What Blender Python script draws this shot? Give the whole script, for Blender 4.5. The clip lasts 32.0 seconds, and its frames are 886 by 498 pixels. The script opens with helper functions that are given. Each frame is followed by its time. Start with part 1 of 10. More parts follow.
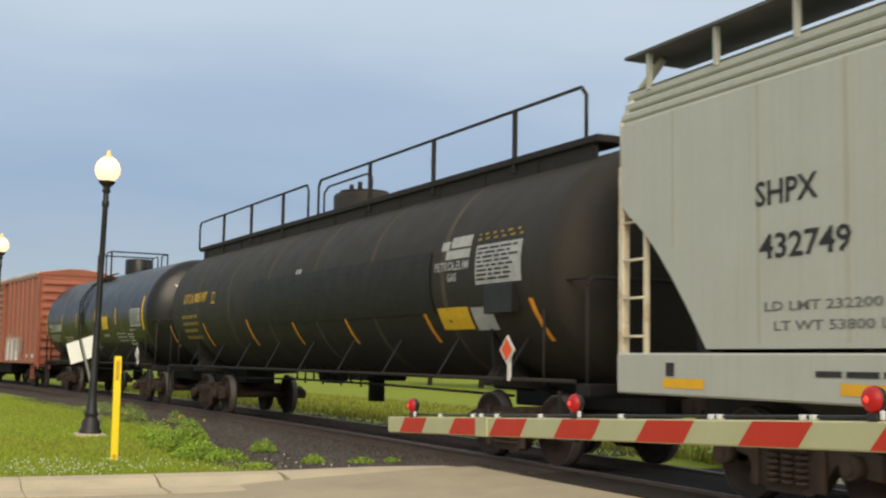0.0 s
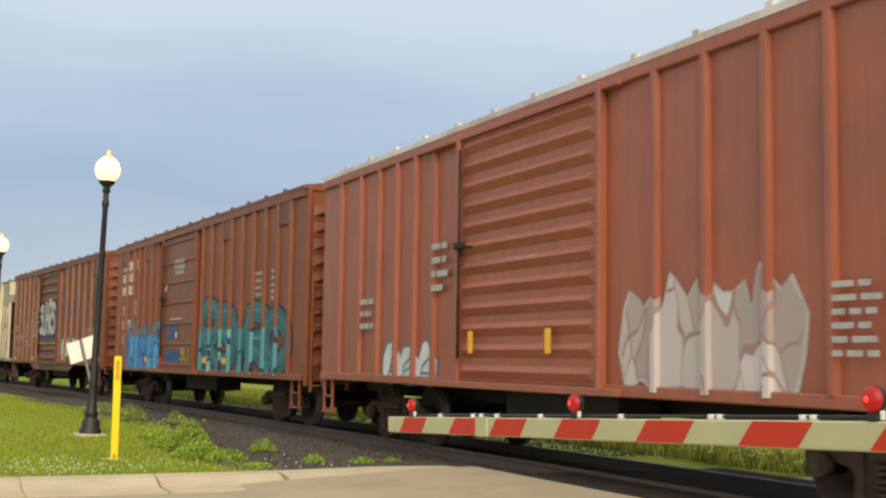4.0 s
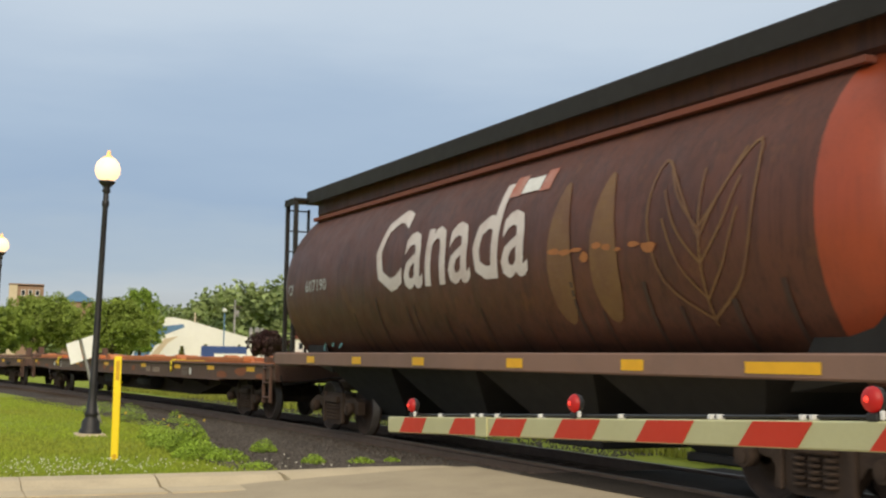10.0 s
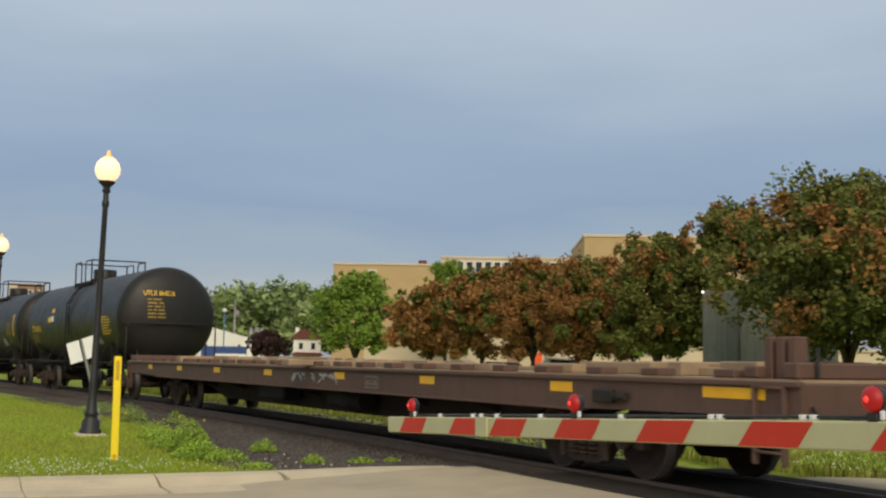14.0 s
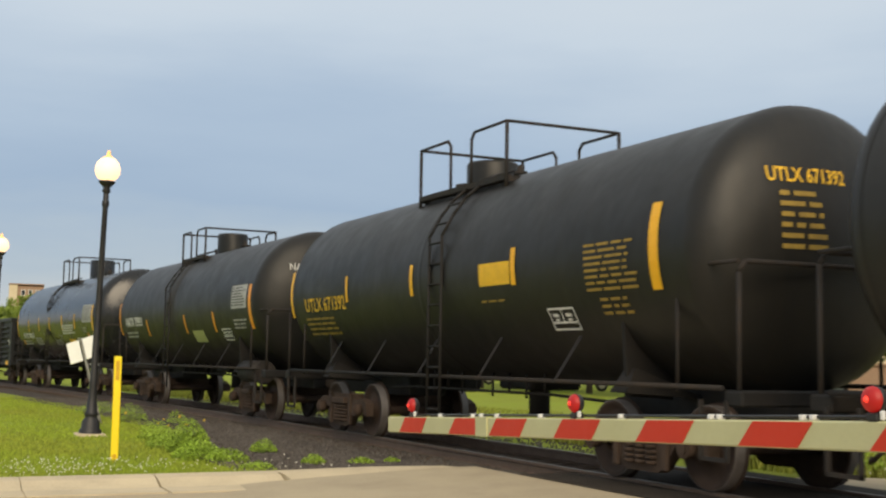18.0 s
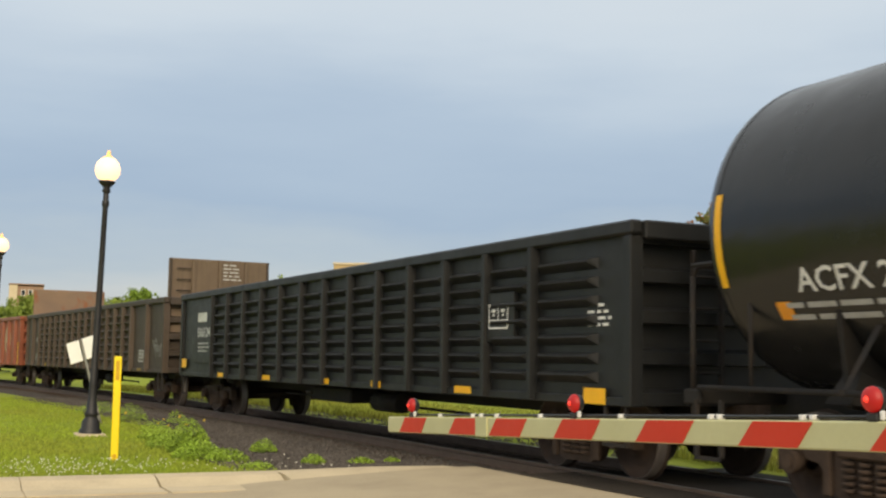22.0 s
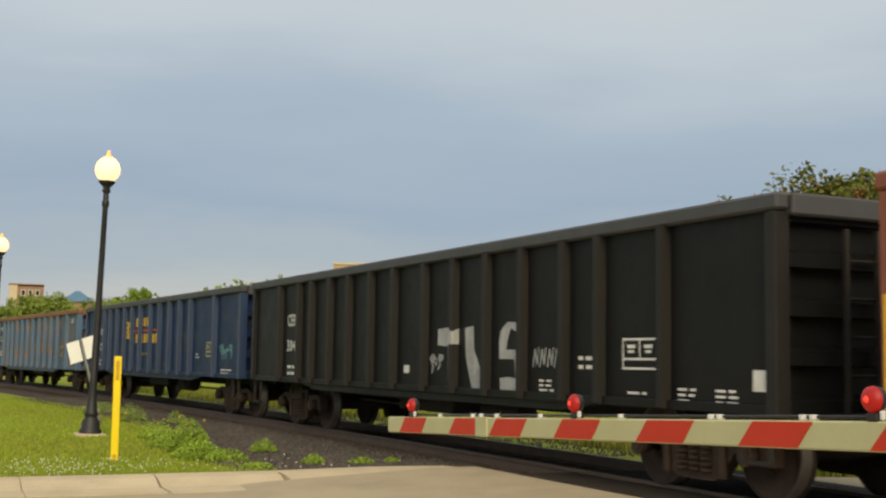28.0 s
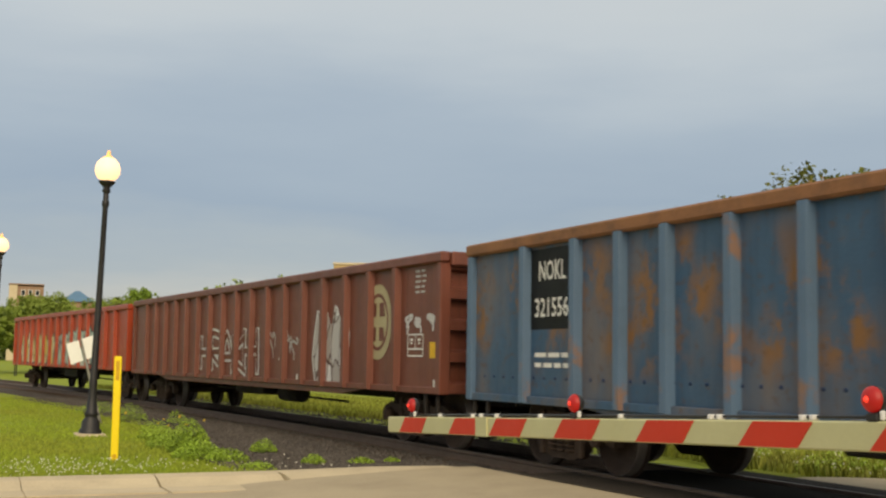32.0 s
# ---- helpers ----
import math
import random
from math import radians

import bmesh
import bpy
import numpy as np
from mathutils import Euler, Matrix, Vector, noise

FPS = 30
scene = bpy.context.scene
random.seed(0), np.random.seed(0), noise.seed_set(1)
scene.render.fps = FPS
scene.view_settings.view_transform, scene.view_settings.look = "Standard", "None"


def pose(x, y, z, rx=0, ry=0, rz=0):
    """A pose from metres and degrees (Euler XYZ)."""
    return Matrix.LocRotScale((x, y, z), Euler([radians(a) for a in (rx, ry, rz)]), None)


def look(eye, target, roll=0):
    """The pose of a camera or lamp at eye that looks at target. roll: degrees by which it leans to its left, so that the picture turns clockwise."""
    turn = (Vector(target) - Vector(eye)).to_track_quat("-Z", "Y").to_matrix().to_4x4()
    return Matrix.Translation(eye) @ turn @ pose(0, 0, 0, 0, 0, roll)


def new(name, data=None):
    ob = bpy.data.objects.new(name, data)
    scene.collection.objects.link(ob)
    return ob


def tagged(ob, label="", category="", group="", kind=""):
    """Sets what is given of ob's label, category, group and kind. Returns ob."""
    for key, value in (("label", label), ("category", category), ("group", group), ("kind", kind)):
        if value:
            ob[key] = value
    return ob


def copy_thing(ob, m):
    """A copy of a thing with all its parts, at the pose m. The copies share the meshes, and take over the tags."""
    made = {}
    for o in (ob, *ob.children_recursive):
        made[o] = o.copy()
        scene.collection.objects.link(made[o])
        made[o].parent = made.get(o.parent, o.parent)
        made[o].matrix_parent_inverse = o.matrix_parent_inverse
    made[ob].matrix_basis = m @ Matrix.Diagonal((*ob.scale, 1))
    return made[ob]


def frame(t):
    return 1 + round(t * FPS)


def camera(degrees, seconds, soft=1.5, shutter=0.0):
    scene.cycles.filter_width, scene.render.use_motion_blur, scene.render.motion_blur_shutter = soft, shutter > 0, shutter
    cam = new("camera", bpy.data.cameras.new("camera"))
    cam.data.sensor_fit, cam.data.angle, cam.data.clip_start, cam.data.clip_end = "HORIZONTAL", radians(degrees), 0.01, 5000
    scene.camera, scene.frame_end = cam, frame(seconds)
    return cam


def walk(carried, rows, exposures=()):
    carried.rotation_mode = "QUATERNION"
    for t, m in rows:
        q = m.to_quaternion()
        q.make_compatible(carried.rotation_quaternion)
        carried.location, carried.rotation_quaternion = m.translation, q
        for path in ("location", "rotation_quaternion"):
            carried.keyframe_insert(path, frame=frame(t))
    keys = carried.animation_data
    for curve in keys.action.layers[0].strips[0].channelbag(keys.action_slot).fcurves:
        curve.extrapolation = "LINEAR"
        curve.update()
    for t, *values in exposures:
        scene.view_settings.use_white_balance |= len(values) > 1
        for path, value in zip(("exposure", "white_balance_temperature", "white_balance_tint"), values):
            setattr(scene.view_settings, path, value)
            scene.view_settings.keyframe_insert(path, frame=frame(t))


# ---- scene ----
# ---- camera ----
EYE = (0.0, 0.0, 1.34)
YAW, PITCH, ROLL = radians(66.346), radians(5.340), 0.892
FWD = Vector((-math.sin(YAW) * math.cos(PITCH), math.cos(YAW) * math.cos(PITCH), math.sin(PITCH)))
STAND = look(EYE, Vector(EYE) + FWD, ROLL)
cam = camera(40.56, 32.0, soft=2.3, shutter=0.12)
EXPOSURES = [(0, 0.06, 6500, 10), (3, 0.22, 6750, 11), (6, 0.20, 6700, 10), (9, 0.14, 6650, 10), (10.5, 0.02, 6550, 10), (12, -0.08, 6450, 10), (13.4, -0.2, 6450, 10), (14.5, -0.22, 6500, 10),
             (16.5, -0.1, 6550, 10), (17, -0.06, 6550, 10), (18, 0.12, 6800, 10), (21, 0.18, 6850, 10), (23, 0.16, 7050, 10), (25, 0.12, 7050, 10), (28, -0.03, 7200, 10), (32, -0.04, 7350, 10)]
walk(cam, [(0, STAND), (32, STAND)], EXPOSURES)

# ---- sky and sun ----
SUN_EL, SUN_AZ = radians(33), radians(105)   # azimuth from +y towards +x of the sun
world = bpy.data.worlds.new("sky")
scene.world = world
world.use_nodes = True
wn, wl = world.node_tree.nodes, world.node_tree.links
wn.clear()


def wnode(kind, **values):
    nd = wn.new(kind)
    for key, value in values.items():
        nd.inputs[key].default_value = value
    return nd


w_out = wn.new("ShaderNodeOutputWorld")
w_bg = wn.new("ShaderNodeBackground")
w_sky = wn.new("ShaderNodeTexSky")
w_sky.sky_type = "NISHITA"
w_sky.sun_disc = False
w_sky.sun_elevation = SUN_EL
w_sky.sun_rotation = SUN_AZ
w_sky.air_density, w_sky.dust_density, w_sky.ozone_density = 1.0, 2.5, 1.5
w_co = wn.new("ShaderNodeTexCoord")
w_sep = wn.new("ShaderNodeSeparateXYZ")
w_ramp = wn.new("ShaderNodeValToRGB")
w_map = wn.new("ShaderNodeMapping")
w_map.inputs["Scale"].default_value = (1.2, 1.2, 6.0)
w_noise = wnode("ShaderNodeTexNoise", Scale=2.2, Detail=5.0, Roughness=0.55)
w_add = wn.new("ShaderNodeMath")
w_add.operation = "MULTIPLY_ADD"
w_add.inputs[1].default_value = 0.13
w_scale = wn.new("ShaderNodeVectorMath")
w_scale.operation = "SCALE"
w_scale.inputs["Scale"].default_value = 0.10
w_mix = wn.new("ShaderNodeMix")
w_mix.data_type = "RGBA"
w_mix.inputs[0].default_value = 0.86      # cloud cover over the clear sky
ramp = w_ramp.color_ramp
stops = [(0.00, (0.46, 0.47, 0.48)), (0.06, (0.52, 0.575, 0.625)), (0.085, (0.42, 0.51, 0.61)), (0.125, (0.33, 0.44, 0.60)),
         (0.19, (0.40, 0.51, 0.655)), (0.27, (0.56, 0.655, 0.76)), (0.42, (0.70, 0.765, 0.82)), (1.0, (0.70, 0.74, 0.78))]
ramp.elements[0].position, ramp.elements[0].color = stops[0][0], (*stops[0][1], 1)
ramp.elements[1].position, ramp.elements[1].color = stops[-1][0], (*stops[-1][1], 1)
for at, col in stops[1:-1]:
    el = ramp.elements.new(at)
    el.color = (*col, 1)
wl.new(w_co.outputs["Generated"], w_sep.inputs[0])
wl.new(w_co.outputs["Generated"], w_map.inputs[0])
wl.new(w_map.outputs[0], w_noise.inputs["Vector"])
w_sub = wn.new("ShaderNodeMath")
w_sub.operation = "SUBTRACT"
w_sub.inputs[1].default_value = 0.5
wl.new(w_noise.outputs[0], w_sub.inputs[0])
wl.new(w_sub.outputs[0], w_add.inputs[0])
wl.new(w_sep.outputs[2], w_add.inputs[2])
wl.new(w_add.outputs[0], w_ramp.inputs[0])
wl.new(w_sky.outputs[0], w_scale.inputs[0])
wl.new(w_scale.outputs[0], w_mix.inputs[6])
wl.new(w_ramp.outputs[0], w_mix.inputs[7])
wl.new(w_mix.outputs[2], w_bg.inputs["Color"])
w_bg.inputs["Strength"].default_value = 1.0
wl.new(w_bg.outputs[0], w_out.inputs[0])

sun = new("sun", bpy.data.lights.new("sun", "SUN"))
sun.data.energy, sun.data.angle, sun.data.color = 2.5, radians(35), (1.0, 0.84, 0.62)
sun.matrix_world = look((60 * math.cos(SUN_EL) * math.sin(SUN_AZ), 60 * math.cos(SUN_EL) * math.cos(SUN_AZ), 60 * math.sin(SUN_EL)), (0, 0, 0))

# ---- materials ----
MATS = {}


def material(name, base, rough=0.6, metal=0.0, dark=None, amount=0.35, scale=2.0, grain=30.0, bump=0.15, streak=0.0,
             rust=0.0, rust_col=(0.20, 0.075, 0.025), rust_stretch=(1.0, 1.0, 0.8), spec=0.5, emit=0.0, island=0.0, blotch=None):
    """A painted or natural surface: base colour, large stains, fine grain, upright streaks, rust patches and relief."""
    if name in MATS:
        return MATS[name]
    m = bpy.data.materials.new(name)
    m.use_nodes = True
    n, l = m.node_tree.nodes, m.node_tree.links
    b = n["Principled BSDF"]
    co = n.new("ShaderNodeTexCoord")
    b.inputs["Roughness"].default_value = rough
    b.inputs["Metallic"].default_value = metal
    b.inputs["Specular IOR Level"].default_value = spec
    dark = dark or tuple(c * 0.5 for c in base)
    info = n.new("ShaderNodeObjectInfo")
    shift = n.new("ShaderNodeVectorMath")
    shift.operation = "MULTIPLY_ADD"
    shift.inputs[1].default_value = (41.0, 17.0, 29.0)
    l.new(info.outputs["Random"], shift.inputs[0])
    l.new(co.outputs["Object"], shift.inputs[2])

    def tex(scale_, detail, stretch=(1, 1, 1), rg=0.6):
        mp = n.new("ShaderNodeMapping")
        mp.inputs["Scale"].default_value = stretch
        l.new(shift.outputs[0], mp.inputs[0])
        t = n.new("ShaderNodeTexNoise")
        t.inputs["Scale"].default_value, t.inputs["Detail"].default_value, t.inputs["Roughness"].default_value = scale_, detail, rg
        l.new(mp.outputs[0], t.inputs["Vector"])
        return t.outputs[0]

    def span(val, lo, hi, out=1.0):
        r = n.new("ShaderNodeMapRange")
        r.inputs[1].default_value, r.inputs[2].default_value, r.inputs[4].default_value = lo, hi, out
        l.new(val, r.inputs[0])
        return r.outputs[0]

    def blend(fac, a, c):
        x = n.new("ShaderNodeMix")
        x.data_type = "RGBA"
        l.new(fac, x.inputs[0])
        if isinstance(a, tuple):
            x.inputs[6].default_value = (*a, 1)
        else:
            l.new(a, x.inputs[6])
        x.inputs[7].default_value = (*c, 1)
        return x.outputs[2]

    col = blend(span(tex(scale, 5.0), 0.42, 0.72, amount), base, dark)
    fine = tex(grain, 3.0)
    col = blend(span(fine, 0.35, 0.75, amount * 0.5), col, tuple(min(1, c * 1.25 + 0.01) for c in base))
    if streak:
        col = blend(span(tex(1.0, 4.0, (7.0, 7.0, 0.35)), 0.47, 0.68, streak), col, dark)
        col = blend(span(tex(1.0, 3.0, (24.0, 24.0, 0.55)), 0.52, 0.72, streak * 0.8), col, tuple(c * 0.62 for c in dark))
        col = blend(span(tex(0.55, 6.0, (1.0, 1.0, 1.6), 0.7), 0.54, 0.70, streak * 0.55), col, tuple(min(1.0, c * 1.35 + 0.012) for c in base))
    if rust:
        col = blend(span(tex(1.6, 6.0, rust_stretch, 0.65), 0.60 - 0.2 * rust, 0.66 - 0.1 * rust, min(1.0, 0.5 + rust)), col, rust_col)
    if blotch:
        # rust that breaks out in clusters: broad patches with ragged inner grain
        tint, belt = blotch
        sep = n.new("ShaderNodeSeparateXYZ")
        l.new(co.outputs["Object"], sep.inputs[0])
        fac = span(tex(0.75, 2.0, (1.0, 1.0, 0.7)), 0.45, 0.56)
        for other in (span(tex(2.3, 7.0, (1.0, 1.0, 0.75), 0.68), 0.46, 0.56), span(sep.outputs[2], belt[0], belt[0] + 0.4), span(sep.outputs[2], belt[1], belt[1] - 0.35)):
            mul = n.new("ShaderNodeMath")
            mul.operation = "MULTIPLY"
            l.new(fac, mul.inputs[0])
            l.new(other, mul.inputs[1])
            fac = mul.outputs[0]
        col = blend(span(tex(0.6, 4.0, (1.2, 1.2, 0.6)), 0.46, 0.66, 0.7), col, tuple(0.6 * a + 0.4 * c for a, c in zip((0.17, 0.165, 0.155), tint)))
        col = blend(fac, col, tint)
        col = blend(span(tex(9.0, 5.0), 0.57, 0.66, 0.45), col, tuple(c * 0.5 for c in tint))
    if island:
        geo = n.new("ShaderNodeNewGeometry")
        hs = n.new("ShaderNodeHueSaturation")
        l.new(span(geo.outputs["Random Per Island"], 0.0, 1.0, 1.0), hs.inputs["Fac"])
        hs.inputs["Fac"].default_value = 1.0
        r = n.new("ShaderNodeMapRange")
        r.inputs[3].default_value, r.inputs[4].default_value = 1.0 - island, 1.0 + island
        l.new(geo.outputs["Random Per Island"], r.inputs[0])
        l.new(r.outputs[0], hs.inputs["Value"])
        for link in list(hs.inputs["Fac"].links):
            l.remove(link)
        l.new(col, hs.inputs["Color"])
        col = hs.outputs[0]
    l.new(col, b.inputs["Base Color"])
    rr = n.new("ShaderNodeMapRange")
    rr.inputs[3].default_value, rr.inputs[4].default_value = max(0.03, rough - 0.12), min(1, rough + 0.12)
    l.new(tex(scale * 3, 3.0), rr.inputs[0])
    l.new(rr.outputs[0], b.inputs["Roughness"])
    if bump:
        bp = n.new("ShaderNodeBump")
        bp.inputs["Strength"].default_value, bp.inputs["Distance"].default_value = bump, 0.02
        l.new(fine, bp.inputs["Height"])
        l.new(bp.outputs[0], b.inputs["Normal"])
        if streak:
            dent = n.new("ShaderNodeBump")
            dent.inputs["Strength"].default_value, dent.inputs["Distance"].default_value = 0.28, 0.05
            l.new(tex(1.7, 2.0), dent.inputs["Height"])
            l.new(dent.outputs[0], bp.inputs["Normal"])
    if emit:
        b.inputs["Emission Color"].default_value = (*base, 1)
        b.inputs["Emission Strength"].default_value = emit
    MATS[name] = m
    return m


def glow(name, colour, strength):
    if name not in MATS:
        m = bpy.data.materials.new(name)
        m.use_nodes = True
        b = m.node_tree.nodes["Principled BSDF"]
        b.inputs["Base Color"].default_value = (*colour, 1)
        b.inputs["Emission Color"].default_value = (*colour, 1)
        b.inputs["Emission Strength"].default_value = strength
        MATS[name] = m
    return MATS[name]


# ---- mesh helpers ----
class Shape:
    """Gathers faces for one mesh."""

    def __init__(self):
        self.v, self.f, self.s, self.mi = [], [], [], []
        self.slot = 0

    def add(self, verts, faces, smooth=False):
        o = len(self.v)
        self.v.extend(tuple(p) for p in verts)
        self.f.extend(tuple(i + o for i in fc) for fc in faces)
        self.s.extend([smooth] * len(faces))
        self.mi.extend([self.slot] * len(faces))
        return self

    def box(self, x0, x1, y0, y1, z0, z1, b=0.0):
        if b <= 0:
            vs = [(x, y, z) for x in (x0, x1) for y in (y0, y1) for z in (z0, z1)]
            return self.add(vs, [(0, 1, 3, 2), (4, 6, 7, 5), (0, 4, 5, 1), (2, 3, 7, 6), (0, 2, 6, 4), (1, 5, 7, 3)])
        b = min(b, 0.45 * abs(x1 - x0), 0.45 * abs(y1 - y0), 0.45 * abs(z1 - z0))
        idx, vs = {}, []
        for i, (x, sx) in enumerate(((x0, 1), (x1, -1))):
            for j, (y, sy) in enumerate(((y0, 1), (y1, -1))):
                for k, (z, sz) in enumerate(((z0, 1), (z1, -1))):
                    idx[i, j, k, 0] = len(vs); vs.append((x, y + sy * b, z + sz * b))
                    idx[i, j, k, 1] = len(vs); vs.append((x + sx * b, y, z + sz * b))
                    idx[i, j, k, 2] = len(vs); vs.append((x + sx * b, y + sy * b, z))
        fs = []
        for i in (0, 1):
            q = [idx[i, 0, 0, 0], idx[i, 1, 0, 0], idx[i, 1, 1, 0], idx[i, 0, 1, 0]]
            fs.append(q[::-1] if i == 0 else q)
            q = [idx[0, i, 0, 1], idx[1, i, 0, 1], idx[1, i, 1, 1], idx[0, i, 1, 1]]
            fs.append(q if i == 0 else q[::-1])
            q = [idx[0, 0, i, 2], idx[1, 0, i, 2], idx[1, 1, i, 2], idx[0, 1, i, 2]]
            fs.append(q[::-1] if i == 0 else q)
        for i in (0, 1):
            for j in (0, 1):
                fs.append([idx[i, j, 0, 0], idx[i, j, 1, 0], idx[i, j, 1, 1], idx[i, j, 0, 1]])
                fs.append([idx[i, 0, j, 0], idx[i, 1, j, 0], idx[i, 1, j, 2], idx[i, 0, j, 2]])
                fs.append([idx[0, i, j, 1], idx[1, i, j, 1], idx[1, i, j, 2], idx[0, i, j, 2]])
                for k in (0, 1):
                    fs.append([idx[i, j, k, 0], idx[i, j, k, 1], idx[i, j, k, 2]])
        return self.add(vs, fs)

    def tube(self, a, c, r, n=8, r2=None, caps=True):
        a, c = Vector(a), Vector(c)
        r2 = r if r2 is None else r2
        d = (c - a).normalized()
        u = d.orthogonal().normalized()
        w = d.cross(u)
        vs = []
        for p, rad in ((a, r), (c, r2)):
            for i in range(n):
                t = 2 * math.pi * i / n
                vs.append(p + rad * (math.cos(t) * u + math.sin(t) * w))
        self.add(vs, [(i, (i + 1) % n, n + (i + 1) % n, n + i) for i in range(n)], True)
        if caps:
            self.add(vs[:n], [tuple(range(n))[::-1]])
            self.add(vs[n:], [tuple(range(n))])
        return self

    def path(self, pts, r, n=6):
        for a, c in zip(pts[:-1], pts[1:]):
            self.tube(a, c, r, n)
        return self

    def prism(self, outline, y0, y1):
        """outline: (x, z) points, extruded along y."""
        k = len(outline)
        vs = [(x, y0, z) for x, z in outline] + [(x, y1, z) for x, z in outline]
        return self.add(vs, [tuple(range(k)), tuple(range(2 * k - 1, k - 1, -1))] +
                        [(i, k + i, k + (i + 1) % k, (i + 1) % k) for i in range(k)])

    def sheet(self, outline, x0, x1, smooth=False):
        """outline: (y, z) points, extruded along x."""
        k = len(outline)
        vs = [(x0, y, z) for y, z in outline] + [(x1, y, z) for y, z in outline]
        self.add(vs, [(i, (i + 1) % k, k + (i + 1) % k, k + i) for i in range(k)], smooth)
        self.add(vs[:k], [tuple(range(k))[::-1]])
        return self.add(vs[k:], [tuple(range(k))])

    def lathe(self, profile, n=24, axis="z", centre=(0, 0, 0), smooth=True):
        """profile: (radius, height) points round an axis."""
        vs, k = [], len(profile)
        for i in range(n):
            t = 2 * math.pi * i / n
            c, s = math.cos(t), math.sin(t)
            for r, h in profile:
                p = {"z": (r * c, r * s, h), "y": (r * c, h, r * s), "x": (h, r * c, r * s)}[axis]
                vs.append((p[0] + centre[0], p[1] + centre[1], p[2] + centre[2]))
        fs = [(i * k + j, ((i + 1) % n) * k + j, ((i + 1) % n) * k + j + 1, i * k + j + 1) for i in range(n) for j in range(k - 1)]
        return self.add(vs, fs, smooth)

    def mesh(self, name, mats):
        me = bpy.data.meshes.new(name)
        me.from_pydata(self.v, [], self.f)
        for m in (mats if isinstance(mats, (list, tuple)) else [mats]):
            me.materials.append(m)
        me.polygons.foreach_set("use_smooth", self.s)
        if any(self.mi):
            me.polygons.foreach_set("material_index", self.mi)
        fix = bmesh.new()
        fix.from_mesh(me)
        bmesh.ops.remove_doubles(fix, verts=fix.verts, dist=1e-5)
        bmesh.ops.recalc_face_normals(fix, faces=fix.faces)
        fix.to_mesh(me)
        fix.free()
        return me


def islands(sh):
    """The separate pieces of a shape, the largest first."""
    up = list(range(len(sh.v)))

    def find(i):
        while up[i] != i:
            up[i] = up[up[i]]
            i = up[i]
        return i
    key = {}
    for i, p in enumerate(sh.v):
        k = (round(p[0], 4), round(p[1], 4), round(p[2], 4))
        if k in key:
            up[find(i)] = find(key[k])
        else:
            key[k] = i
    for fc in sh.f:
        for i in fc[1:]:
            up[find(i)] = find(fc[0])
    groups = {}
    for q, fc in enumerate(sh.f):
        groups.setdefault(find(fc[0]), []).append(q)
    out = []
    for qs in groups.values():
        s_, m_ = Shape(), {}
        for q in qs:
            for i in sh.f[q]:
                if i not in m_:
                    m_[i] = len(s_.v)
                    s_.v.append(sh.v[i])
            s_.f.append(tuple(m_[i] for i in sh.f[q]))
            s_.s.append(sh.s[q])
            s_.mi.append(sh.mi[q])
        box_ = [max(p[k] for p in s_.v) - min(p[k] for p in s_.v) for k in range(3)]
        out.append((sum(box_), s_))
    return [s_ for _, s_ in sorted(out, key=lambda t: -t[0])]


def parts(name, shape, mat, parent, label=""):
    """Each separate piece of a shape as a part of its own."""
    return [part(name, s_, mat, parent, label) for s_ in islands(shape)]


def with_pieces(name, piece, shape, mat, parent, label=""):
    """The largest piece as the part, the rest as its sub-parts."""
    first, *rest = islands(shape)
    ob = part(name, first, mat, parent, label)
    for s_ in rest:
        part(piece, s_, mat, ob)
    return ob


def part(name, shape, mat, parent, label="", at=None):
    me = shape.mesh(name, mat) if isinstance(shape, Shape) else shape
    ob = new(name, me)
    ob.parent = parent
    if at is not None:
        ob.matrix_basis = at
    return tagged(ob, label) if label else ob


def thing(name, label, category, m=None, group="", kind=""):
    ob = new(name)
    ob.empty_display_size = 0.2
    if m is not None:
        ob.matrix_world = m
    return tagged(ob, label, category, group, kind)


def solid(name, shape, mat, label, category, group="", kind="", m=None):
    ob = new(name, shape.mesh(name, mat))
    if m is not None:
        ob.matrix_world = m
    return tagged(ob, label, category, group, kind)


def text_shape(words, height, width=None, bold=0.0):
    """Flat letters as (vertices, faces); capital height in metres, squeezed to a width."""
    cu = bpy.data.curves.new("lettering", "FONT")
    cu.body, cu.size, cu.resolution_u, cu.offset = words, 1.0, 2, bold
    ob = bpy.data.objects.new("lettering", cu)
    scene.collection.objects.link(ob)
    bpy.context.view_layer.update()
    me = ob.evaluated_get(bpy.context.evaluated_depsgraph_get()).to_mesh()
    vs = [tuple(p.co) for p in me.vertices]
    fs = [tuple(p.vertices) for p in me.polygons]
    ob.to_mesh_clear()
    bpy.data.objects.remove(ob)
    bpy.data.curves.remove(cu)
    xs, ys = [p[0] for p in vs], [p[1] for p in vs]
    k = height / (max(ys) - min(ys))
    kx = width / (max(xs) - min(xs)) if width else k
    return [((p[0] - min(xs)) * kx, (p[1] - min(ys)) * k) for p in vs], fs


# ---- the line of the track: a gentle curve that runs out into straights ----
CURVE, REACH, TRACK_Y = 0.00111, 85.0, 8.75


def track(x):
    """The track's y and its slope at x."""
    k = max(-REACH, min(REACH, x))
    return TRACK_Y - CURVE * k * k - 2 * CURVE * k * (x - k), -2 * CURVE * k


def on_track(x):
    y, slope = track(x)
    return pose(x, y, 0, 0, 0, math.degrees(math.atan(slope)))

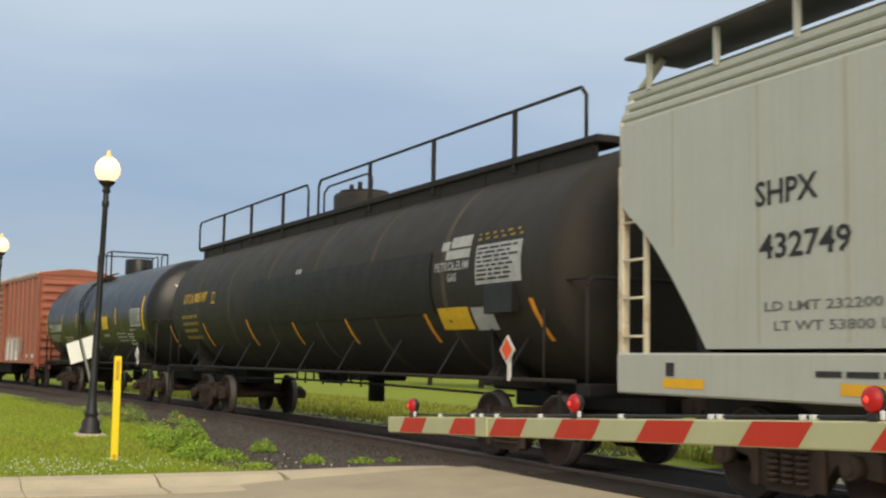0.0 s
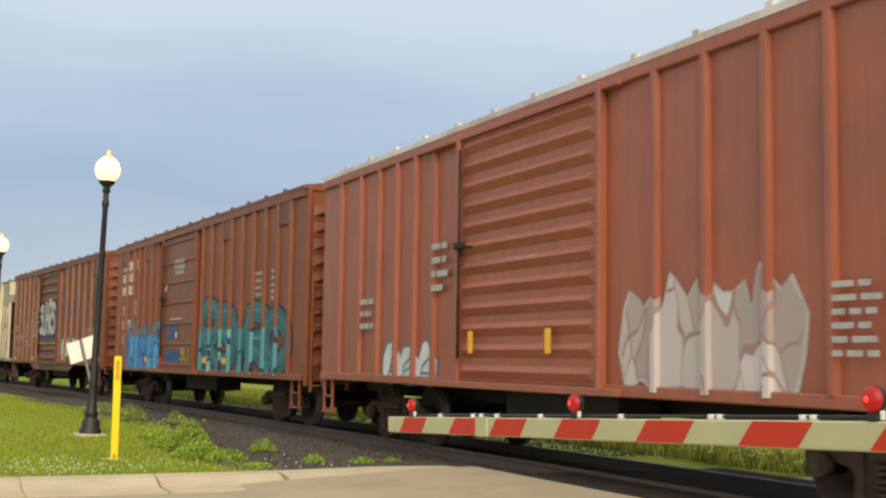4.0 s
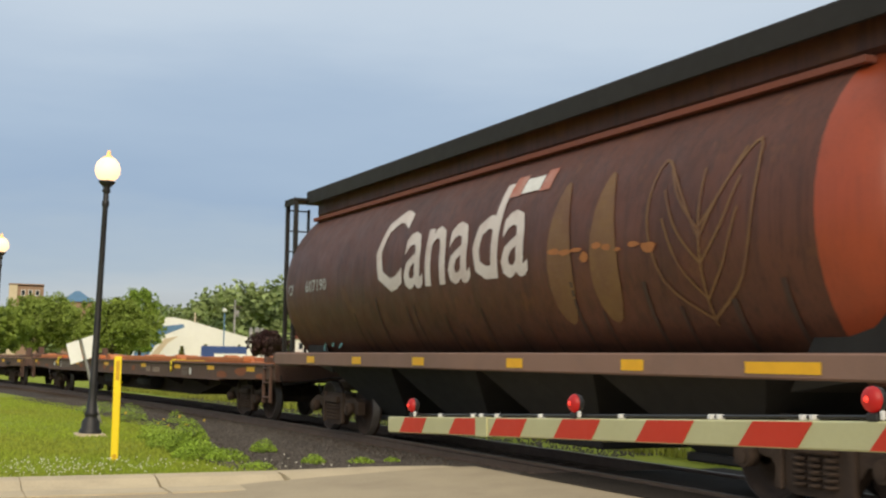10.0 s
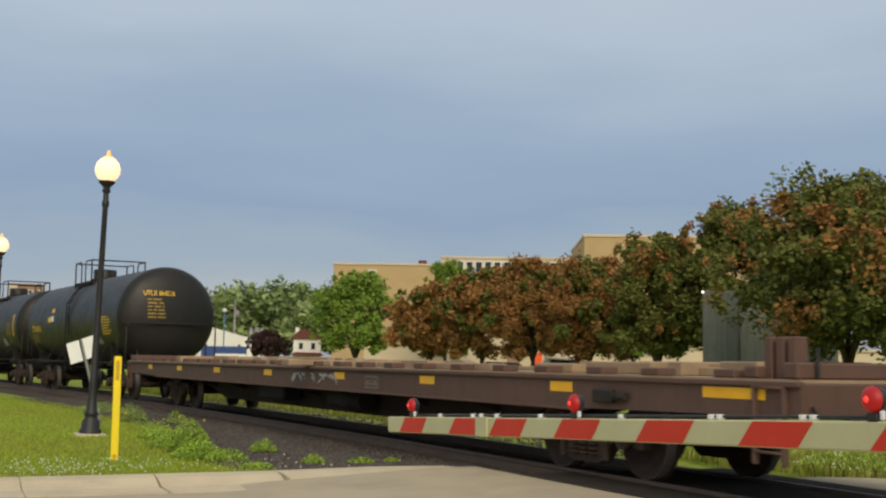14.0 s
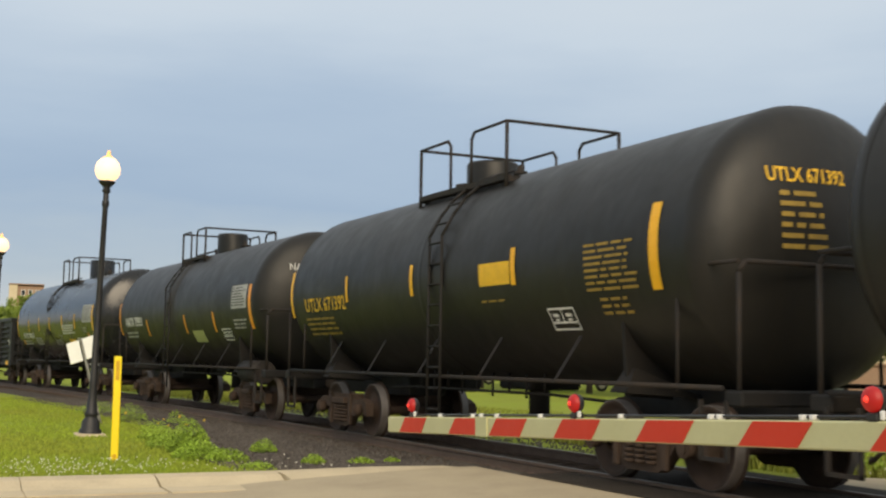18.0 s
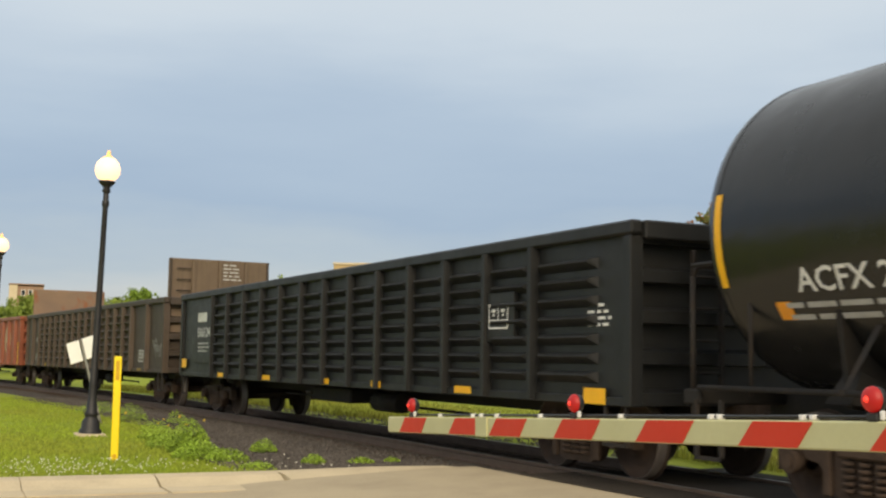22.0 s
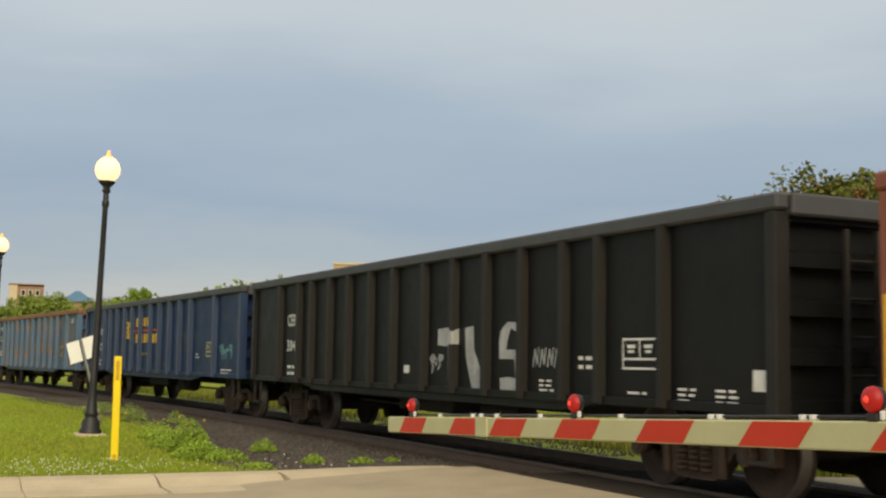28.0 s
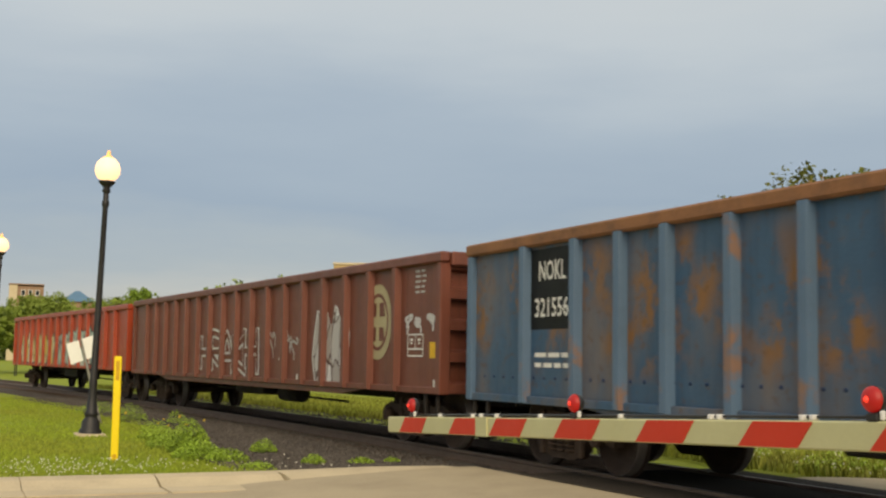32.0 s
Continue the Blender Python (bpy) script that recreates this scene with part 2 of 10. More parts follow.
# ---- paints and surfaces ----
STEEL = material("dark_steel", (0.030, 0.028, 0.027), 0.7, 0.2, (0.055, 0.038, 0.026), 0.6, 6, 40, 0.3, spec=0.15)
TRUCK = material("truck_steel", (0.074, 0.050, 0.036), 0.85, 0.0, (0.030, 0.021, 0.016), 0.7, 5, 40, 0.4, spec=0.2)
WHEEL = material("wheel_steel", (0.060, 0.040, 0.030), 0.75, 0.1, (0.026, 0.018, 0.014), 0.6, 5, 40, 0.3, spec=0.2)
TREAD = material("worn_tread", (0.15, 0.13, 0.115), 0.5, 0.4, (0.08, 0.065, 0.055), 0.5, 8, 40, 0.1)
RAIL = material("rail_steel", (0.16, 0.11, 0.08), 0.6, 0.5, (0.08, 0.05, 0.035), 0.5, 4, 30, 0.2)
RAILTOP = material("rail_head", (0.20, 0.185, 0.17), 0.5, 0.5, (0.12, 0.10, 0.085), 0.4, 4, 30, 0.1)
TIE = material("tie_wood", (0.085, 0.062, 0.045), 0.9, 0, (0.04, 0.03, 0.024), 0.7, 5, 50, 0.6, spec=0.15)
BALLAST = material("ballast", (0.078, 0.066, 0.056), 0.95, 0, (0.036, 0.031, 0.027), 0.8, 3, 28, 1.0, spec=0.15)
STONE = material("ballast_stone", (0.098, 0.087, 0.077), 0.9, 0, (0.055, 0.048, 0.042), 0.6, 6, 40, 0.4, island=0.32, spec=0.15)
CONCRETE = material("concrete", (0.5418, 0.4605, 0.316), 0.88, 0, (0.3612, 0.3025, 0.2122), 0.7, 1.3, 35, 0.25, spec=0.15)
ROADMAT = material("road_concrete", (0.4298, 0.3628, 0.2508), 0.9, 0, (0.2955, 0.2463, 0.1746), 0.7, 0.9, 45, 0.35, spec=0.15)
PANELMAT = material("crossing_panel", (0.040, 0.033, 0.026), 0.95, 0, (0.018, 0.015, 0.012), 0.6, 2, 30, 0.4, spec=0.15)
LAWN = material("lawn", (0.225, 0.285, 0.030), 0.95, 0, (0.21, 0.20, 0.036), 0.8, 0.45, 22, 0.8, spec=0.15)
GRASS = material("grass_blade", (0.235, 0.312, 0.031), 0.75, 0, (0.245, 0.232, 0.042), 0.7, 0.35, 9, 0, spec=0.25, island=0.35)
# darker than the lawn blades: the train's shade is put into this green
GRASS_SHADE = material("grass_train_shade", (0.20, 0.235, 0.036), 0.8, 0, (0.20, 0.175, 0.045), 0.7, 0.35, 9, 0, spec=0.2, island=0.4)
WEED = material("weed_leaf", (0.28, 0.41, 0.045), 0.7, 0, (0.21, 0.29, 0.036), 0.5, 0.8, 9, 0, spec=0.25, island=0.45)
CLOVER = material("clover_white", (0.75, 0.73, 0.62), 0.8, 0, (0.6, 0.58, 0.45), 0.3, 6, 20, 0)
DANDELION = material("dandelion_yellow", (0.75, 0.52, 0.04), 0.8, 0, (0.6, 0.4, 0.03), 0.3, 6, 20, 0)
IRON = material("black_iron", (0.022, 0.022, 0.024), 0.5, 0.3, (0.05, 0.045, 0.04), 0.4, 4, 40, 0.15)
GLOBE = glow("lit_globe", (1.0, 0.66, 0.38), 1.4)
GLOBETOP = glow("lit_globe_top", (1.0, 0.50, 0.16), 0.75)
YELLOW = material("marker_yellow", (0.93, 0.70, 0.01), 0.45, 0, (0.8, 0.55, 0.01), 0.3, 4, 30, 0.05)
PLATEWHITE = material("plate_white", (0.92, 0.91, 0.88), 0.5, 0, (0.75, 0.74, 0.70), 0.3, 3, 20, 0.03)
SIGNBACK = material("sign_metal", (0.72, 0.72, 0.70), 0.4, 0.2, (0.5, 0.5, 0.48), 0.3, 3, 20, 0.05)
GALV = material("galvanised", (0.30, 0.29, 0.26), 0.55, 0.6, (0.18, 0.15, 0.12), 0.5, 5, 30, 0.1)
ARMWHITE = material("arm_white", (0.50, 0.49, 0.27), 0.6, 0, (0.40, 0.39, 0.20), 0.35, 5, 40, 0.05)
ARMRED = material("arm_red", (0.56, 0.032, 0.007), 0.6, 0, (0.47, 0.026, 0.006), 0.3, 5, 40, 0.05)
LAMPRED = glow("lens_red", (0.24, 0.004, 0.003), 0.75)
LAMPLIT = glow("lens_lit", (0.9, 0.05, 0.03), 0.9)
BARK = material("bark", (0.075, 0.058, 0.042), 0.95, 0, (0.035, 0.028, 0.02), 0.7, 4, 30, 0.8)
LEAF_G = material("leaf_green", (0.19, 0.285, 0.04), 0.7, 0, (0.10, 0.165, 0.028), 0.6, 0.5, 5, 0, spec=0.2, island=0.12)
LEAF_Y = material("leaf_yellow_green", (0.20, 0.265, 0.045), 0.7, 0, (0.115, 0.16, 0.03), 0.6, 0.5, 5, 0, spec=0.2, island=0.12)
LEAF_D = material("leaf_deep", (0.118, 0.138, 0.028), 0.7, 0, (0.135, 0.112, 0.030), 0.7, 0.45, 5, 0, spec=0.2, island=0.12)
LEAF_R = material("leaf_russet", (0.285, 0.138, 0.042), 0.7, 0, (0.195, 0.13, 0.034), 0.8, 0.4, 5, 0, spec=0.2, island=0.12)
LEAF_P = material("leaf_plum", (0.05, 0.022, 0.022), 0.7, 0, (0.03, 0.03, 0.016), 0.6, 0.5, 5, 0, spec=0.25, island=0.5)
LEAF_F = material("leaf_far", (0.24, 0.30, 0.12), 0.85, 0, (0.12, 0.18, 0.07), 0.7, 0.12, 2, 0, spec=0.2, island=0.4)
TAN = material("tan_brick", (0.46, 0.33, 0.17), 0.9, 0, (0.36, 0.25, 0.125), 0.5, 0.4, 20, 0.1)
TANP = material("pale_wall", (0.58, 0.48, 0.34), 0.9, 0, (0.46, 0.37, 0.25), 0.5, 0.4, 20, 0.1)
GREYWALL = material("grey_concrete", (0.13, 0.14, 0.12), 0.9, 0, (0.085, 0.09, 0.078), 0.6, 0.8, 20, 0.2, streak=0.5)
WHITEWALL = material("white_wall", (0.80, 0.79, 0.74), 0.8, 0, (0.65, 0.64, 0.58), 0.4, 0.5, 20, 0.05)
BLUEWALL = material("blue_band", (0.10, 0.20, 0.34), 0.7, 0, (0.07, 0.14, 0.25), 0.4, 0.5, 20, 0.05)
REDROOF = material("brown_roof", (0.14, 0.05, 0.035), 0.9, 0, (0.09, 0.035, 0.03), 0.5, 1, 20, 0.2)
BRICKB = material("brown_brick", (0.30, 0.19, 0.13), 0.9, 0, (0.22, 0.14, 0.10), 0.5, 0.5, 20, 0.1)
BLUEROOF = material("blue_roof", (0.10, 0.22, 0.42), 0.6, 0, (0.07, 0.16, 0.32), 0.4, 1, 20, 0.1)
ORANGE = material("orange_sign", (0.85, 0.10, 0.015), 0.6, 0, (0.6, 0.07, 0.01), 0.3, 2, 20, 0)
CARWHITE = material("car_white", (0.75, 0.76, 0.76), 0.3, 0, (0.6, 0.6, 0.6), 0.2, 2, 20, 0)
CARDARK = material("car_dark", (0.03, 0.035, 0.05), 0.3, 0, (0.02, 0.02, 0.03), 0.2, 2, 20, 0)
CARGLASS = material("car_glass", (0.02, 0.025, 0.03), 0.08, 0, (0.03, 0.03, 0.03), 0.2, 2, 20, 0)
TYRE = material("tyre", (0.02, 0.02, 0.02), 0.9, 0, (0.03, 0.03, 0.03), 0.3, 5, 30, 0.2)
BLUEVAN = material("van_blue", (0.02, 0.06, 0.22), 0.4, 0, (0.015, 0.04, 0.15), 0.3, 1, 20, 0)
MARKW = material("stencil_white", (0.72, 0.72, 0.68), 0.7, 0, (0.45, 0.44, 0.40), 0.5, 7, 60, 0)
MARKY = material("stencil_yellow", (0.78, 0.47, 0.02), 0.6, 0, (0.5, 0.28, 0.02), 0.5, 6, 60, 0)
MARKB = material("stencil_black", (0.02, 0.02, 0.02), 0.7, 0, (0.06, 0.06, 0.055), 0.4, 6, 60, 0)
REFLECT = material("reflective_yellow", (0.85, 0.45, 0.01), 0.45, 0, (0.6, 0.28, 0.01), 0.4, 5, 40, 0)
REFLECTO = material("reflective_orange", (0.85, 0.33, 0.02), 0.45, 0, (0.6, 0.2, 0.015), 0.4, 5, 40, 0)
GREYTEXT = material("faded_white", (0.42, 0.42, 0.40), 0.7, 0, (0.22, 0.22, 0.21), 0.6, 7, 60, 0)
DIMYELLOW = material("faded_yellow", (0.30, 0.20, 0.03), 0.7, 0, (0.12, 0.085, 0.03), 0.6, 6, 60, 0)
GROUND_Z, ROAD_Z = -0.17, -0.05

# ---- ground, road and kerb ----
g = Shape()
ext = [-2600, -1400, -700, -380, -220, -150, -110] + [-90 + 5 * i for i in range(37)] + [110, 150, 220, 380, 700, 1400, 2600]
ys = [-2600, -1200, -500, -200, -100, -50] + [-30 + 5 * i for i in range(27)] + [130, 170, 240, 400, 800, 1500, 2600]


def ground_height(x, y):
    """Lawn level, a little uneven, dipping under the roadway and falling behind the far trees."""
    d = abs(y - track(x)[0])
    z = GROUND_Z + 0.05 * (noise.noise(Vector((x * 0.12, y * 0.12, 0))))
    if d < 6:
        z = GROUND_Z - 0.02
    if x > -20 and d < 40:
        z = min(z, -0.24)
    return z


vs = [(x, y, ground_height(x, y)) for y in ys for x in ext]
w = len(ext)
g.add(vs, [(j * w + i, j * w + i + 1, (j + 1) * w + i + 1, (j + 1) * w + i) for j in range(len(ys) - 1) for i in range(w - 1)], True)
solid("ground", g, LAWN, "mown green lawn with bare and yellowish patches", "ground", kind="structure")


def strip(xs, lo, hi, z_lo, z_hi, mat, name, label, thick=0.3):
    """A band that follows the track between two offsets from its middle line."""
    s_ = Shape()
    vs_ = []
    for x in xs:
        y, sl = track(x)
        nx, ny = -sl / math.hypot(1, sl), 1 / math.hypot(1, sl)
        for off, z in ((lo, z_lo - thick), (lo, z_lo), (hi, z_hi), (hi, z_hi - thick)):
            vs_.append((x + off * nx, y + off * ny, z))
    k = len(xs)
    s_.add(vs_, [(4 * i + j, 4 * i + (j + 1) % 4, 4 * i + 4 + (j + 1) % 4, 4 * i + 4 + j) for i in range(k - 1) for j in range(4)])
    s_.add(vs_[:4], [(0, 1, 2, 3)])
    s_.add(vs_[-4:], [(3, 2, 1, 0)])
    return solid(name, s_, mat, label, "track", kind="structure")


LONG = [-400, -320, -240, -180, -140, -110] + [-90 + 3 * i for i in range(61)] + [110, 140, 180, 240, 320, 400]
bed = Shape()


def gravel_edge(x):
    """How far the gravel spreads from the track's middle on the kerb side."""
    return 3.0 + (1.1 * max(0.0, min(1.0, (x + 25) / 6)) if x < -15.2 else -0.2)


prof = [(-3.3, -0.30), (-2.7, -0.172), (-1.75, -0.16), (-0.9, -0.185), (0.9, -0.185), (1.75, -0.16), (2.4, -0.22), (3.2, -0.34)]
vs = []
for x in LONG:
    y, sl = track(x)
    h = math.hypot(1, sl)
    for off, z in prof:
        if off < -2:
            off = -gravel_edge(x) - (0.5 if off < -3 else 0.0)
            z = z if -26 < x < -15.2 or off < -3.2 else -0.2
        wob = 0.02 * noise.noise(Vector((x * 0.7, off * 2, 3)))
        edge = 0.45 * noise.noise(Vector((x * 0.25, off, 9))) if abs(off) > 2.5 else 0
        vs.append((x - sl / h * (off + edge), y + (off + edge) / h, z + wob))
k = len(prof)
bed.add(vs, [(i * k + j, i * k + k + j, i * k + k + j + 1, i * k + j + 1) for i in range(len(LONG) - 1) for j in range(k - 1)], True)
solid("ballast_bed", bed, BALLAST, "dark crushed-stone ballast bed under the railway track", "ballast", kind="structure")

for side in (-1, 1):
    c = side * 0.755
    rail = Shape()
    sec = [(-0.07, -0.175), (0.07, -0.175), (0.07, -0.16), (0.014, -0.14), (0.012, -0.05), (0.036, -0.038), (0.036, 0.0),
           (-0.036, 0.0), (-0.036, -0.038), (-0.012, -0.05), (-0.014, -0.14), (-0.07, -0.16)]
    vs, kk = [], len(sec)
    for x in LONG:
        y, sl = track(x)
        h = math.hypot(1, sl)
        for a, z in sec:
            vs.append((x - sl / h * (c + a), y + (c + a) / h, z))
    for i in range(len(LONG) - 1):
        for j in range(kk):
            rail.slot = 1 if j == 6 else 0
            rail.add([vs[i * kk + j], vs[i * kk + (j + 1) % kk], vs[i * kk + kk + (j + 1) % kk], vs[i * kk + kk + j]], [(0, 1, 2, 3)])
    solid("rail", rail, [RAIL, RAILTOP], "brown steel rail with a shiny worn top", "rail", kind="structure", group="rails of the track")

# roadway: concrete up to the rails on both sides, closed panels between them
ROAD_X0, ROAD_X1 = -14.6, 9.0


def road_slab(name, x0, x1, y_of, y2_of, mat, label):
    s_ = Shape()
    xs = [x0 + (x1 - x0) * i / 16 for i in range(17)]
    vs_ = []
    for x in xs:
        a, c = y_of(x), y2_of(x)
        for q in range(25):
            y = c + (a - c) * (q / 24) ** 3 if name == "road" else a + (c - a) * (q / 24) ** 2
            d_ = abs(y - track(x)[0]) - 1.6
            sink = -0.17 * min(1.0, max(0.0, (d_ - 0.3) / 3.2)) ** 1.3
            vs_.append((x, y, ROAD_Z + sink + 0.006 * noise.noise(Vector((x * 0.5, y * 0.5, 5)))))
    s_.add(vs_, [(i * 25 + j, (i + 1) * 25 + j, (i + 1) * 25 + j + 1, i * 25 + j + 1) for i in range(16) for j in range(24)], True)
    return solid(name, s_, mat, label, "road", kind="structure")


road_slab("road", -14.6, 9.0, lambda x: -60, lambda x: track(x)[0] - 1.6, ROADMAT, "worn pale concrete roadway before the railway crossing")
road_slab("road_beyond", -12.2, 12.0, lambda x: track(x)[0] + 1.5, lambda x: track(x)[0] + 34, ROADMAT, "worn pale concrete roadway beyond the railway crossing")
for lo, hi, nm in ((-1.6, -0.83, "crossing_panel"), (-0.66, 0.66, "crossing_panel"), (0.83, 1.5, "crossing_panel")):
    strip([-13.4 + 1.45 * i for i in range(16)], lo, hi, -0.035, -0.035, PANELMAT, nm, "dark worn rubber and asphalt crossing panel between rails", 0.2)

# kerb: a row of rolled concrete kerb stones along the road edge that bends to the track
kerb_line = [(-15.15, 1.2 + 1.55 * i) for i in range(-22, 2)] + [(-15.2, 4.3), (-15.45, 5.75), (-15.35, 6.75), (-14.9, 7.05), (-14.2, 7.2)]
kerb = thing("kerb", "pale rolled concrete kerb with joints and worn edges", "kerb", kind="structure")
for (xa, ya), (xb, yb) in zip(kerb_line[:-1], kerb_line[1:]):
    d = math.hypot(xb - xa, yb - ya)
    at_ = pose(xa, ya, 0, 0, 0, math.degrees(math.atan2(yb - ya, xb - xa)))
    lift = 0.05 * max(0.0, min(1.0, (ya - 3.0) / 3.5))
    seg = Shape()
    sec_ = [(0.0, -0.4), (0.0, -0.11), (-0.03, -0.095), (-0.22, -0.098), (-0.36, -0.115), (-0.50, -0.165 + lift), (-0.62, -0.198 + lift), (-1.15, -0.203 + lift * 1.4), (-1.15, -0.4)]
    seg.sheet(sec_, 0.005, d - 0.005)
    part("kerb_stone", seg, CONCRETE, kerb, at=at_)

# ---- street lamps ----


def street_lamp(x, y, z, tilt):
    t = thing("street_lamp", "black fluted iron street lamp with a lit acorn globe", "street lamp", pose(x, y, z, tilt), "street lamps beside the track")
    part("footing", Shape().box(-0.28, 0.28, -0.28, 0.28, -0.25, 0.05, 0.03), CONCRETE, t, "pale square concrete footing")
    base = Shape().lathe([(0.21, 0.05), (0.21, 0.11), (0.175, 0.14), (0.165, 0.28), (0.12, 0.33), (0.115, 0.38), (0.14, 0.41), (0.105, 0.46), (0.08, 0.76), (0.07, 0.95)], 16)
    part("base", base, IRON, t)
    shaft = Shape().lathe([(0.075, 0.93), (0.078, 1.0), (0.068, 1.05), (0.05, 4.35), (0.07, 4.4), (0.07, 4.46), (0.055, 4.5), (0.05, 4.64)], 14)
    part("shaft", shaft, IRON, t)
    holder = Shape().lathe([(0.05, 4.62), (0.085, 4.67), (0.06, 4.73), (0.10, 4.78), (0.155, 4.83), (0.16, 4.865), (0.0, 4.865)], 16)
    part("globe_holder", holder, IRON, t)
    globe = Shape().lathe([(0.10, 4.86), (0.19, 4.93), (0.237, 5.03), (0.24, 5.12), (0.205, 5.22), (0.14, 5.295), (0.10, 5.32)], 20)
    part("globe", globe, GLOBE, t, "glowing warm white acorn globe")
    fin = Shape().lathe([(0.105, 5.315), (0.10, 5.33), (0.05, 5.36), (0.03, 5.4), (0.04, 5.43), (0.0, 5.48)], 12)
    part("finial", fin, GLOBETOP, t, "amber glass finial lit from below")
    return t


lamp = street_lamp(-23.6, 3.12, GROUND_Z, -1.4)
copy_thing(lamp, pose(-41.3, 2.33, GROUND_Z - 0.05, -1.0))

# ---- yellow marker post ----
mk = thing("marker_post", "flat yellow plastic utility marker post in the grass", "marker post", pose(-17.9, 2.72, GROUND_Z - 0.06, 0, 0, 80))
part("post", Shape().box(-0.054, 0.054, -0.018, 0.018, -0.3, 1.565, 0.012), YELLOW, mk)
for z0, z1 in ((0.10, 0.16), (1.22, 1.5)):
    part("decal", Shape().box(-0.026, 0.026, -0.0225, -0.0185, z0, z1), material("decal_amber", (0.62, 0.36, 0.01), 0.6, 0, (0.4, 0.22, 0.01), 0.5, 9, 40, 0), mk, "worn amber warning decal")

# ---- leaning track sign seen from behind ----
sg = thing("track_sign", "two white metal sign plates on a leaning rusty post", "sign", pose(-28.2, 3.95, GROUND_Z - 0.03, 0, 0, 52) @ pose(0, 0, 0, 0, -17, 0))
part("post", Shape().box(-0.028, 0.028, -0.03, 0.03, -0.3, 2.0, 0.008), GALV, sg, "rusty angle-iron post")
for sx in (-1, 1):
    part("plate", Shape().box(min(sx * 0.045, sx * 0.37), max(sx * 0.045, sx * 0.37), -0.045, -0.032, 1.50, 1.99, 0.006), PLATEWHITE, sg, "plain white sign plate")

# ---- crossing gate ----
tip, butt = Vector((-6.92, 2.70, 0.902)), Vector((1.5, 2.70, 1.278))
span = (butt - tip).length
lean = math.degrees(math.atan2(butt.z - tip.z, butt.x - tip.x))
gate = thing("crossing_gate", "lowered red and white striped crossing gate arm with lamps", "crossing gate", pose(2.0, 2.7, ROAD_Z))
g_in = gate.matrix_world.inverted() @ (Matrix.Translation(tip) @ pose(0, 0, 0, 0, -lean, 0))
part("mast", Shape().tube((0, 0.25, -0.02), (0, 0.25, 3.2), 0.06, 12).box(-0.2, 0.2, 0.05, 0.45, -0.02, 0.06, 0.02), GALV, gate, "galvanised gate mast")
part("mechanism", Shape().box(-0.25, 0.25, 0.02, 0.5, 0.95, 1.6, 0.04), GALV, gate, "grey gate mechanism housing")
arm = part("arm", Shape().box(0, span, -0.018, 0.018, 0.0, 0.094, 0.006), ARMWHITE, gate, "cream white arm board", g_in)
# red slanted bands along the arm, from the tip: (lower edge, upper edge) starts and ends
for a, c in ((0.20, 0.53), (0.92, 1.25), (1.42, 1.75), (2.09, 2.42), (2.77, 3.09), (3.43, 3.74), (4.07, 4.38), (4.70, 5.02), (5.34, 5.66), (5.98, 6.30), (6.62, 6.94)):
    st = Shape()
    st.prism([(a, 0.004), (c, 0.004), (c + 0.078, 0.090), (a + 0.085, 0.090)], -0.0225, -0.0185)
    part("stripe", st, ARMRED, arm, "red reflective slanted stripe")
part("splice", Shape().box(1.27, 1.40, -0.0265, 0.0, -0.002, 0.096), ARMWHITE, arm, "splice plate")
part("conduit", Shape().tube((0.4, 0.01, 0.106), (span, 0.01, 0.106), 0.006, 6), IRON, arm, "thin black lamp cable")
for a in (0.76, 1.19, 1.29, 1.47, 1.93, 2.63, 3.25, 3.30, 3.75, 3.80):
    part("clip", Shape().box(a - 0.010, a + 0.010, -0.012, 0.02, 0.094, 0.113, 0.003), SIGNBACK, arm, "small pale cable clip")
for a in (0.37, 2.265, 4.08):
    lp = part("lamp", Shape().box(a - 0.026, a + 0.026, -0.020, 0.026, 0.092, 0.120, 0.006).lathe([(0.0, 0.03), (0.022, 0.029), (0.037, 0.018), (0.042, 0.0), (0.042, -0.006), (0.0, -0.006)], 16, "y", (a, 0, 0.160)), IRON, arm, "black gate lamp housing")
    part("lens", Shape().lathe([(0.0405, -0.006), (0.040, -0.016), (0.030, -0.028), (0.016, -0.034), (0.0, -0.036)], 16, "y", (a, 0, 0.160)), LAMPRED, lp, "red glass lens")
    part("bulb", Shape().lathe([(0.0, -0.041), (0.008, -0.040), (0.011, -0.035), (0.0, -0.034)], 10, "y", (a, 0, 0.160)), LAMPLIT, lp, "lit red bulb")
    part("lamp_clamp", Shape().box(a + 0.030, a + 0.046, -0.016, 0.0, 0.096, 0.126, 0.004), SIGNBACK, lp, "small pale clamp")

# ---- trees ----


def leaf_cloud(s_, centre, radius, n, size, rnd, flat=0.8):
    """Small tilted leaf clumps scattered through an uneven ball."""
    for _ in range(n):
        d = Vector((rnd.gauss(0, 1), rnd.gauss(0, 1), rnd.gauss(0, 1))).normalized()
        r = radius * (rnd.random() ** 0.55) * (0.82 + 0.36 * noise.noise(d * 2.1 + Vector(centre)))
        p = Vector(centre) + Vector((d.x * r, d.y * r, d.z * r * flat))
        a = Vector((rnd.gauss(0, 1), rnd.gauss(0, 1), rnd.gauss(0, 0.6))).normalized()
        c = a.cross(Vector((rnd.gauss(0, 1), rnd.gauss(0, 1), rnd.gauss(0, 1)))).normalized()
        k = size * rnd.uniform(0.55, 1.3)
        s_.add([p - a * k, p + c * k * 0.55, p + a * k, p - c * k * 0.55], [(0, 1, 2, 3)])


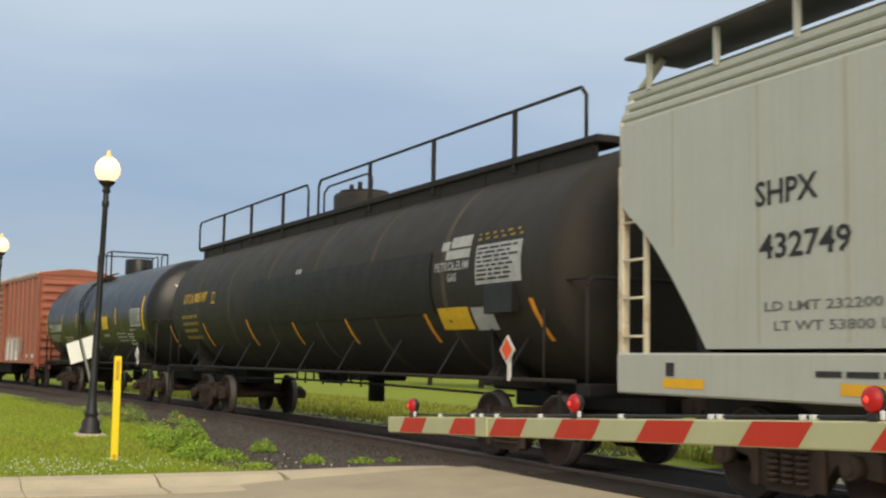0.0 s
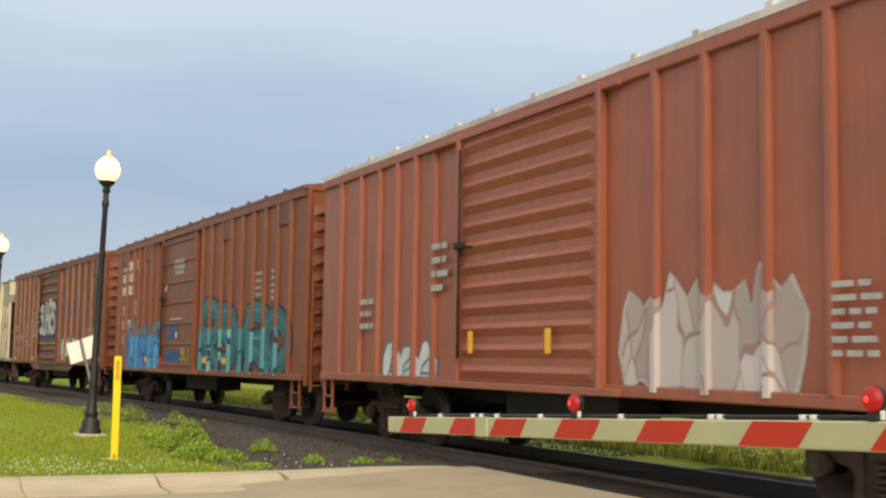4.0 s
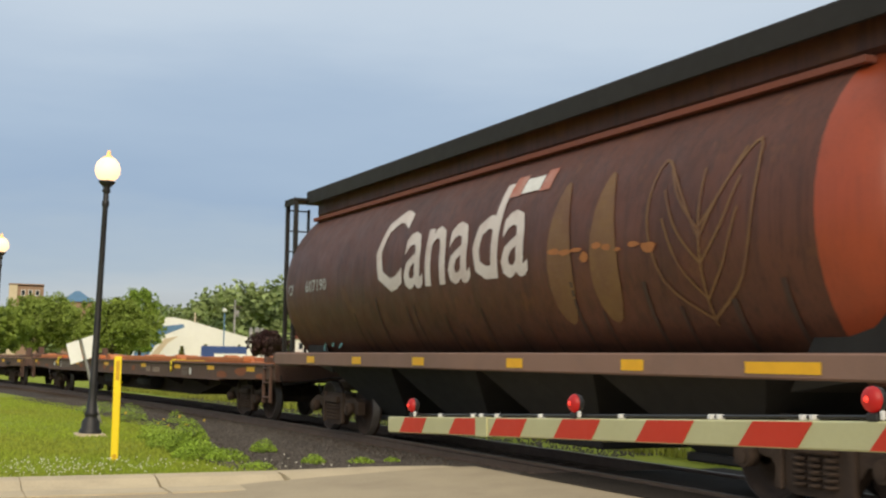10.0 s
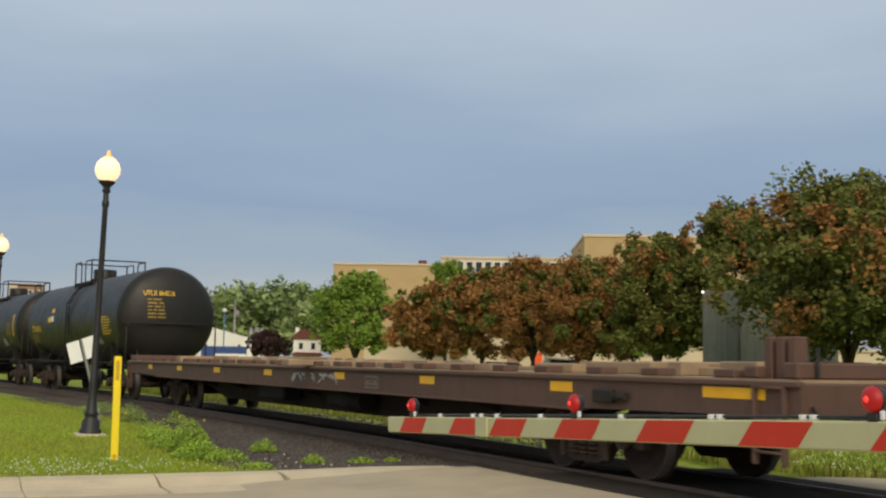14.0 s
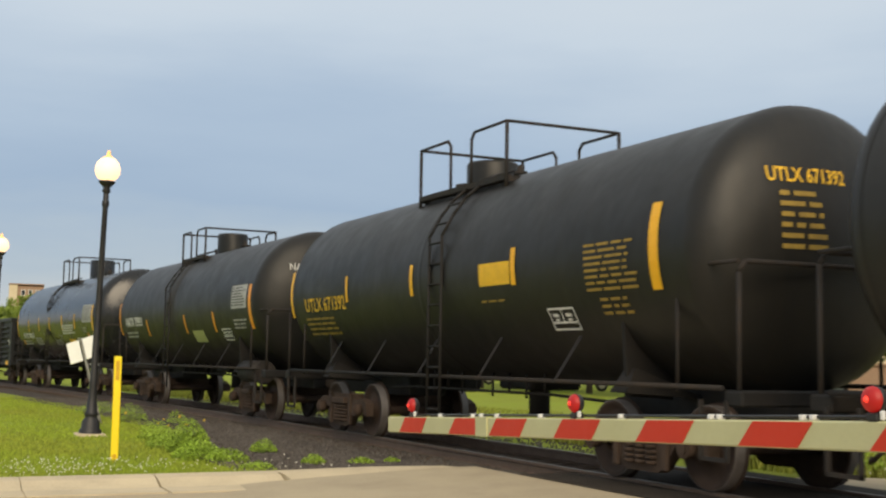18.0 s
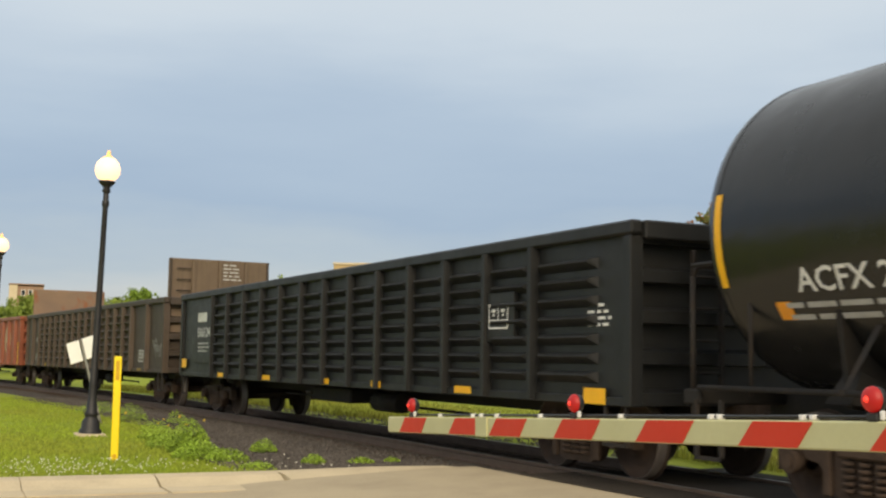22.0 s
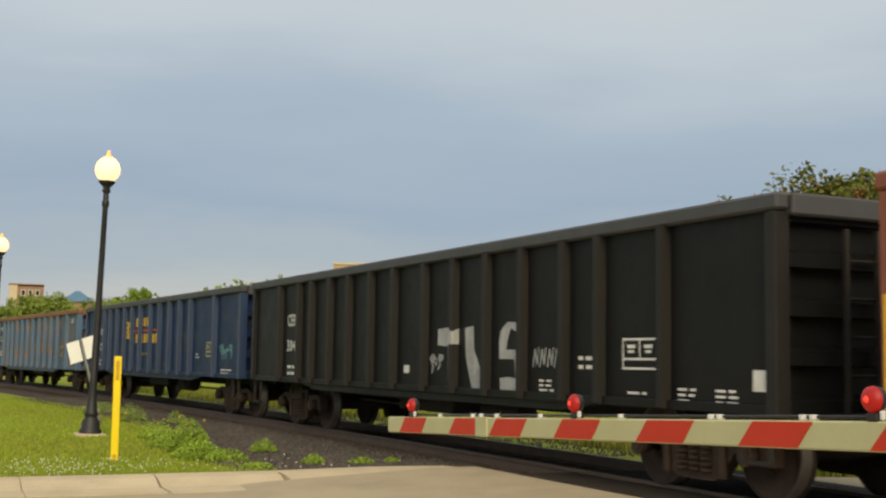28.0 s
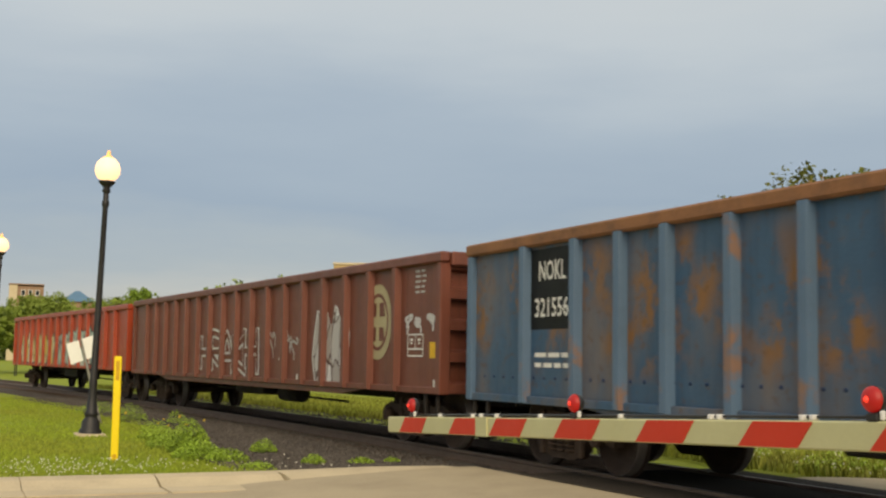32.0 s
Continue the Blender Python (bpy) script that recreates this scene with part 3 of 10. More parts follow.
def tree(x, y, height, crown_w, mat, seed, label, trunk_h=1.9, clumps=26, leaves=130, size=0.16, mix=None):
    rnd = random.Random(seed)
    t = thing("tree", label, "tree", pose(x, y, GROUND_Z))
    tr = Shape()
    k = 0.022 * height
    tr.tube((0, 0, -0.2), (0.05, 0, trunk_h), k * 1.25, 9, k * 0.8)
    tops = []
    for i in range(6):
        an = i * 1.05 + rnd.random()
        mid = Vector((0.10 * crown_w * math.cos(an), 0.10 * crown_w * math.sin(an), trunk_h + height * 0.22))
        end = Vector((0.33 * crown_w * math.cos(an), 0.33 * crown_w * math.sin(an), trunk_h + height * rnd.uniform(0.35, 0.55)))
        tr.tube((0.05, 0, trunk_h * rnd.uniform(0.92, 1.25) - 0.1), mid, k * 0.62, 6, k * 0.4).tube(mid, end, k * 0.4, 6, k * 0.12)
        tops.append(end)
    tr.tube((0.05, 0, trunk_h - 0.05), (0, 0, height * 0.8), k * 0.7, 7, k * 0.12)
    part("trunk", tr, BARK, t, "dark brown trunk with forking limbs")
    cr = Shape()
    for i in range(clumps):
        u = (i + 0.5) / clumps
        zz = u ** 0.85
        half = 0.5 * crown_w * (math.sin(math.pi * (0.17 + 0.75 * zz ** 0.85)) ** 0.7) * rnd.uniform(0.82, 1.12)
        an = i * 2.399 + rnd.random()
        rr = half * math.sqrt(rnd.uniform(0.08, 1.0)) * 0.86
        rad = crown_w * rnd.choice((0.075, 0.10, 0.13, 0.16))
        low = trunk_h * 1.02 + rad * 0.72
        c = (rr * math.cos(an), rr * math.sin(an), low + (height - 0.2 * rad - low) * zz + rnd.uniform(-0.25, 0.25))
        cr.slot = 1 if (mix and rnd.random() < 0.03 + 0.09 * zz + (0.15 if zz > 0.85 else 0)) else 0
        leaf_cloud(cr, c, rad, leaves, size, rnd)
    for i in range(clumps // 2):
        # thin shoots that break the outline
        zz = rnd.uniform(0.15, 1.0)
        half = 0.5 * crown_w * (math.sin(math.pi * (0.09 + 0.83 * zz ** 0.85)) ** 0.7)
        an = rnd.uniform(0, 6.28)
        cr.slot = 1 if mix and rnd.random() < 0.35 else 0
        leaf_cloud(cr, (half * math.cos(an), half * math.sin(an), trunk_h * 1.02 + (height - trunk_h) * zz + 0.25), crown_w * rnd.uniform(0.03, 0.055), leaves // 7, size * 0.9, rnd, 1.3)
    me = bpy.data.meshes.new("crown")
    me.from_pydata(cr.v, [], cr.f)
    for m_ in ([mat, mix] if mix else [mat]):
        me.materials.append(m_)
    if mix:
        me.polygons.foreach_set("material_index", cr.mi)
    ob = new("crown", me)
    ob.parent = t
    return t


def ray_at(az, d):
    """A place on the ground at an azimuth (degrees from +y towards -x) and distance from the eye."""
    return -d * math.sin(radians(az)), d * math.cos(radians(az))

# ---- the train ----
CARS = []            # (thing, place along the train)
HALF = 1.55          # half width of a car body


def train_way(t):
    u = t - 16.0
    return 7.2 * (1.54427 * u - 0.00481 * u * u / 16 + 0.00804 * u ** 3 / 256)


def wheel_mesh():
    s_ = Shape()
    s_.lathe([(0.09, -0.10), (0.15, -0.085), (0.17, -0.02), (0.37, 0.0), (0.40, -0.045), (0.445, -0.05)], 28, "y")
    s_.slot = 1
    s_.lathe([(0.445, -0.05), (0.46, -0.045), (0.457, 0.075)], 28, "y")
    s_.slot = 0
    s_.lathe([(0.457, 0.075), (0.487, 0.085), (0.487, 0.105), (0.40, 0.11), (0.37, 0.05), (0.17, 0.05), (0.09, 0.10)], 28, "y")
    return s_.mesh("wheel", [WHEEL, TREAD])


def truck_mesh():
    s_ = Shape()
    for sy in (-1, 1):
        y0, y1 = sorted((sy * 0.93, sy * 1.07))
        s_.prism([(-1.18, 0.36), (-1.18, 0.58), (-0.95, 0.66), (-0.62, 0.62), (-0.42, 0.72), (0.42, 0.72), (0.62, 0.62), (0.95, 0.66), (1.18, 0.58), (1.18, 0.36),
                  (0.98, 0.38), (0.86, 0.50), (0.62, 0.46), (0.40, 0.20), (0.30, 0.15), (-0.30, 0.15), (-0.40, 0.20), (-0.62, 0.46), (-0.86, 0.50), (-0.98, 0.38)], y0, y1)
        for sx in (-1, 1):
            s_.tube((sx * 0.9, sy * 1.07, 0.46), (sx * 0.9, sy * 1.19, 0.46), 0.11, 12)
            s_.tube((sx * 0.9, sy * 1.19, 0.46), (sx * 0.9, sy * 1.21, 0.46), 0.07, 10)
            s_.box(sx * 0.47 - 0.05, sx * 0.47 + 0.05, min(sy * 1.06, sy * 1.12), max(sy * 1.06, sy * 1.12), 0.18, 0.74, 0.015)
        for q in (-0.2, 0.0, 0.2):
            for zz in range(5):
                s_.tube((q, sy * 1.08, 0.24 + zz * 0.06), (q, sy * 1.08, 0.275 + zz * 0.06), 0.075, 10)
        s_.box(-0.3, 0.3, min(sy * 0.95, sy * 1.16), max(sy * 0.95, sy * 1.16), 0.54, 0.66, 0.02)
    s_.box(-0.26, 0.26, -0.95, 0.95, 0.50, 0.72, 0.03)
    s_.tube((0, 0, 0.70), (0, 0, 0.86), 0.22, 14)
    for sx in (-1, 1):
        s_.box(sx * 0.42 - 0.05, sx * 0.42 + 0.05, -0.95, 0.95, 0.36, 0.46, 0.01)
    return s_.mesh("truck", TRUCK)


def coupler_mesh():
    s_ = Shape()
    s_.box(-0.55, 0.28, -0.10, 0.10, 0.74, 0.92, 0.03).box(0.25, 0.55, -0.16, 0.13, 0.70, 0.98, 0.05).box(0.45, 0.66, -0.02, 0.16, 0.72, 0.96, 0.05)
    s_.path([(0.0, 0.35, 0.85), (0.25, 0.33, 0.55), (0.55, 0.2, 0.42), (0.7, 0.05, 0.45)], 0.025)
    return s_.mesh("coupler", TRUCK)


AXLE = Shape().tube((0, -0.75, 0.457), (0, 0.75, 0.457), 0.085, 12).mesh("axle", WHEEL)
WHEEL_ME, TRUCK_ME, COUPLER_ME = wheel_mesh(), truck_mesh(), coupler_mesh()


def running_gear(car, half, inset):
    """Two trucks with their wheels, and a coupler at each end."""
    for sx in (-1, 1):
        tk = part("truck", TRUCK_ME, None, car, "rusty cast-steel truck", pose(sx * (half - inset), 0, 0))
        for ax in (-0.9, 0.9):
            part("axle", AXLE, None, tk, at=pose(ax, 0, 0))
            for sy in (-1, 1):
                part("wheel", WHEEL_ME, None, tk, "worn steel wheel with a bright tread", pose(ax, sy * 0.80, 0.457, 0, 0, 0 if sy < 0 else 180))
        part("coupler", COUPLER_ME, None, car, at=pose(sx * (half + 0.02), 0, 0, 0, 0, 0 if sx > 0 else 180))


def railcar(name, s0, s1, label, category, inset=2.4):
    sc, half = (s0 + s1) / 2, (s1 - s0) / 2
    car = thing(name, label, category, on_track(sc + train_way(0)), "cars of the freight train")
    CARS.append((car, sc))
    running_gear(car, half, inset)
    return car, sc, half


def sliced(pts, fs, step):
    """Cut flat faces along level lines, so that they can bend round a curved side."""
    bm_ = bmesh.new()
    vs_ = [bm_.verts.new((x, 0, z)) for x, z in pts]
    for f_ in fs:
        bm_.faces.new([vs_[i] for i in f_])
    z, end = min(p[1] for p in pts) + step, max(p[1] for p in pts)
    while z < end:
        bmesh.ops.bisect_plane(bm_, geom=bm_.verts[:] + bm_.edges[:] + bm_.faces[:], plane_co=(0, 0, z), plane_no=(0, 0, 1))
        z += step
    bm_.verts.index_update()
    out = [(v.co.x, v.co.z) for v in bm_.verts], [tuple(v.index for v in f_.verts) for f_ in bm_.faces]
    bm_.free()
    return out


def lettering(car, sc, words, s0, s1, z0, z1, mat, surf, label="", name="lettering", bold=0.014):
    """Readable words between two places along the train and two heights; surf puts (x, z) onto the car's side."""
    pts, fs = text_shape(words, z1 - z0, s1 - s0, bold)
    sh = Shape()
    if z1 - z0 > 0.4:
        pts, fs = sliced(pts, fs, 0.1)
    sh.add([surf(s0 - sc + x, z0 + z) for x, z in pts], fs)
    me = bpy.data.meshes.new(name)
    me.from_pydata(sh.v, [], sh.f)
    me.materials.append(mat)
    return part(name, me, None, car, label or "stencilled reporting mark")


def patch(sh, surf, x0, x1, z0, z1, n=1, m=1):
    """A thin painted rectangle laid on a side."""
    vs_ = [surf(x0 + (x1 - x0) * i / n, z0 + (z1 - z0) * j / m) for j in range(m + 1) for i in range(n + 1)]
    sh.add(vs_, [(j * (n + 1) + i, j * (n + 1) + i + 1, (j + 1) * (n + 1) + i + 1, (j + 1) * (n + 1) + i) for j in range(m) for i in range(n)])
    return sh


def decal(car, sc, rects, mat, surf, name, label="", m=1):
    sh = Shape()
    for s0, s1, z0, z1 in rects:
        patch(sh, surf, s0 - sc, s1 - sc, z0, z1, 2, m)
    if name == "reflector":
        return parts(name, sh, mat, car, label)
    me = bpy.data.meshes.new(name)
    me.from_pydata(sh.v, [], sh.f)
    me.materials.append(mat)
    ob = part(name, me, None, car, label)
    return tagged(ob, kind="stuff") if len(rects) > 4 else ob


def bars(s0, s1, z0, z1, rows, seed=1, word=(0.12, 0.4), gap=0.05):
    """Unreadable small writing as plain bars."""
    rnd, out = random.Random(seed), []
    step = (z1 - z0) / rows
    for r in range(rows):
        x = s0
        end = s1 - (s1 - s0) * rnd.uniform(0, 0.25)
        while x < end - 0.06:
            x2 = min(end, x + rnd.uniform(*word))
            out.append((x, x2, z0 + r * step + 0.25 * step, z0 + r * step + 0.70 * step))
            x = x2 + gap
    return out


def flat_side(off=0.006, half=HALF):
    return lambda x, z: (x, -half - off, z)


def blob(rnd, x, z, w_, h_, n=9, jag=0.3):
    return [(x + w_ * (0.5 + 0.5 * math.cos(2 * math.pi * i / n + 0.3) * rnd.uniform(1 - jag, 1.12)),
             z + h_ * (0.5 + 0.5 * math.sin(2 * math.pi * i / n + 0.3) * rnd.uniform(1 - jag, 1.12))) for i in range(n)]


def stroke(pts, w_):
    """A polyline in (x, z) as quads of a width."""
    out = []
    for (x0, z0), (x1, z1) in zip(pts[:-1], pts[1:]):
        d = math.hypot(x1 - x0, z1 - z0) or 1
        nx, nz = -(z1 - z0) / d * w_ / 2, (x1 - x0) / d * w_ / 2
        ex, ez = (x1 - x0) / d * w_ * 0.3, (z1 - z0) / d * w_ * 0.3
        out.append([(x0 + nx - ex, z0 + nz - ez), (x1 + nx + ex, z1 + nz + ez), (x1 - nx + ex, z1 - nz + ez), (x0 - nx - ex, z0 - nz - ez)])
    return out


def polys(car, sc, shapes, mat, surf, name, label):
    sh = Shape()
    for pts in shapes:
        fs = [tuple(range(len(pts)))]
        if name == "wheat_emblem":
            pts, fs = sliced(pts, fs, 0.08)
        sh.add([surf(x - sc, z) for x, z in pts], fs)
    me = bpy.data.meshes.new(name)
    me.from_pydata(sh.v, [], sh.f)
    me.materials.append(mat)
    return part(name, me, None, car, label)


def graffiti(car, sc, s0, s1, z0, z1, fills, edge, seed, count, label, half=HALF, base=0.007, field=0.62):
    """A sprayed piece: fat joined letter forms with dark edges, inner lines, pale patches."""
    rnd = random.Random(seed)
    w_, hh = (s1 - s0) / count, z1 - z0
    top, bot = [], []
    for i in range(count):
        x = s0 + i * w_
        peak, dip = rnd.uniform(0.82, 1.0), rnd.uniform(field - 0.12, field + 0.08)
        top += [(x + w_ * 0.02, z0 + hh * dip), (x + w_ * rnd.uniform(0.15, 0.3), z0 + hh * peak * rnd.uniform(0.93, 1.0)), (x + w_ * rnd.uniform(0.45, 0.6), z0 + hh * peak),
                (x + w_ * rnd.uniform(0.68, 0.8), z0 + hh * rnd.uniform(dip, peak)), (x + w_ * 0.93, z0 + hh * rnd.uniform(dip - 0.05, peak))]
        bot += [(x + w_ * 0.05, z0 + hh * rnd.uniform(0.0, 0.06)), (x + w_ * 0.5, z0 + hh * rnd.uniform(0.0, 0.03)), (x + w_ * 0.9, z0 + hh * rnd.uniform(0.02, 0.12))]
    ring = top + [(s1, z0 + hh * 0.5)] + bot[::-1] + [(s0 - 0.02, z0 + hh * 0.3)]
    cx, cz = (s0 + s1) / 2, (z0 + z1) / 2
    big = [(cx + (x - cx) * (1 + 0.10 / (s1 - s0)) , cz + (z - cz) * (1 + 0.10 / hh)) for x, z in ring]
    g0 = polys(car, sc, [big], edge, flat_side(base, half), "graffiti", label)
    polys(car, sc, [ring], fills[0], flat_side(base + 0.002, half), "paint_fill", "").parent = g0
    light, lines, glint = [], [], []
    for i in range(count):
        x = s0 + i * w_
        a, c_ = x + w_ * rnd.uniform(0.1, 0.3), x + w_ * rnd.uniform(0.55, 0.85)
        if rnd.random() < 0.75:
            zt = z0 + hh * rnd.uniform(0.45, field)
            light.append([(a, z0 + hh * 0.1), (a + w_ * 0.22, z0 + hh * rnd.uniform(0.05, 0.15)), (a + w_ * rnd.uniform(0.2, 0.4), zt), (a + w_ * 0.06, zt + hh * 0.06)])
        lines += stroke([(a, z0 + hh * rnd.uniform(0.02, 0.2)), (a + w_ * rnd.uniform(-0.1, 0.2), z0 + hh * 0.4), (c_ - w_ * 0.2, z0 + hh * rnd.uniform(0.5, 0.72))], 0.045)
        lines += stroke([(c_, z0 + hh * 0.05), (c_ + w_ * rnd.uniform(-0.25, 0.15), z0 + hh * 0.35), (c_ + w_ * rnd.uniform(-0.1, 0.2), z0 + hh * 0.62)], 0.045)
        lines += stroke([(a + w_ * 0.1, z0 + hh * rnd.uniform(0.25, 0.5)), (c_, z0 + hh * rnd.uniform(0.2, 0.45))], 0.04)
        glint += stroke([(c_ - w_ * 0.1, z0 + hh * 0.5), (c_ - w_ * 0.02, z0 + hh * 0.66)], 0.035)
    if light and len(fills) > 1:
        tagged(polys(car, sc, light, fills[1], flat_side(base + 0.004, half), "paint_patch", ""), kind="stuff").parent = g0
    tagged(polys(car, sc, lines, edge, flat_side(base + 0.006, half), "paint_line", ""), kind="stuff").parent = g0
    tagged(polys(car, sc, glint, fills[-1], flat_side(base + 0.008, half), "paint_glint", ""), kind="stuff").parent = g0
    return g0


GLYPHS = {
    "E": [[(1, 1), (0.05, 0.95), (0, 0.05), (1, 0)], [(0.05, 0.5), (0.8, 0.52)]],
    "S": [[(1, 0.86), (0.5, 1), (0.08, 0.76), (0.9, 0.42), (0.7, 0.03), (0, 0.08)]],
    "Y": [[(0, 1), (0.5, 0.5), (1, 1)], [(0.5, 0.52), (0.45, 0)]],
    "R": [[(0, 0), (0.05, 1), (0.9, 0.9), (0.8, 0.52), (0.1, 0.45), (1, 0)]],
    "M": [[(0, 0), (0.12, 1), (0.5, 0.45), (0.88, 1), (1, 0)]],
    "A": [[(0, 0), (0.5, 1), (1, 0)], [(0.2, 0.38), (0.8, 0.38)]],
    "K": [[(0, 0), (0.05, 1)], [(0.95, 1), (0.08, 0.45), (1, 0)]],
    "H": [[(0, 0), (0.03, 1)], [(1, 0), (0.97, 1)], [(0, 0.5), (1, 0.52)]],
    "D": [[(0, 0), (0.05, 1), (0.8, 0.85), (1, 0.4), (0.7, 0.03), (0, 0)]],
    "U": [[(0, 1), (0.05, 0.2), (0.5, 0), (0.95, 0.2), (1, 1)]],
    "O": [[(0.5, 1), (0.05, 0.7), (0.05, 0.3), (0.5, 0), (0.95, 0.3), (0.95, 0.7), (0.5, 1)]],
}


def curved(pts, k=4):
    """A smooth line through points in a plane."""
    out = []
    for j in range(len(pts) - 1):
        p0, p1, p2, p3 = pts[max(0, j - 1)], pts[j], pts[j + 1], pts[min(len(pts) - 1, j + 2)]
        for q in range(k):
            t = q / k
            out.append(tuple(0.5 * (2 * b_ + (c_ - a_) * t + (2 * a_ - 5 * b_ + 4 * c_ - d_) * t * t + (3 * b_ - a_ - 3 * c_ + d_) * t ** 3) for a_, b_, c_, d_ in zip(p0, p1, p2, p3)))
    return out + [pts[-1]]


def sprayed(car, sc, s0, s1, z0, z1, forms, fill, edge, shine, seed, label, half=HALF, base=0.007, weight=0.26, halo=0.075):
    """A sprayed piece of fat interlocking strokes with a dark outline and pale inner lines."""
    rnd = random.Random(seed)
    n = len(forms)
    w_, hh = (s1 - s0) / n, z1 - z0
    wide, mid, thin = [], [], []
    for i, ch in enumerate(forms):
        tw, up, dn = rnd.uniform(-0.14, 0.14), rnd.uniform(-0.10, 0.06), rnd.uniform(0.0, 0.09)
        for line in GLYPHS[ch]:
            pts = [(s0 + w_ * (i - 0.06 + 1.10 * x + tw * (z - 0.5)), z0 + hh * (0.13 + dn + (0.76 + up - dn) * z)) for x, z in line]
            pts = curved(pts)
            wide += stroke(pts, weight + 2 * halo)
            mid += stroke(pts, weight)
            thin += stroke([(x - 0.05, z + 0.045) for x, z in pts], 0.035)
    g0 = tagged(polys(car, sc, wide, edge, flat_side(base, half), "graffiti", label), kind="stuff")
    for nm, group_, m_, up in (("paint_fill", mid, fill, 0.003), ("paint_glint", thin, shine, 0.006)):
        ob = tagged(polys(car, sc, group_, m_, flat_side(base + up, half), nm, ""), kind="stuff")
        ob.parent = g0
    return g0


def spray_pattern(name, base, light, edge, scale=2.2, line=0.055):
    """Layered spray paint: interlocking fields of two tones with dark outlines."""
    if name in MATS:
        return MATS[name]
    m = bpy.data.materials.new(name)
    m.use_nodes = True
    n, l = m.node_tree.nodes, m.node_tree.links
    b = n["Principled BSDF"]
    b.inputs["Roughness"].default_value = 0.5
    co = n.new("ShaderNodeTexCoord")
    mp = n.new("ShaderNodeMapping")
    mp.inputs["Scale"].default_value = (1.25, 0.0, 0.62)
    mp.inputs["Rotation"].default_value = (0, 0.35, 0)
    l.new(co.outputs["Object"], mp.inputs[0])
    wob = n.new("ShaderNodeTexNoise")
    wob.inputs["Scale"].default_value, wob.inputs["Detail"].default_value = 1.7, 2.0
    l.new(mp.outputs[0], wob.inputs["Vector"])
    mv = n.new("ShaderNodeVectorMath")
    mv.operation = "MULTIPLY_ADD"
    mv.inputs[1].default_value = (0.55, 0.0, 0.55)
    l.new(wob.outputs["Color"], mv.inputs[0])
    l.new(mp.outputs[0], mv.inputs[2])
    vo = []
    for feature in ("F1", "DISTANCE_TO_EDGE"):
        v = n.new("ShaderNodeTexVoronoi")
        v.feature = feature
        v.inputs["Scale"].default_value = scale
        l.new(mv.outputs[0], v.inputs["Vector"])
        vo.append(v)
    sep = n.new("ShaderNodeSeparateColor")
    l.new(vo[0].outputs["Color"], sep.inputs[0])
    rg = n.new("ShaderNodeMapRange")
    rg.inputs[1].default_value, rg.inputs[2].default_value = 0.25, 0.85
    l.new(sep.outputs[0], rg.inputs[0])
    mx = n.new("ShaderNodeMix")
    mx.data_type = "RGBA"
    mx.inputs[6].default_value, mx.inputs[7].default_value = (*base, 1), (*light, 1)
    l.new(rg.outputs[0], mx.inputs[0])
    ln = n.new("ShaderNodeMapRange")
    ln.inputs[1].default_value, ln.inputs[2].default_value = line, line * 0.6
    l.new(vo[1].outputs["Distance"], ln.inputs[0])
    mx2 = n.new("ShaderNodeMix")
    mx2.data_type = "RGBA"
    mx2.inputs[7].default_value = (*edge, 1)
    l.new(mx.outputs[2], mx2.inputs[6])
    l.new(ln.outputs[0], mx2.inputs[0])
    l.new(mx2.outputs[2], b.inputs["Base Color"])
    MATS[name] = m
    return m


def wildstyle(car, sc, s0, s1, z0, z1, mat, edge, seed, count, label, half=HALF, base=0.007):
    """A sprayed piece with a jagged top and ragged foot: an outline sheet and the patterned fill on it."""
    rnd = random.Random(seed)
    w_, hh = (s1 - s0) / count, z1 - z0
    top, foot = [], []
    for i in range(count):
        x = s0 + i * w_
        pk = rnd.uniform(0.80, 1.0)
        top += [(x + 0.04 * w_, z0 + hh * rnd.uniform(0.62, 0.78)), (x + w_ * rnd.uniform(0.15, 0.25), z0 + hh * pk), (x + w_ * rnd.uniform(0.38, 0.5), z0 + hh * (pk - rnd.uniform(0.02, 0.10))),
                (x + w_ * rnd.uniform(0.55, 0.65), z0 + hh * rnd.uniform(0.70, 0.82)), (x + w_ * rnd.uniform(0.75, 0.9), z0 + hh * rnd.uniform(0.80, 0.95))]
        foot += [(x + 0.1 * w_, z0 + hh * rnd.uniform(0, 0.05)), (x + 0.5 * w_, z0 + hh * rnd.uniform(0, 0.12)), (x + 0.85 * w_, z0 + hh * rnd.uniform(0, 0.04))]
    ring = [(s0 - 0.1 * w_, z0 + hh * 0.35), (s0 - 0.02 * w_, z0 + hh * 0.55)] + top + [(s1 + 0.1 * w_, z0 + hh * 0.6), (s1 + 0.02 * w_, z0 + hh * 0.3)] + foot[::-1]
    cx, cz = (s0 + s1) / 2, (z0 + z1) / 2
    big = [(cx + (x - cx) * (1 + 0.10 / (s1 - s0)), cz + (z - cz) * (1 + 0.09 / hh)) for x, z in ring]
    g0 = polys(car, sc, [big], edge, flat_side(base, half), "graffiti", label)
    polys(car, sc, [ring], mat, flat_side(base + 0.003, half), "paint_fill", "").parent = g0
    return g0


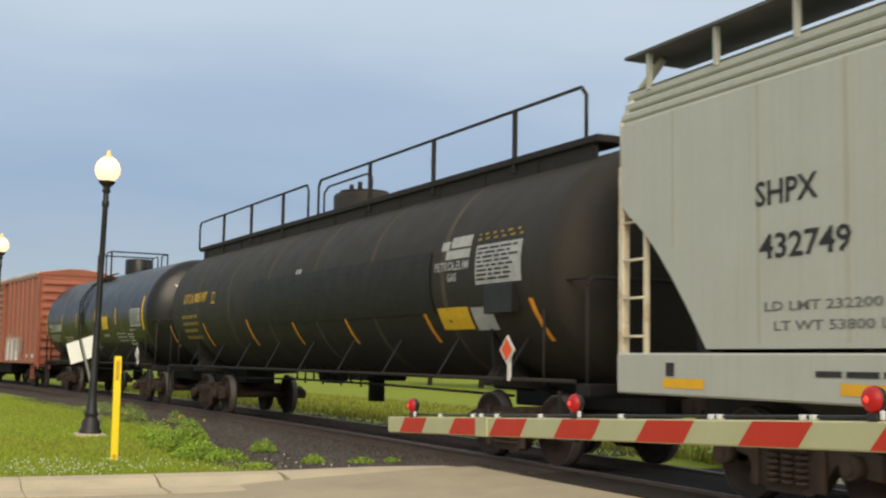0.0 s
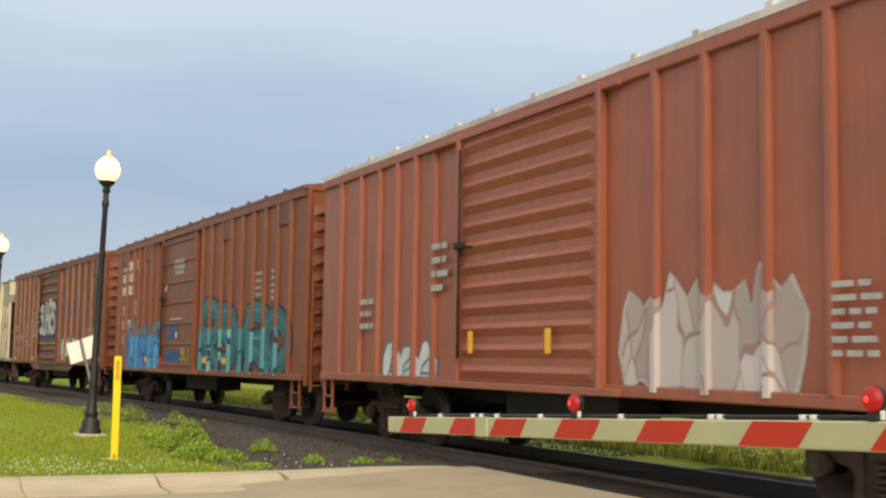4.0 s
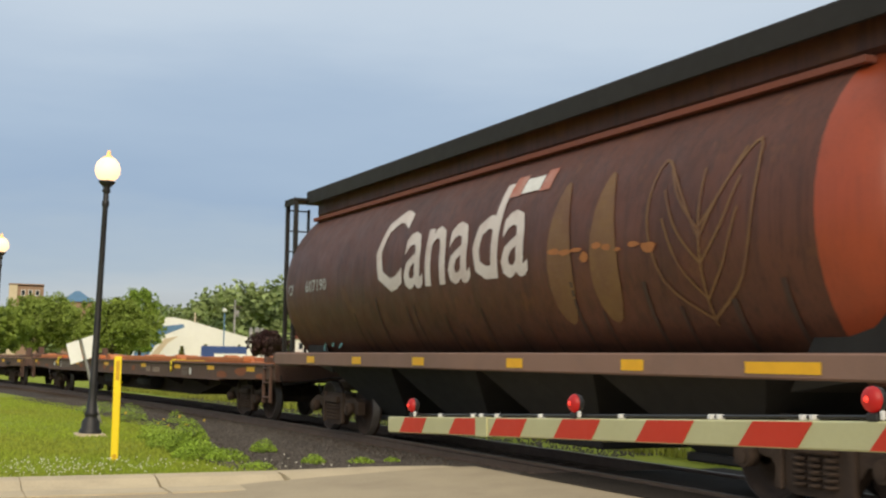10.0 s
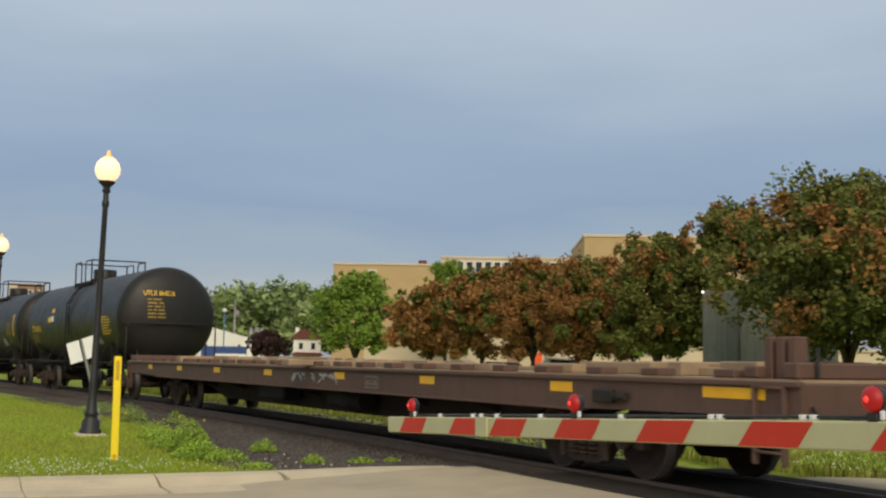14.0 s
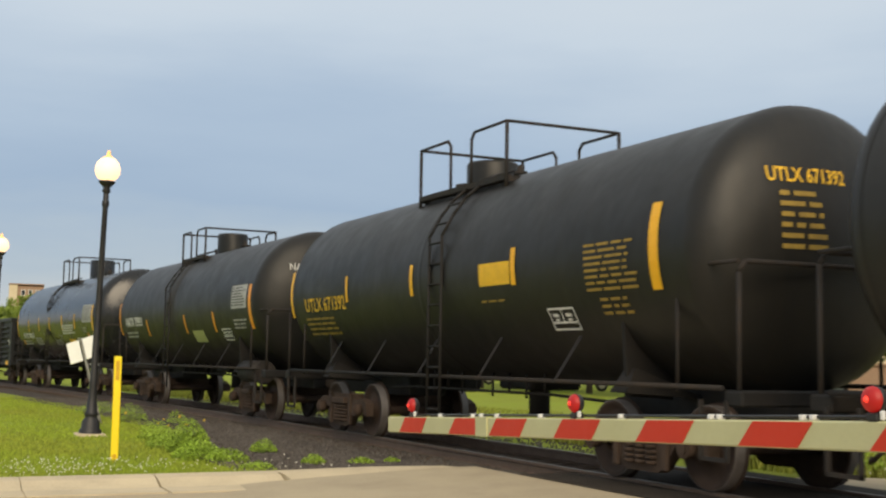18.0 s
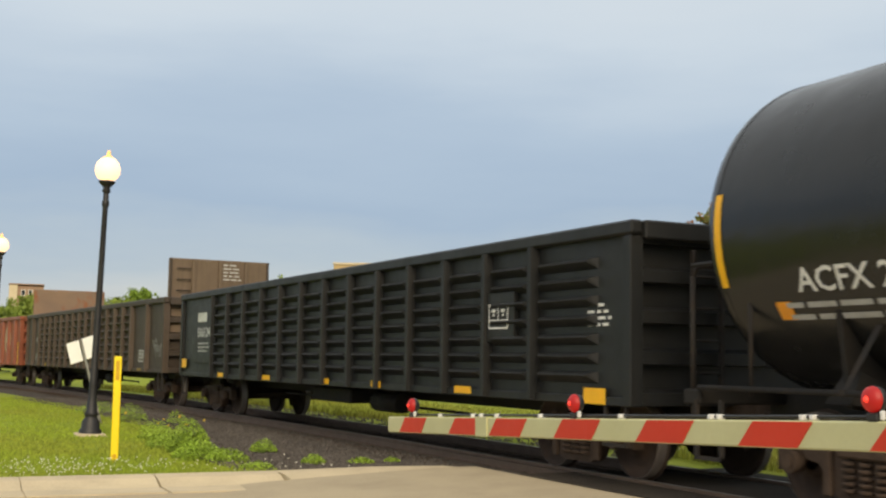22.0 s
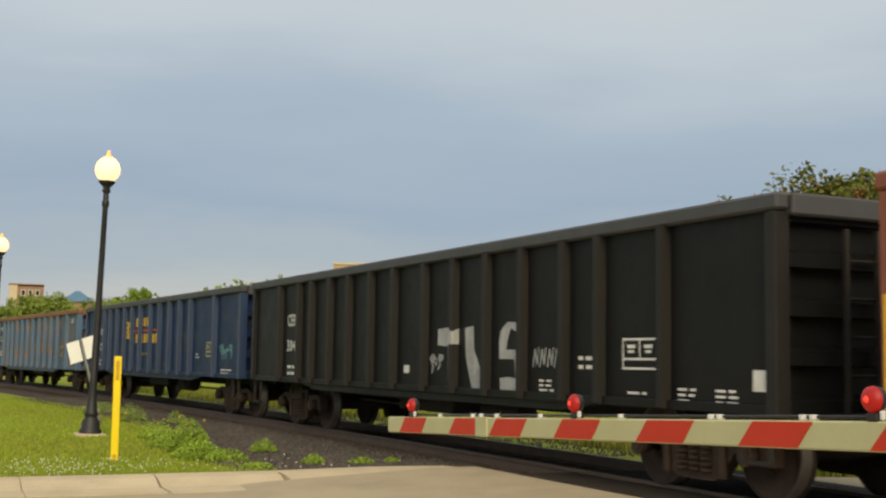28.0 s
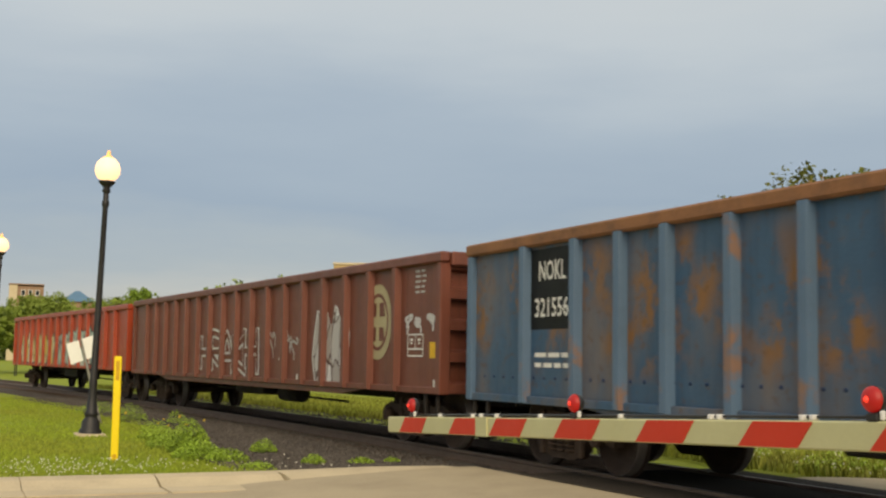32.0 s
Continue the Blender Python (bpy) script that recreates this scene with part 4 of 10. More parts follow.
def over_posts(car, sc, posts, s0, s1, z0, z1, mat, half, depth=0.07, width=0.10):
    """Sprayed paint that runs on over the side posts."""
    for p in posts:
        if s0 < p < s1:
            sh = Shape()
            a, c_ = width / 2 + 0.004, width / 2 * 0.75 + 0.004
            x = p - sc
            sh.add([(x - a, -half, z0), (x + a, -half, z0), (x + c_, -half - depth - 0.004, z0), (x - c_, -half - depth - 0.004, z0), (x - a, -half, z1), (x + a, -half, z1), (x + c_, -half - depth - 0.004, z1 - 0.05), (x - c_, -half - depth - 0.004, z1)],
                   [(0, 3, 7, 4), (3, 2, 6, 7), (2, 1, 5, 6), (4, 7, 6, 5), (0, 1, 2, 3)])
            part("painted_post", sh, mat, car, "sprayed side post")


def tag(car, sc, s0, s1, z0, z1, mat, seed, count, label, w_=0.06, half=HALF, base=0.007):
    """A scrawl of thin sprayed lines."""
    rnd = random.Random(seed)
    lines, step = [], (s1 - s0) / count
    for i in range(count):
        x = s0 + i * step
        pts = [(x + step * rnd.uniform(0, 1), z0 + (z1 - z0) * v) for v in (rnd.uniform(0, 0.2), rnd.uniform(0.5, 1), rnd.uniform(0.2, 0.7), rnd.uniform(0.6, 1), rnd.uniform(0, 0.4))]
        fine = []
        for j in range(len(pts) - 1):
            for q in range(4):
                f_ = q / 4
                fine.append((pts[j][0] * (1 - f_) + pts[j + 1][0] * f_ + 0.05 * math.sin(6.28 * f_), pts[j][1] * (1 - f_) + pts[j + 1][1] * f_ + 0.04 * math.sin(3.14 * f_)))
        lines += stroke(fine, w_)
    tagged(polys(car, sc, lines, mat, flat_side(base, half), "graffiti", label), kind="stuff")


def ladder(car, x0, x1, y, z0, z1, step, mat, name="ladder"):
    """Rungs between two stiles, flat against a side (y fixed)."""
    sh = Shape()
    for x in (x0, x1):
        sh.box(x - 0.025, x + 0.025, y - 0.03, y + 0.03, z0, z1, 0.008)
    z = z0 + 0.12
    while z < z1:
        sh.tube((x0, y - 0.02, z), (x1, y - 0.02, z), 0.016, 6)
        z += step
    return part(name, sh, mat, car)


def end_ladder(car, x, y0, y1, z0, z1, step, mat):
    sh = Shape()
    for y in (y0, y1):
        sh.box(x - 0.03, x + 0.03, y - 0.025, y + 0.025, z0, z1, 0.008)
    z = z0 + 0.12
    while z < z1:
        sh.tube((x, y0, z), (x, y1, z), 0.016, 6)
        z += step
    return part("end_ladder", sh, mat, car)


def ribs(car, xs, depth, width, z0, z1, mat, name="rib", half=HALF, both=True, taper=0.75):
    """Upright side posts, one mesh shared by all."""
    sh = Shape()
    a, c = width / 2, width / 2 * taper
    sh.add([(-a, 0, z0), (a, 0, z0), (c, -depth, z0 + 0.02), (-c, -depth, z0 + 0.02), (-a, 0, z1), (a, 0, z1), (c, -depth, z1 - 0.01), (-c, -depth, z1 - 0.01)],
           [(0, 1, 2, 3), (4, 7, 6, 5), (0, 3, 7, 4), (1, 5, 6, 2), (3, 2, 6, 7), (0, 4, 5, 1)])
    me = sh.mesh(name, mat)
    for x in xs:
        part(name, me, None, car, at=pose(x, -half, 0))
        if both:
            part(name, me, None, car, at=pose(x, half, 0, 0, 0, 180))


def blocks_name(car, sc, s0, z0, n, step, w_, h_, surf, seed, mat=None, name="name_lettering"):
    """A railway name not spelt out: a row of plain worn blocks, one for each letter."""
    rnd = random.Random(seed)
    rects = []
    for i in range(n):
        x = s0 + i * step
        k = w_ * rnd.uniform(0.8, 1.05)
        rects.append((x, x + k, z0, z0 + h_))
    return decal(car, sc, rects, mat or MARKW, surf, name, "row of worn white lettering blocks")


# -- boxcars --
def boxcar(s0, s1, eave, sill, paint, posts, door, label, roof_mat, door_ribs=9, plug=False, tint=None, end_h=0.0, post_w=0.10, door_mat=None, post_mat=None, fish=0.0):
    car, sc, half = railcar("boxcar", s0, s1, label, "boxcar", 2.3)
    hy = HALF - 0.015
    body = Shape()
    body.box(-half, half, -hy, hy, sill, eave - 0.02, 0.02)
    part("body", body, paint, car)
    if fish:
        fs = Shape()
        fs.prism([(-half + 3.8, sill + 0.02), (half - 3.8, sill + 0.02), (half - 4.6, sill - fish), (-half + 4.6, sill - fish)], -hy - 0.002, -hy + 0.04)
        fs.prism([(-half + 3.8, sill + 0.02), (half - 3.8, sill + 0.02), (half - 4.6, sill - fish), (-half + 4.6, sill - fish)], hy - 0.04, hy + 0.002)
        part("side_sill", fs, paint, car)
    under = Shape()
    under.box(-half + 0.3, half - 0.3, -0.35, 0.35, 0.72, sill + 0.01).box(-1.5, 1.2, -1.1, -0.5, 0.55, sill).tube((2, 0.7, 0.7), (3.2, 0.7, 0.7), 0.22, 10)
    part("underframe", under, STEEL, car, "dark underframe with brake gear")
    roof = Shape()
    roof.sheet([(-hy - 0.06, eave - 0.10), (-hy - 0.06, eave - 0.02), (-0.3, eave + 0.17), (0.3, eave + 0.17), (hy + 0.06, eave - 0.02), (hy + 0.06, eave - 0.10)], -half - 0.04, half + 0.04)
    n = int(2 * half / 1.1)
    for i in range(1, n):
        x = -half + 2 * half * i / n
        roof.add([(x - 0.05, -hy - 0.05, eave - 0.01), (x + 0.05, -hy - 0.05, eave - 0.01), (x + 0.05, -0.3, eave + 0.22), (x - 0.05, -0.3, eave + 0.22),
                  (x - 0.05, 0.3, eave + 0.22), (x + 0.05, 0.3, eave + 0.22), (x + 0.05, hy + 0.05, eave - 0.01), (x - 0.05, hy + 0.05, eave - 0.01)], [(0, 1, 2, 3), (3, 2, 5, 4), (4, 5, 6, 7)])
        roof.box(x - 0.05, x + 0.05, -hy - 0.055, -hy, eave - 0.03, eave + 0.035)
    part("roof", roof, roof_mat, car, "weathered sheet-metal roof")
    rail_ = Shape()
    for sy in (-1, 1):
        rail_.box(-half, half, min(sy * hy, sy * (hy + 0.055)), max(sy * hy, sy * (hy + 0.055)), eave - 0.24, eave - 0.09, 0.015)
        rail_.box(-half, half, min(sy * hy, sy * (hy + 0.05)), max(sy * hy, sy * (hy + 0.05)), sill, sill + 0.13, 0.015)
    parts("side_rail", rail_, paint, car)
    # ends: ribbed sheets with horizontal corrugations
    for sx in (-1, 1):
        e = Shape()
        z, k = sill + 0.25, 0
        while z < eave - 0.45:
            d = 0.09
            vs_ = [(sx * half, -hy + 0.12, z), (sx * half, hy - 0.12, z), (sx * (half + d), hy - 0.30, z + 0.10), (sx * (half + d), -hy + 0.30, z + 0.10),
                   (sx * half, -hy + 0.12, z + 0.26), (sx * half, hy - 0.12, z + 0.26)]
            e.add(vs_, [(0, 1, 2, 3), (3, 2, 5, 4), (0, 3, 4), (1, 5, 2)])
            z += 0.32
        e.box(min(sx * half, sx * (half + 0.08)), max(sx * half, sx * (half + 0.08)), -hy, -hy + 0.09, sill - 0.1, eave - 0.05, 0.02)
        e.box(min(sx * half, sx * (half + 0.08)), max(sx * half, sx * (half + 0.08)), hy - 0.09, hy, sill - 0.1, eave - 0.05, 0.02)
        e.box(min(sx * half, sx * (half + 0.012)), max(sx * half, sx * (half + 0.012)), -hy + 0.02, hy - 0.02, sill, eave - 0.04)
        gx0, gx1 = sorted((sx * (half + 0.002), sx * (half + 0.045)))
        e.add([(x_, y_, z_) for x_ in (gx0, gx1) for y_, z_ in ((-hy, eave - 0.12), (-hy, eave - 0.04), (-0.3, eave + 0.155), (0.3, eave + 0.155), (hy, eave - 0.04), (hy, eave - 0.12))],
              [(0, 1, 2, 3, 4, 5), (11, 10, 9, 8, 7, 6)] + [(i, i + 6, (i + 1) % 6 + 6, (i + 1) % 6) for i in range(6)])
        with_pieces("end_wall", "end_rib", e, tint or paint, car, "corrugated end wall")
        end_ladder(car, sx * (half + 0.16), -hy + 0.1, -hy + 0.55, sill - 0.2, sill + 1.9, 0.38, paint)
        st = Shape()
        x = sx * (half - 0.35)
        for q in (-0.2, 0.2):
            st.box(x + q - 0.02, x + q + 0.02, -hy - 0.02, -hy + 0.02, 0.42, sill + 0.05)
        st.box(x - 0.22, x + 0.22, -hy - 0.04, -hy + 0.06, 0.40, 0.44).box(x - 0.22, x + 0.22, -hy - 0.03, -hy + 0.03, 0.68, 0.71)
        part("step", st, paint, car, "hanging sill step")
    pm = post_mat or paint
    ribs(car, [p - sc for p in posts], 0.07, post_w, sill + 0.1, eave - 0.22, pm, "post", hy)
    d0, d1 = door[0] - sc, door[1] - sc
    for sy in (-1, 1):
        ds = Shape()
        y0 = sy * hy
        ds.box(d0, d1, min(y0, y0 + sy * 0.05), max(y0, y0 + sy * 0.05), sill + 0.06, eave - 0.22, 0.01)
        zz = [sill + 0.22 + (eave - sill - 0.62) * i / door_ribs for i in range(door_ribs + 1)]
        for z in zz:
            if plug:
                ds.box(d0 + 0.04, d1 - 0.04, min(y0, y0 + sy * 0.085), max(y0, y0 + sy * 0.085), z - 0.025, z + 0.025, 0.01)
            else:
                vs_ = [(d0 + 0.1, y0 + sy * 0.05, z - 0.09), (d1 - 0.1, y0 + sy * 0.05, z - 0.09), (d1 - 0.2, y0 + sy * 0.105, z + 0.02), (d0 + 0.2, y0 + sy * 0.105, z + 0.02),
                       (d0 + 0.1, y0 + sy * 0.05, z + 0.09), (d1 - 0.1, y0 + sy * 0.05, z + 0.09)]
                ds.add(vs_, [(0, 1, 2, 3), (3, 2, 5, 4), (0, 3, 4), (1, 5, 2)])
        dr = with_pieces("door", "door_rib", ds, door_mat or paint, car, "sliding side door with pressed ribs")
        fr = Shape()
        for x in (d0, d1):
            fr.box(x - 0.05, x + 0.05, min(y0, y0 + sy * 0.12), max(y0, y0 + sy * 0.12), sill, eave - 0.15, 0.015)
        fr.box(d0 - 1.2, d1 + 0.4, min(y0, y0 + sy * 0.13), max(y0, y0 + sy * 0.13), sill + 0.0, sill + 0.09, 0.01)
        fr.box(d0 - 1.2, d1 + 0.4, min(y0, y0 + sy * 0.11), max(y0, y0 + sy * 0.11), eave - 0.26, eave - 0.19, 0.01)
        parts("door_frame", fr, paint, car)
        if sy < 0:
            lk = Shape()
            lk.tube((d0 + 0.12, y0 - 0.13, sill + 0.4), (d0 + 0.12, y0 - 0.13, eave - 0.4), 0.022, 6).box(d0 + 0.02, d0 + 0.25, y0 - 0.17, y0 - 0.10, sill + 1.9, sill + 2.0, 0.01)
            lk.tube((d0 + 0.12, y0 - 0.15, sill + 1.95), (d0 + 0.55, y0 - 0.15, sill + 1.9), 0.02, 6)
            part("lock_bar", lk, STEEL, dr, "dark lock bar and lever")
    return car, sc, half, hy


RED_A = material("boxcar_rust_red", (0.345, 0.108, 0.060), 0.44, 0, (0.22, 0.073, 0.043), 0.5, 1.2, 40, 0.12, streak=0.35)
RED_B = material("boxcar_red_brown", (0.225, 0.066, 0.025), 0.48, 0, (0.145, 0.043, 0.022), 0.5, 1.0, 40, 0.12, streak=0.4)
RED_C = material("boxcar_brown", (0.148, 0.043, 0.022), 0.5, 0, (0.092, 0.030, 0.019), 0.5, 1.0, 40, 0.12, streak=0.4, rust=0.10, rust_col=(0.20, 0.09, 0.05))
# lighter than the body: wear plus light on the posts, both in the colour
POST_C = material("post_worn_lit", (0.30, 0.125, 0.06), 0.45, 0, (0.119, 0.0425, 0.0272), 0.6, 2.5, 40, 0.12, streak=0.3)
ROOF_W = material("roof_zinc", (0.68, 0.64, 0.60), 0.6, 0.2, (0.28, 0.13, 0.09), 0.8, 0.8, 30, 0.15)
ROOF_R = material("roof_rust", (0.20, 0.085, 0.055), 0.8, 0, (0.12, 0.055, 0.04), 0.6, 0.8, 30, 0.15)
SPRAY_W = material("spray_white", (0.66, 0.66, 0.66), 0.6, 0, (0.45, 0.45, 0.46), 0.5, 2, 30, 0)
SPRAY_S = material("spray_silver", (0.46, 0.45, 0.44), 0.6, 0, (0.30, 0.22, 0.19), 0.8, 3, 30, 0)
SPRAY_BLUE = material("spray_blue", (0.025, 0.14, 0.42), 0.55, 0, (0.02, 0.10, 0.30), 0.5, 2, 30, 0)
SPRAY_SKY = material("spray_sky_blue", (0.06, 0.29, 0.56), 0.55, 0, (0.03, 0.17, 0.45), 0.6, 2, 30, 0)
SPRAY_TEAL = material("spray_teal", (0.06, 0.24, 0.29), 0.55, 0, (0.04, 0.15, 0.19), 0.5, 2, 30, 0)
SPRAY_LT = material("spray_light_teal", (0.15, 0.38, 0.40), 0.55, 0, (0.09, 0.25, 0.28), 0.5, 2, 30, 0)
SPRAY_NAVY = material("spray_navy", (0.012, 0.02, 0.05), 0.6, 0, (0.02, 0.03, 0.06), 0.4, 2, 30, 0)
SPRAY_PURPLE = material("spray_purple", (0.16, 0.14, 0.38), 0.6, 0, (0.10, 0.09, 0.25), 0.4, 2, 30, 0)
SPRAY_GREEN = material("spray_green", (0.20, 0.26, 0.06), 0.6, 0, (0.12, 0.16, 0.05), 0.4, 2, 30, 0)
SPRAY_YEL = material("spray_yellow", (0.65, 0.45, 0.05), 0.6, 0, (0.5, 0.3, 0.05), 0.4, 2, 30, 0)


def boxcar_red():
    s0, s1 = 113.2, 128.64
    posts = [114.1, 115.05, 115.85, 116.6, 117.3, 118.0, 123.5, 124.35, 125.25, 126.07, 127.0, 127.85]
    car, sc, half, hy = boxcar(s0, s1, 4.68, 0.98, RED_A, posts, (118.9, 122.5), "rust-red boxcar with ribbed sides and a plug door", ROOF_W, 11)
    f = flat_side(0.006, hy)
    faded_mix = spray_pattern("spray_faded_mix", (0.40, 0.33, 0.30), (0.60, 0.57, 0.55), (0.34, 0.22, 0.18), 2.0, 0.03)
    wildstyle(car, sc, 122.9, 125.65, 1.05, 2.3, faded_mix, SPRAY_S, 3, 4, "faded silver sprayed lettering on the side", hy)
    over_posts(car, sc, posts, 122.8, 125.7, 1.05, 2.05, faded_mix, hy)
    graffiti(car, sc, 116.1, 118.1, 0.99, 1.65, [SPRAY_W, SPRAY_W, SPRAY_SKY], SPRAY_TEAL, 5, 3, "white and blue sprayed scrawl low on the side", hy)
    decal(car, sc, [(119.35, 119.5, 1.45, 1.75), (121.4, 121.55, 1.45, 1.75)], REFLECT, flat_side(0.14, hy), "reflector", "yellow reflective strip")
    decal(car, sc, [(126.9, 127.3, 1.22, 1.36), (127.95, 128.35, 1.22, 1.36)], MARKW, f, "reflector", "white and red reflective strip")
    decal(car, sc, bars(118.0, 118.6, 2.3, 3.1, 4, 2) + bars(115.2, 115.8, 1.8, 2.4, 3, 8) + bars(126.1, 126.7, 1.4, 2.1, 6, 4, (0.1, 0.3)) + bars(120.2, 121.2, 2.55, 2.72, 1, 3), GREYTEXT, flat_side(0.075, hy), "stencil_text", "small worn white stencils")
    decal(car, sc, bars(126.2, 127.0, 1.03, 1.1, 1, 9), MARKW, f, "stencil_text", "small white stencils")


def boxcar_tall():
    s0, s1 = 95.98, 112.1
    posts = [96.5, 97.45, 98.32, 98.87, 99.58, 100.35, 101.04, 105.3, 106.02, 106.86, 107.55, 108.32, 109.1, 109.85, 110.6, 111.35]
    car, sc, half, hy = boxcar(s0, s1, 4.69, 0.92, RED_B, posts, (101.8, 104.9), "tall red-brown boxcar with a wide plug door and blue graffiti", ROOF_R, 6, True)
    f = flat_side(0.006, hy)
    # old railway name, as plain white blocks letter by letter
    blocks_name(car, sc, 96.74, 3.88, 8, 0.25, 0.18, 0.27, f, 3)
    blocks_name(car, sc, 96.74, 3.53, 7, 0.23, 0.17, 0.26, f, 4)
    blocks_name(car, sc, 96.74, 3.15, 7, 0.235, 0.17, 0.27, f, 5)
    lettering(car, sc, "CP", 96.78, 97.08, 2.54, 2.82, MARKW, f)
    lettering(car, sc, "216", 96.75, 97.13, 2.14, 2.41, MARKW, f)
    lettering(car, sc, "078", 97.5, 97.94, 2.12, 2.41, MARKW, f)
    decal(car, sc, bars(96.9, 97.3, 1.7, 2.0, 3, 5, (0.08, 0.2)), MARKW, f, "stencil_text", "small white stencils")
    decal(car, sc, [(98.45, 98.52, 2.55, 2.95), (98.72, 98.79, 2.55, 2.95), (98.52, 98.72, 2.9, 2.95), (98.52, 98.72, 2.55, 2.6), (98.58, 98.66, 2.66, 2.84)], MARKW, flat_side(0.012, hy), "stencil_box", "white boxed stencil")
    blue_mix = spray_pattern("spray_blue_mix", (0.025, 0.15, 0.42), (0.06, 0.28, 0.52), (0.015, 0.06, 0.22), 1.5, 0.035)
    teal_mix = spray_pattern("spray_teal_mix", (0.05, 0.20, 0.26), (0.16, 0.40, 0.44), (0.01, 0.02, 0.03), 2.1)
    wildstyle(car, sc, 97.45, 101.72, 0.93, 2.42, blue_mix, SPRAY_NAVY, 4, 5, "large blue sprayed letter forms with dark outlines", hy)
    sprayed(car, sc, 98.0, 101.6, 1.0, 2.35, "ASHE", SPRAY_SKY, SPRAY_NAVY, SPRAY_LT, 8, "light blue sprayed strokes", hy, 0.013, 0.20, 0.022)
    over_posts(car, sc, posts, 97.6, 101.75, 0.95, 1.95, blue_mix, hy)
    over_posts(car, sc, posts, 105.2, 111.0, 1.0, 2.0, teal_mix, hy)
    for a_, c_ in ((96.55, 97.4), (99.63, 100.3), (106.91, 107.5), (110.65, 111.3)):
        part("top_plate", Shape().box(a_ - sc, c_ - sc, -hy - 0.035, -hy, 4.0, 4.47, 0.01), RED_C, car, "brown reinforcing plate")
    sprayed(car, sc, 105.45, 111.2, 0.92, 2.55, "RSYRO", SPRAY_TEAL, SPRAY_NAVY, SPRAY_LT, 23, "large teal sprayed letters with dark outlines", hy, 0.007, 0.44, 0.045)
    wildstyle(car, sc, 105.25, 106.0, 0.95, 1.7, teal_mix, SPRAY_NAVY, 5, 2, "teal sprayed letter forms", hy, 0.004)
    sprayed(car, sc, 102.1, 103.3, 1.7, 2.25, "USR", SPRAY_BLUE, SPRAY_BLUE, SPRAY_BLUE, 4, "blue sprayed scrawl on the door", hy, 0.056, 0.05, 0.0)
    sprayed(car, sc, 102.2, 103.5, 1.15, 1.5, "MUSAR", SPRAY_BLUE, SPRAY_BLUE, SPRAY_BLUE, 6, "blue sprayed scrawl on the door", hy, 0.056, 0.07, 0.0)
    sprayed(car, sc, 103.7, 104.4, 1.15, 1.6, "SU", SPRAY_GREEN, SPRAY_GREEN, SPRAY_YEL, 7, "olive sprayed scrawl on the door", hy, 0.0565, 0.08, 0.0)
    lettering(car, sc, "CLOSE AND LOCK", 103.0, 103.9, 3.72, 3.82, MARKW, flat_side(0.095, hy), "small white door notice")
    lettering(car, sc, "DOORS BEFORE", 103.0, 103.9, 3.58, 3.68, MARKW, flat_side(0.095, hy), "small white door notice")
    lettering(car, sc, "MOVING CAR", 103.1, 103.85, 3.44, 3.54, MARKW, flat_side(0.095, hy), "small white door notice")
    decal(car, sc, bars(102.7, 104.0, 2.28, 2.34, 1, 5) + bars(102.1, 102.4, 3.05, 3.2, 3, 6, (0.06, 0.15)), MARKW, flat_side(0.095, hy), "stencil_text", "small white stencils")
    decal(car, sc, bars(109.2, 109.7, 2.3, 3.2, 6, 15, (0.1, 0.3)) + bars(110.2, 110.6, 2.5, 3.2, 5, 16, (0.1, 0.3)), GREYTEXT, f, "stencil_text", "small white stencils")
    decal(car, sc, [(99.75, 100.1, 1.2, 1.33), (101.3, 101.65, 1.2, 1.33), (105.45, 105.95, 1.2, 1.34), (107.0, 107.5, 1.2, 1.34)], REFLECT, flat_side(0.016, hy), "reflector", "yellow reflective strip")
    sh = Shape().lathe([(0.0, 0), (0.09, 0.0)], 16, "y", (103.35 - sc, -hy - 0.1, 1.9))
    part("round_mark", sh, MARKW, car, "white round consolidated stencil")


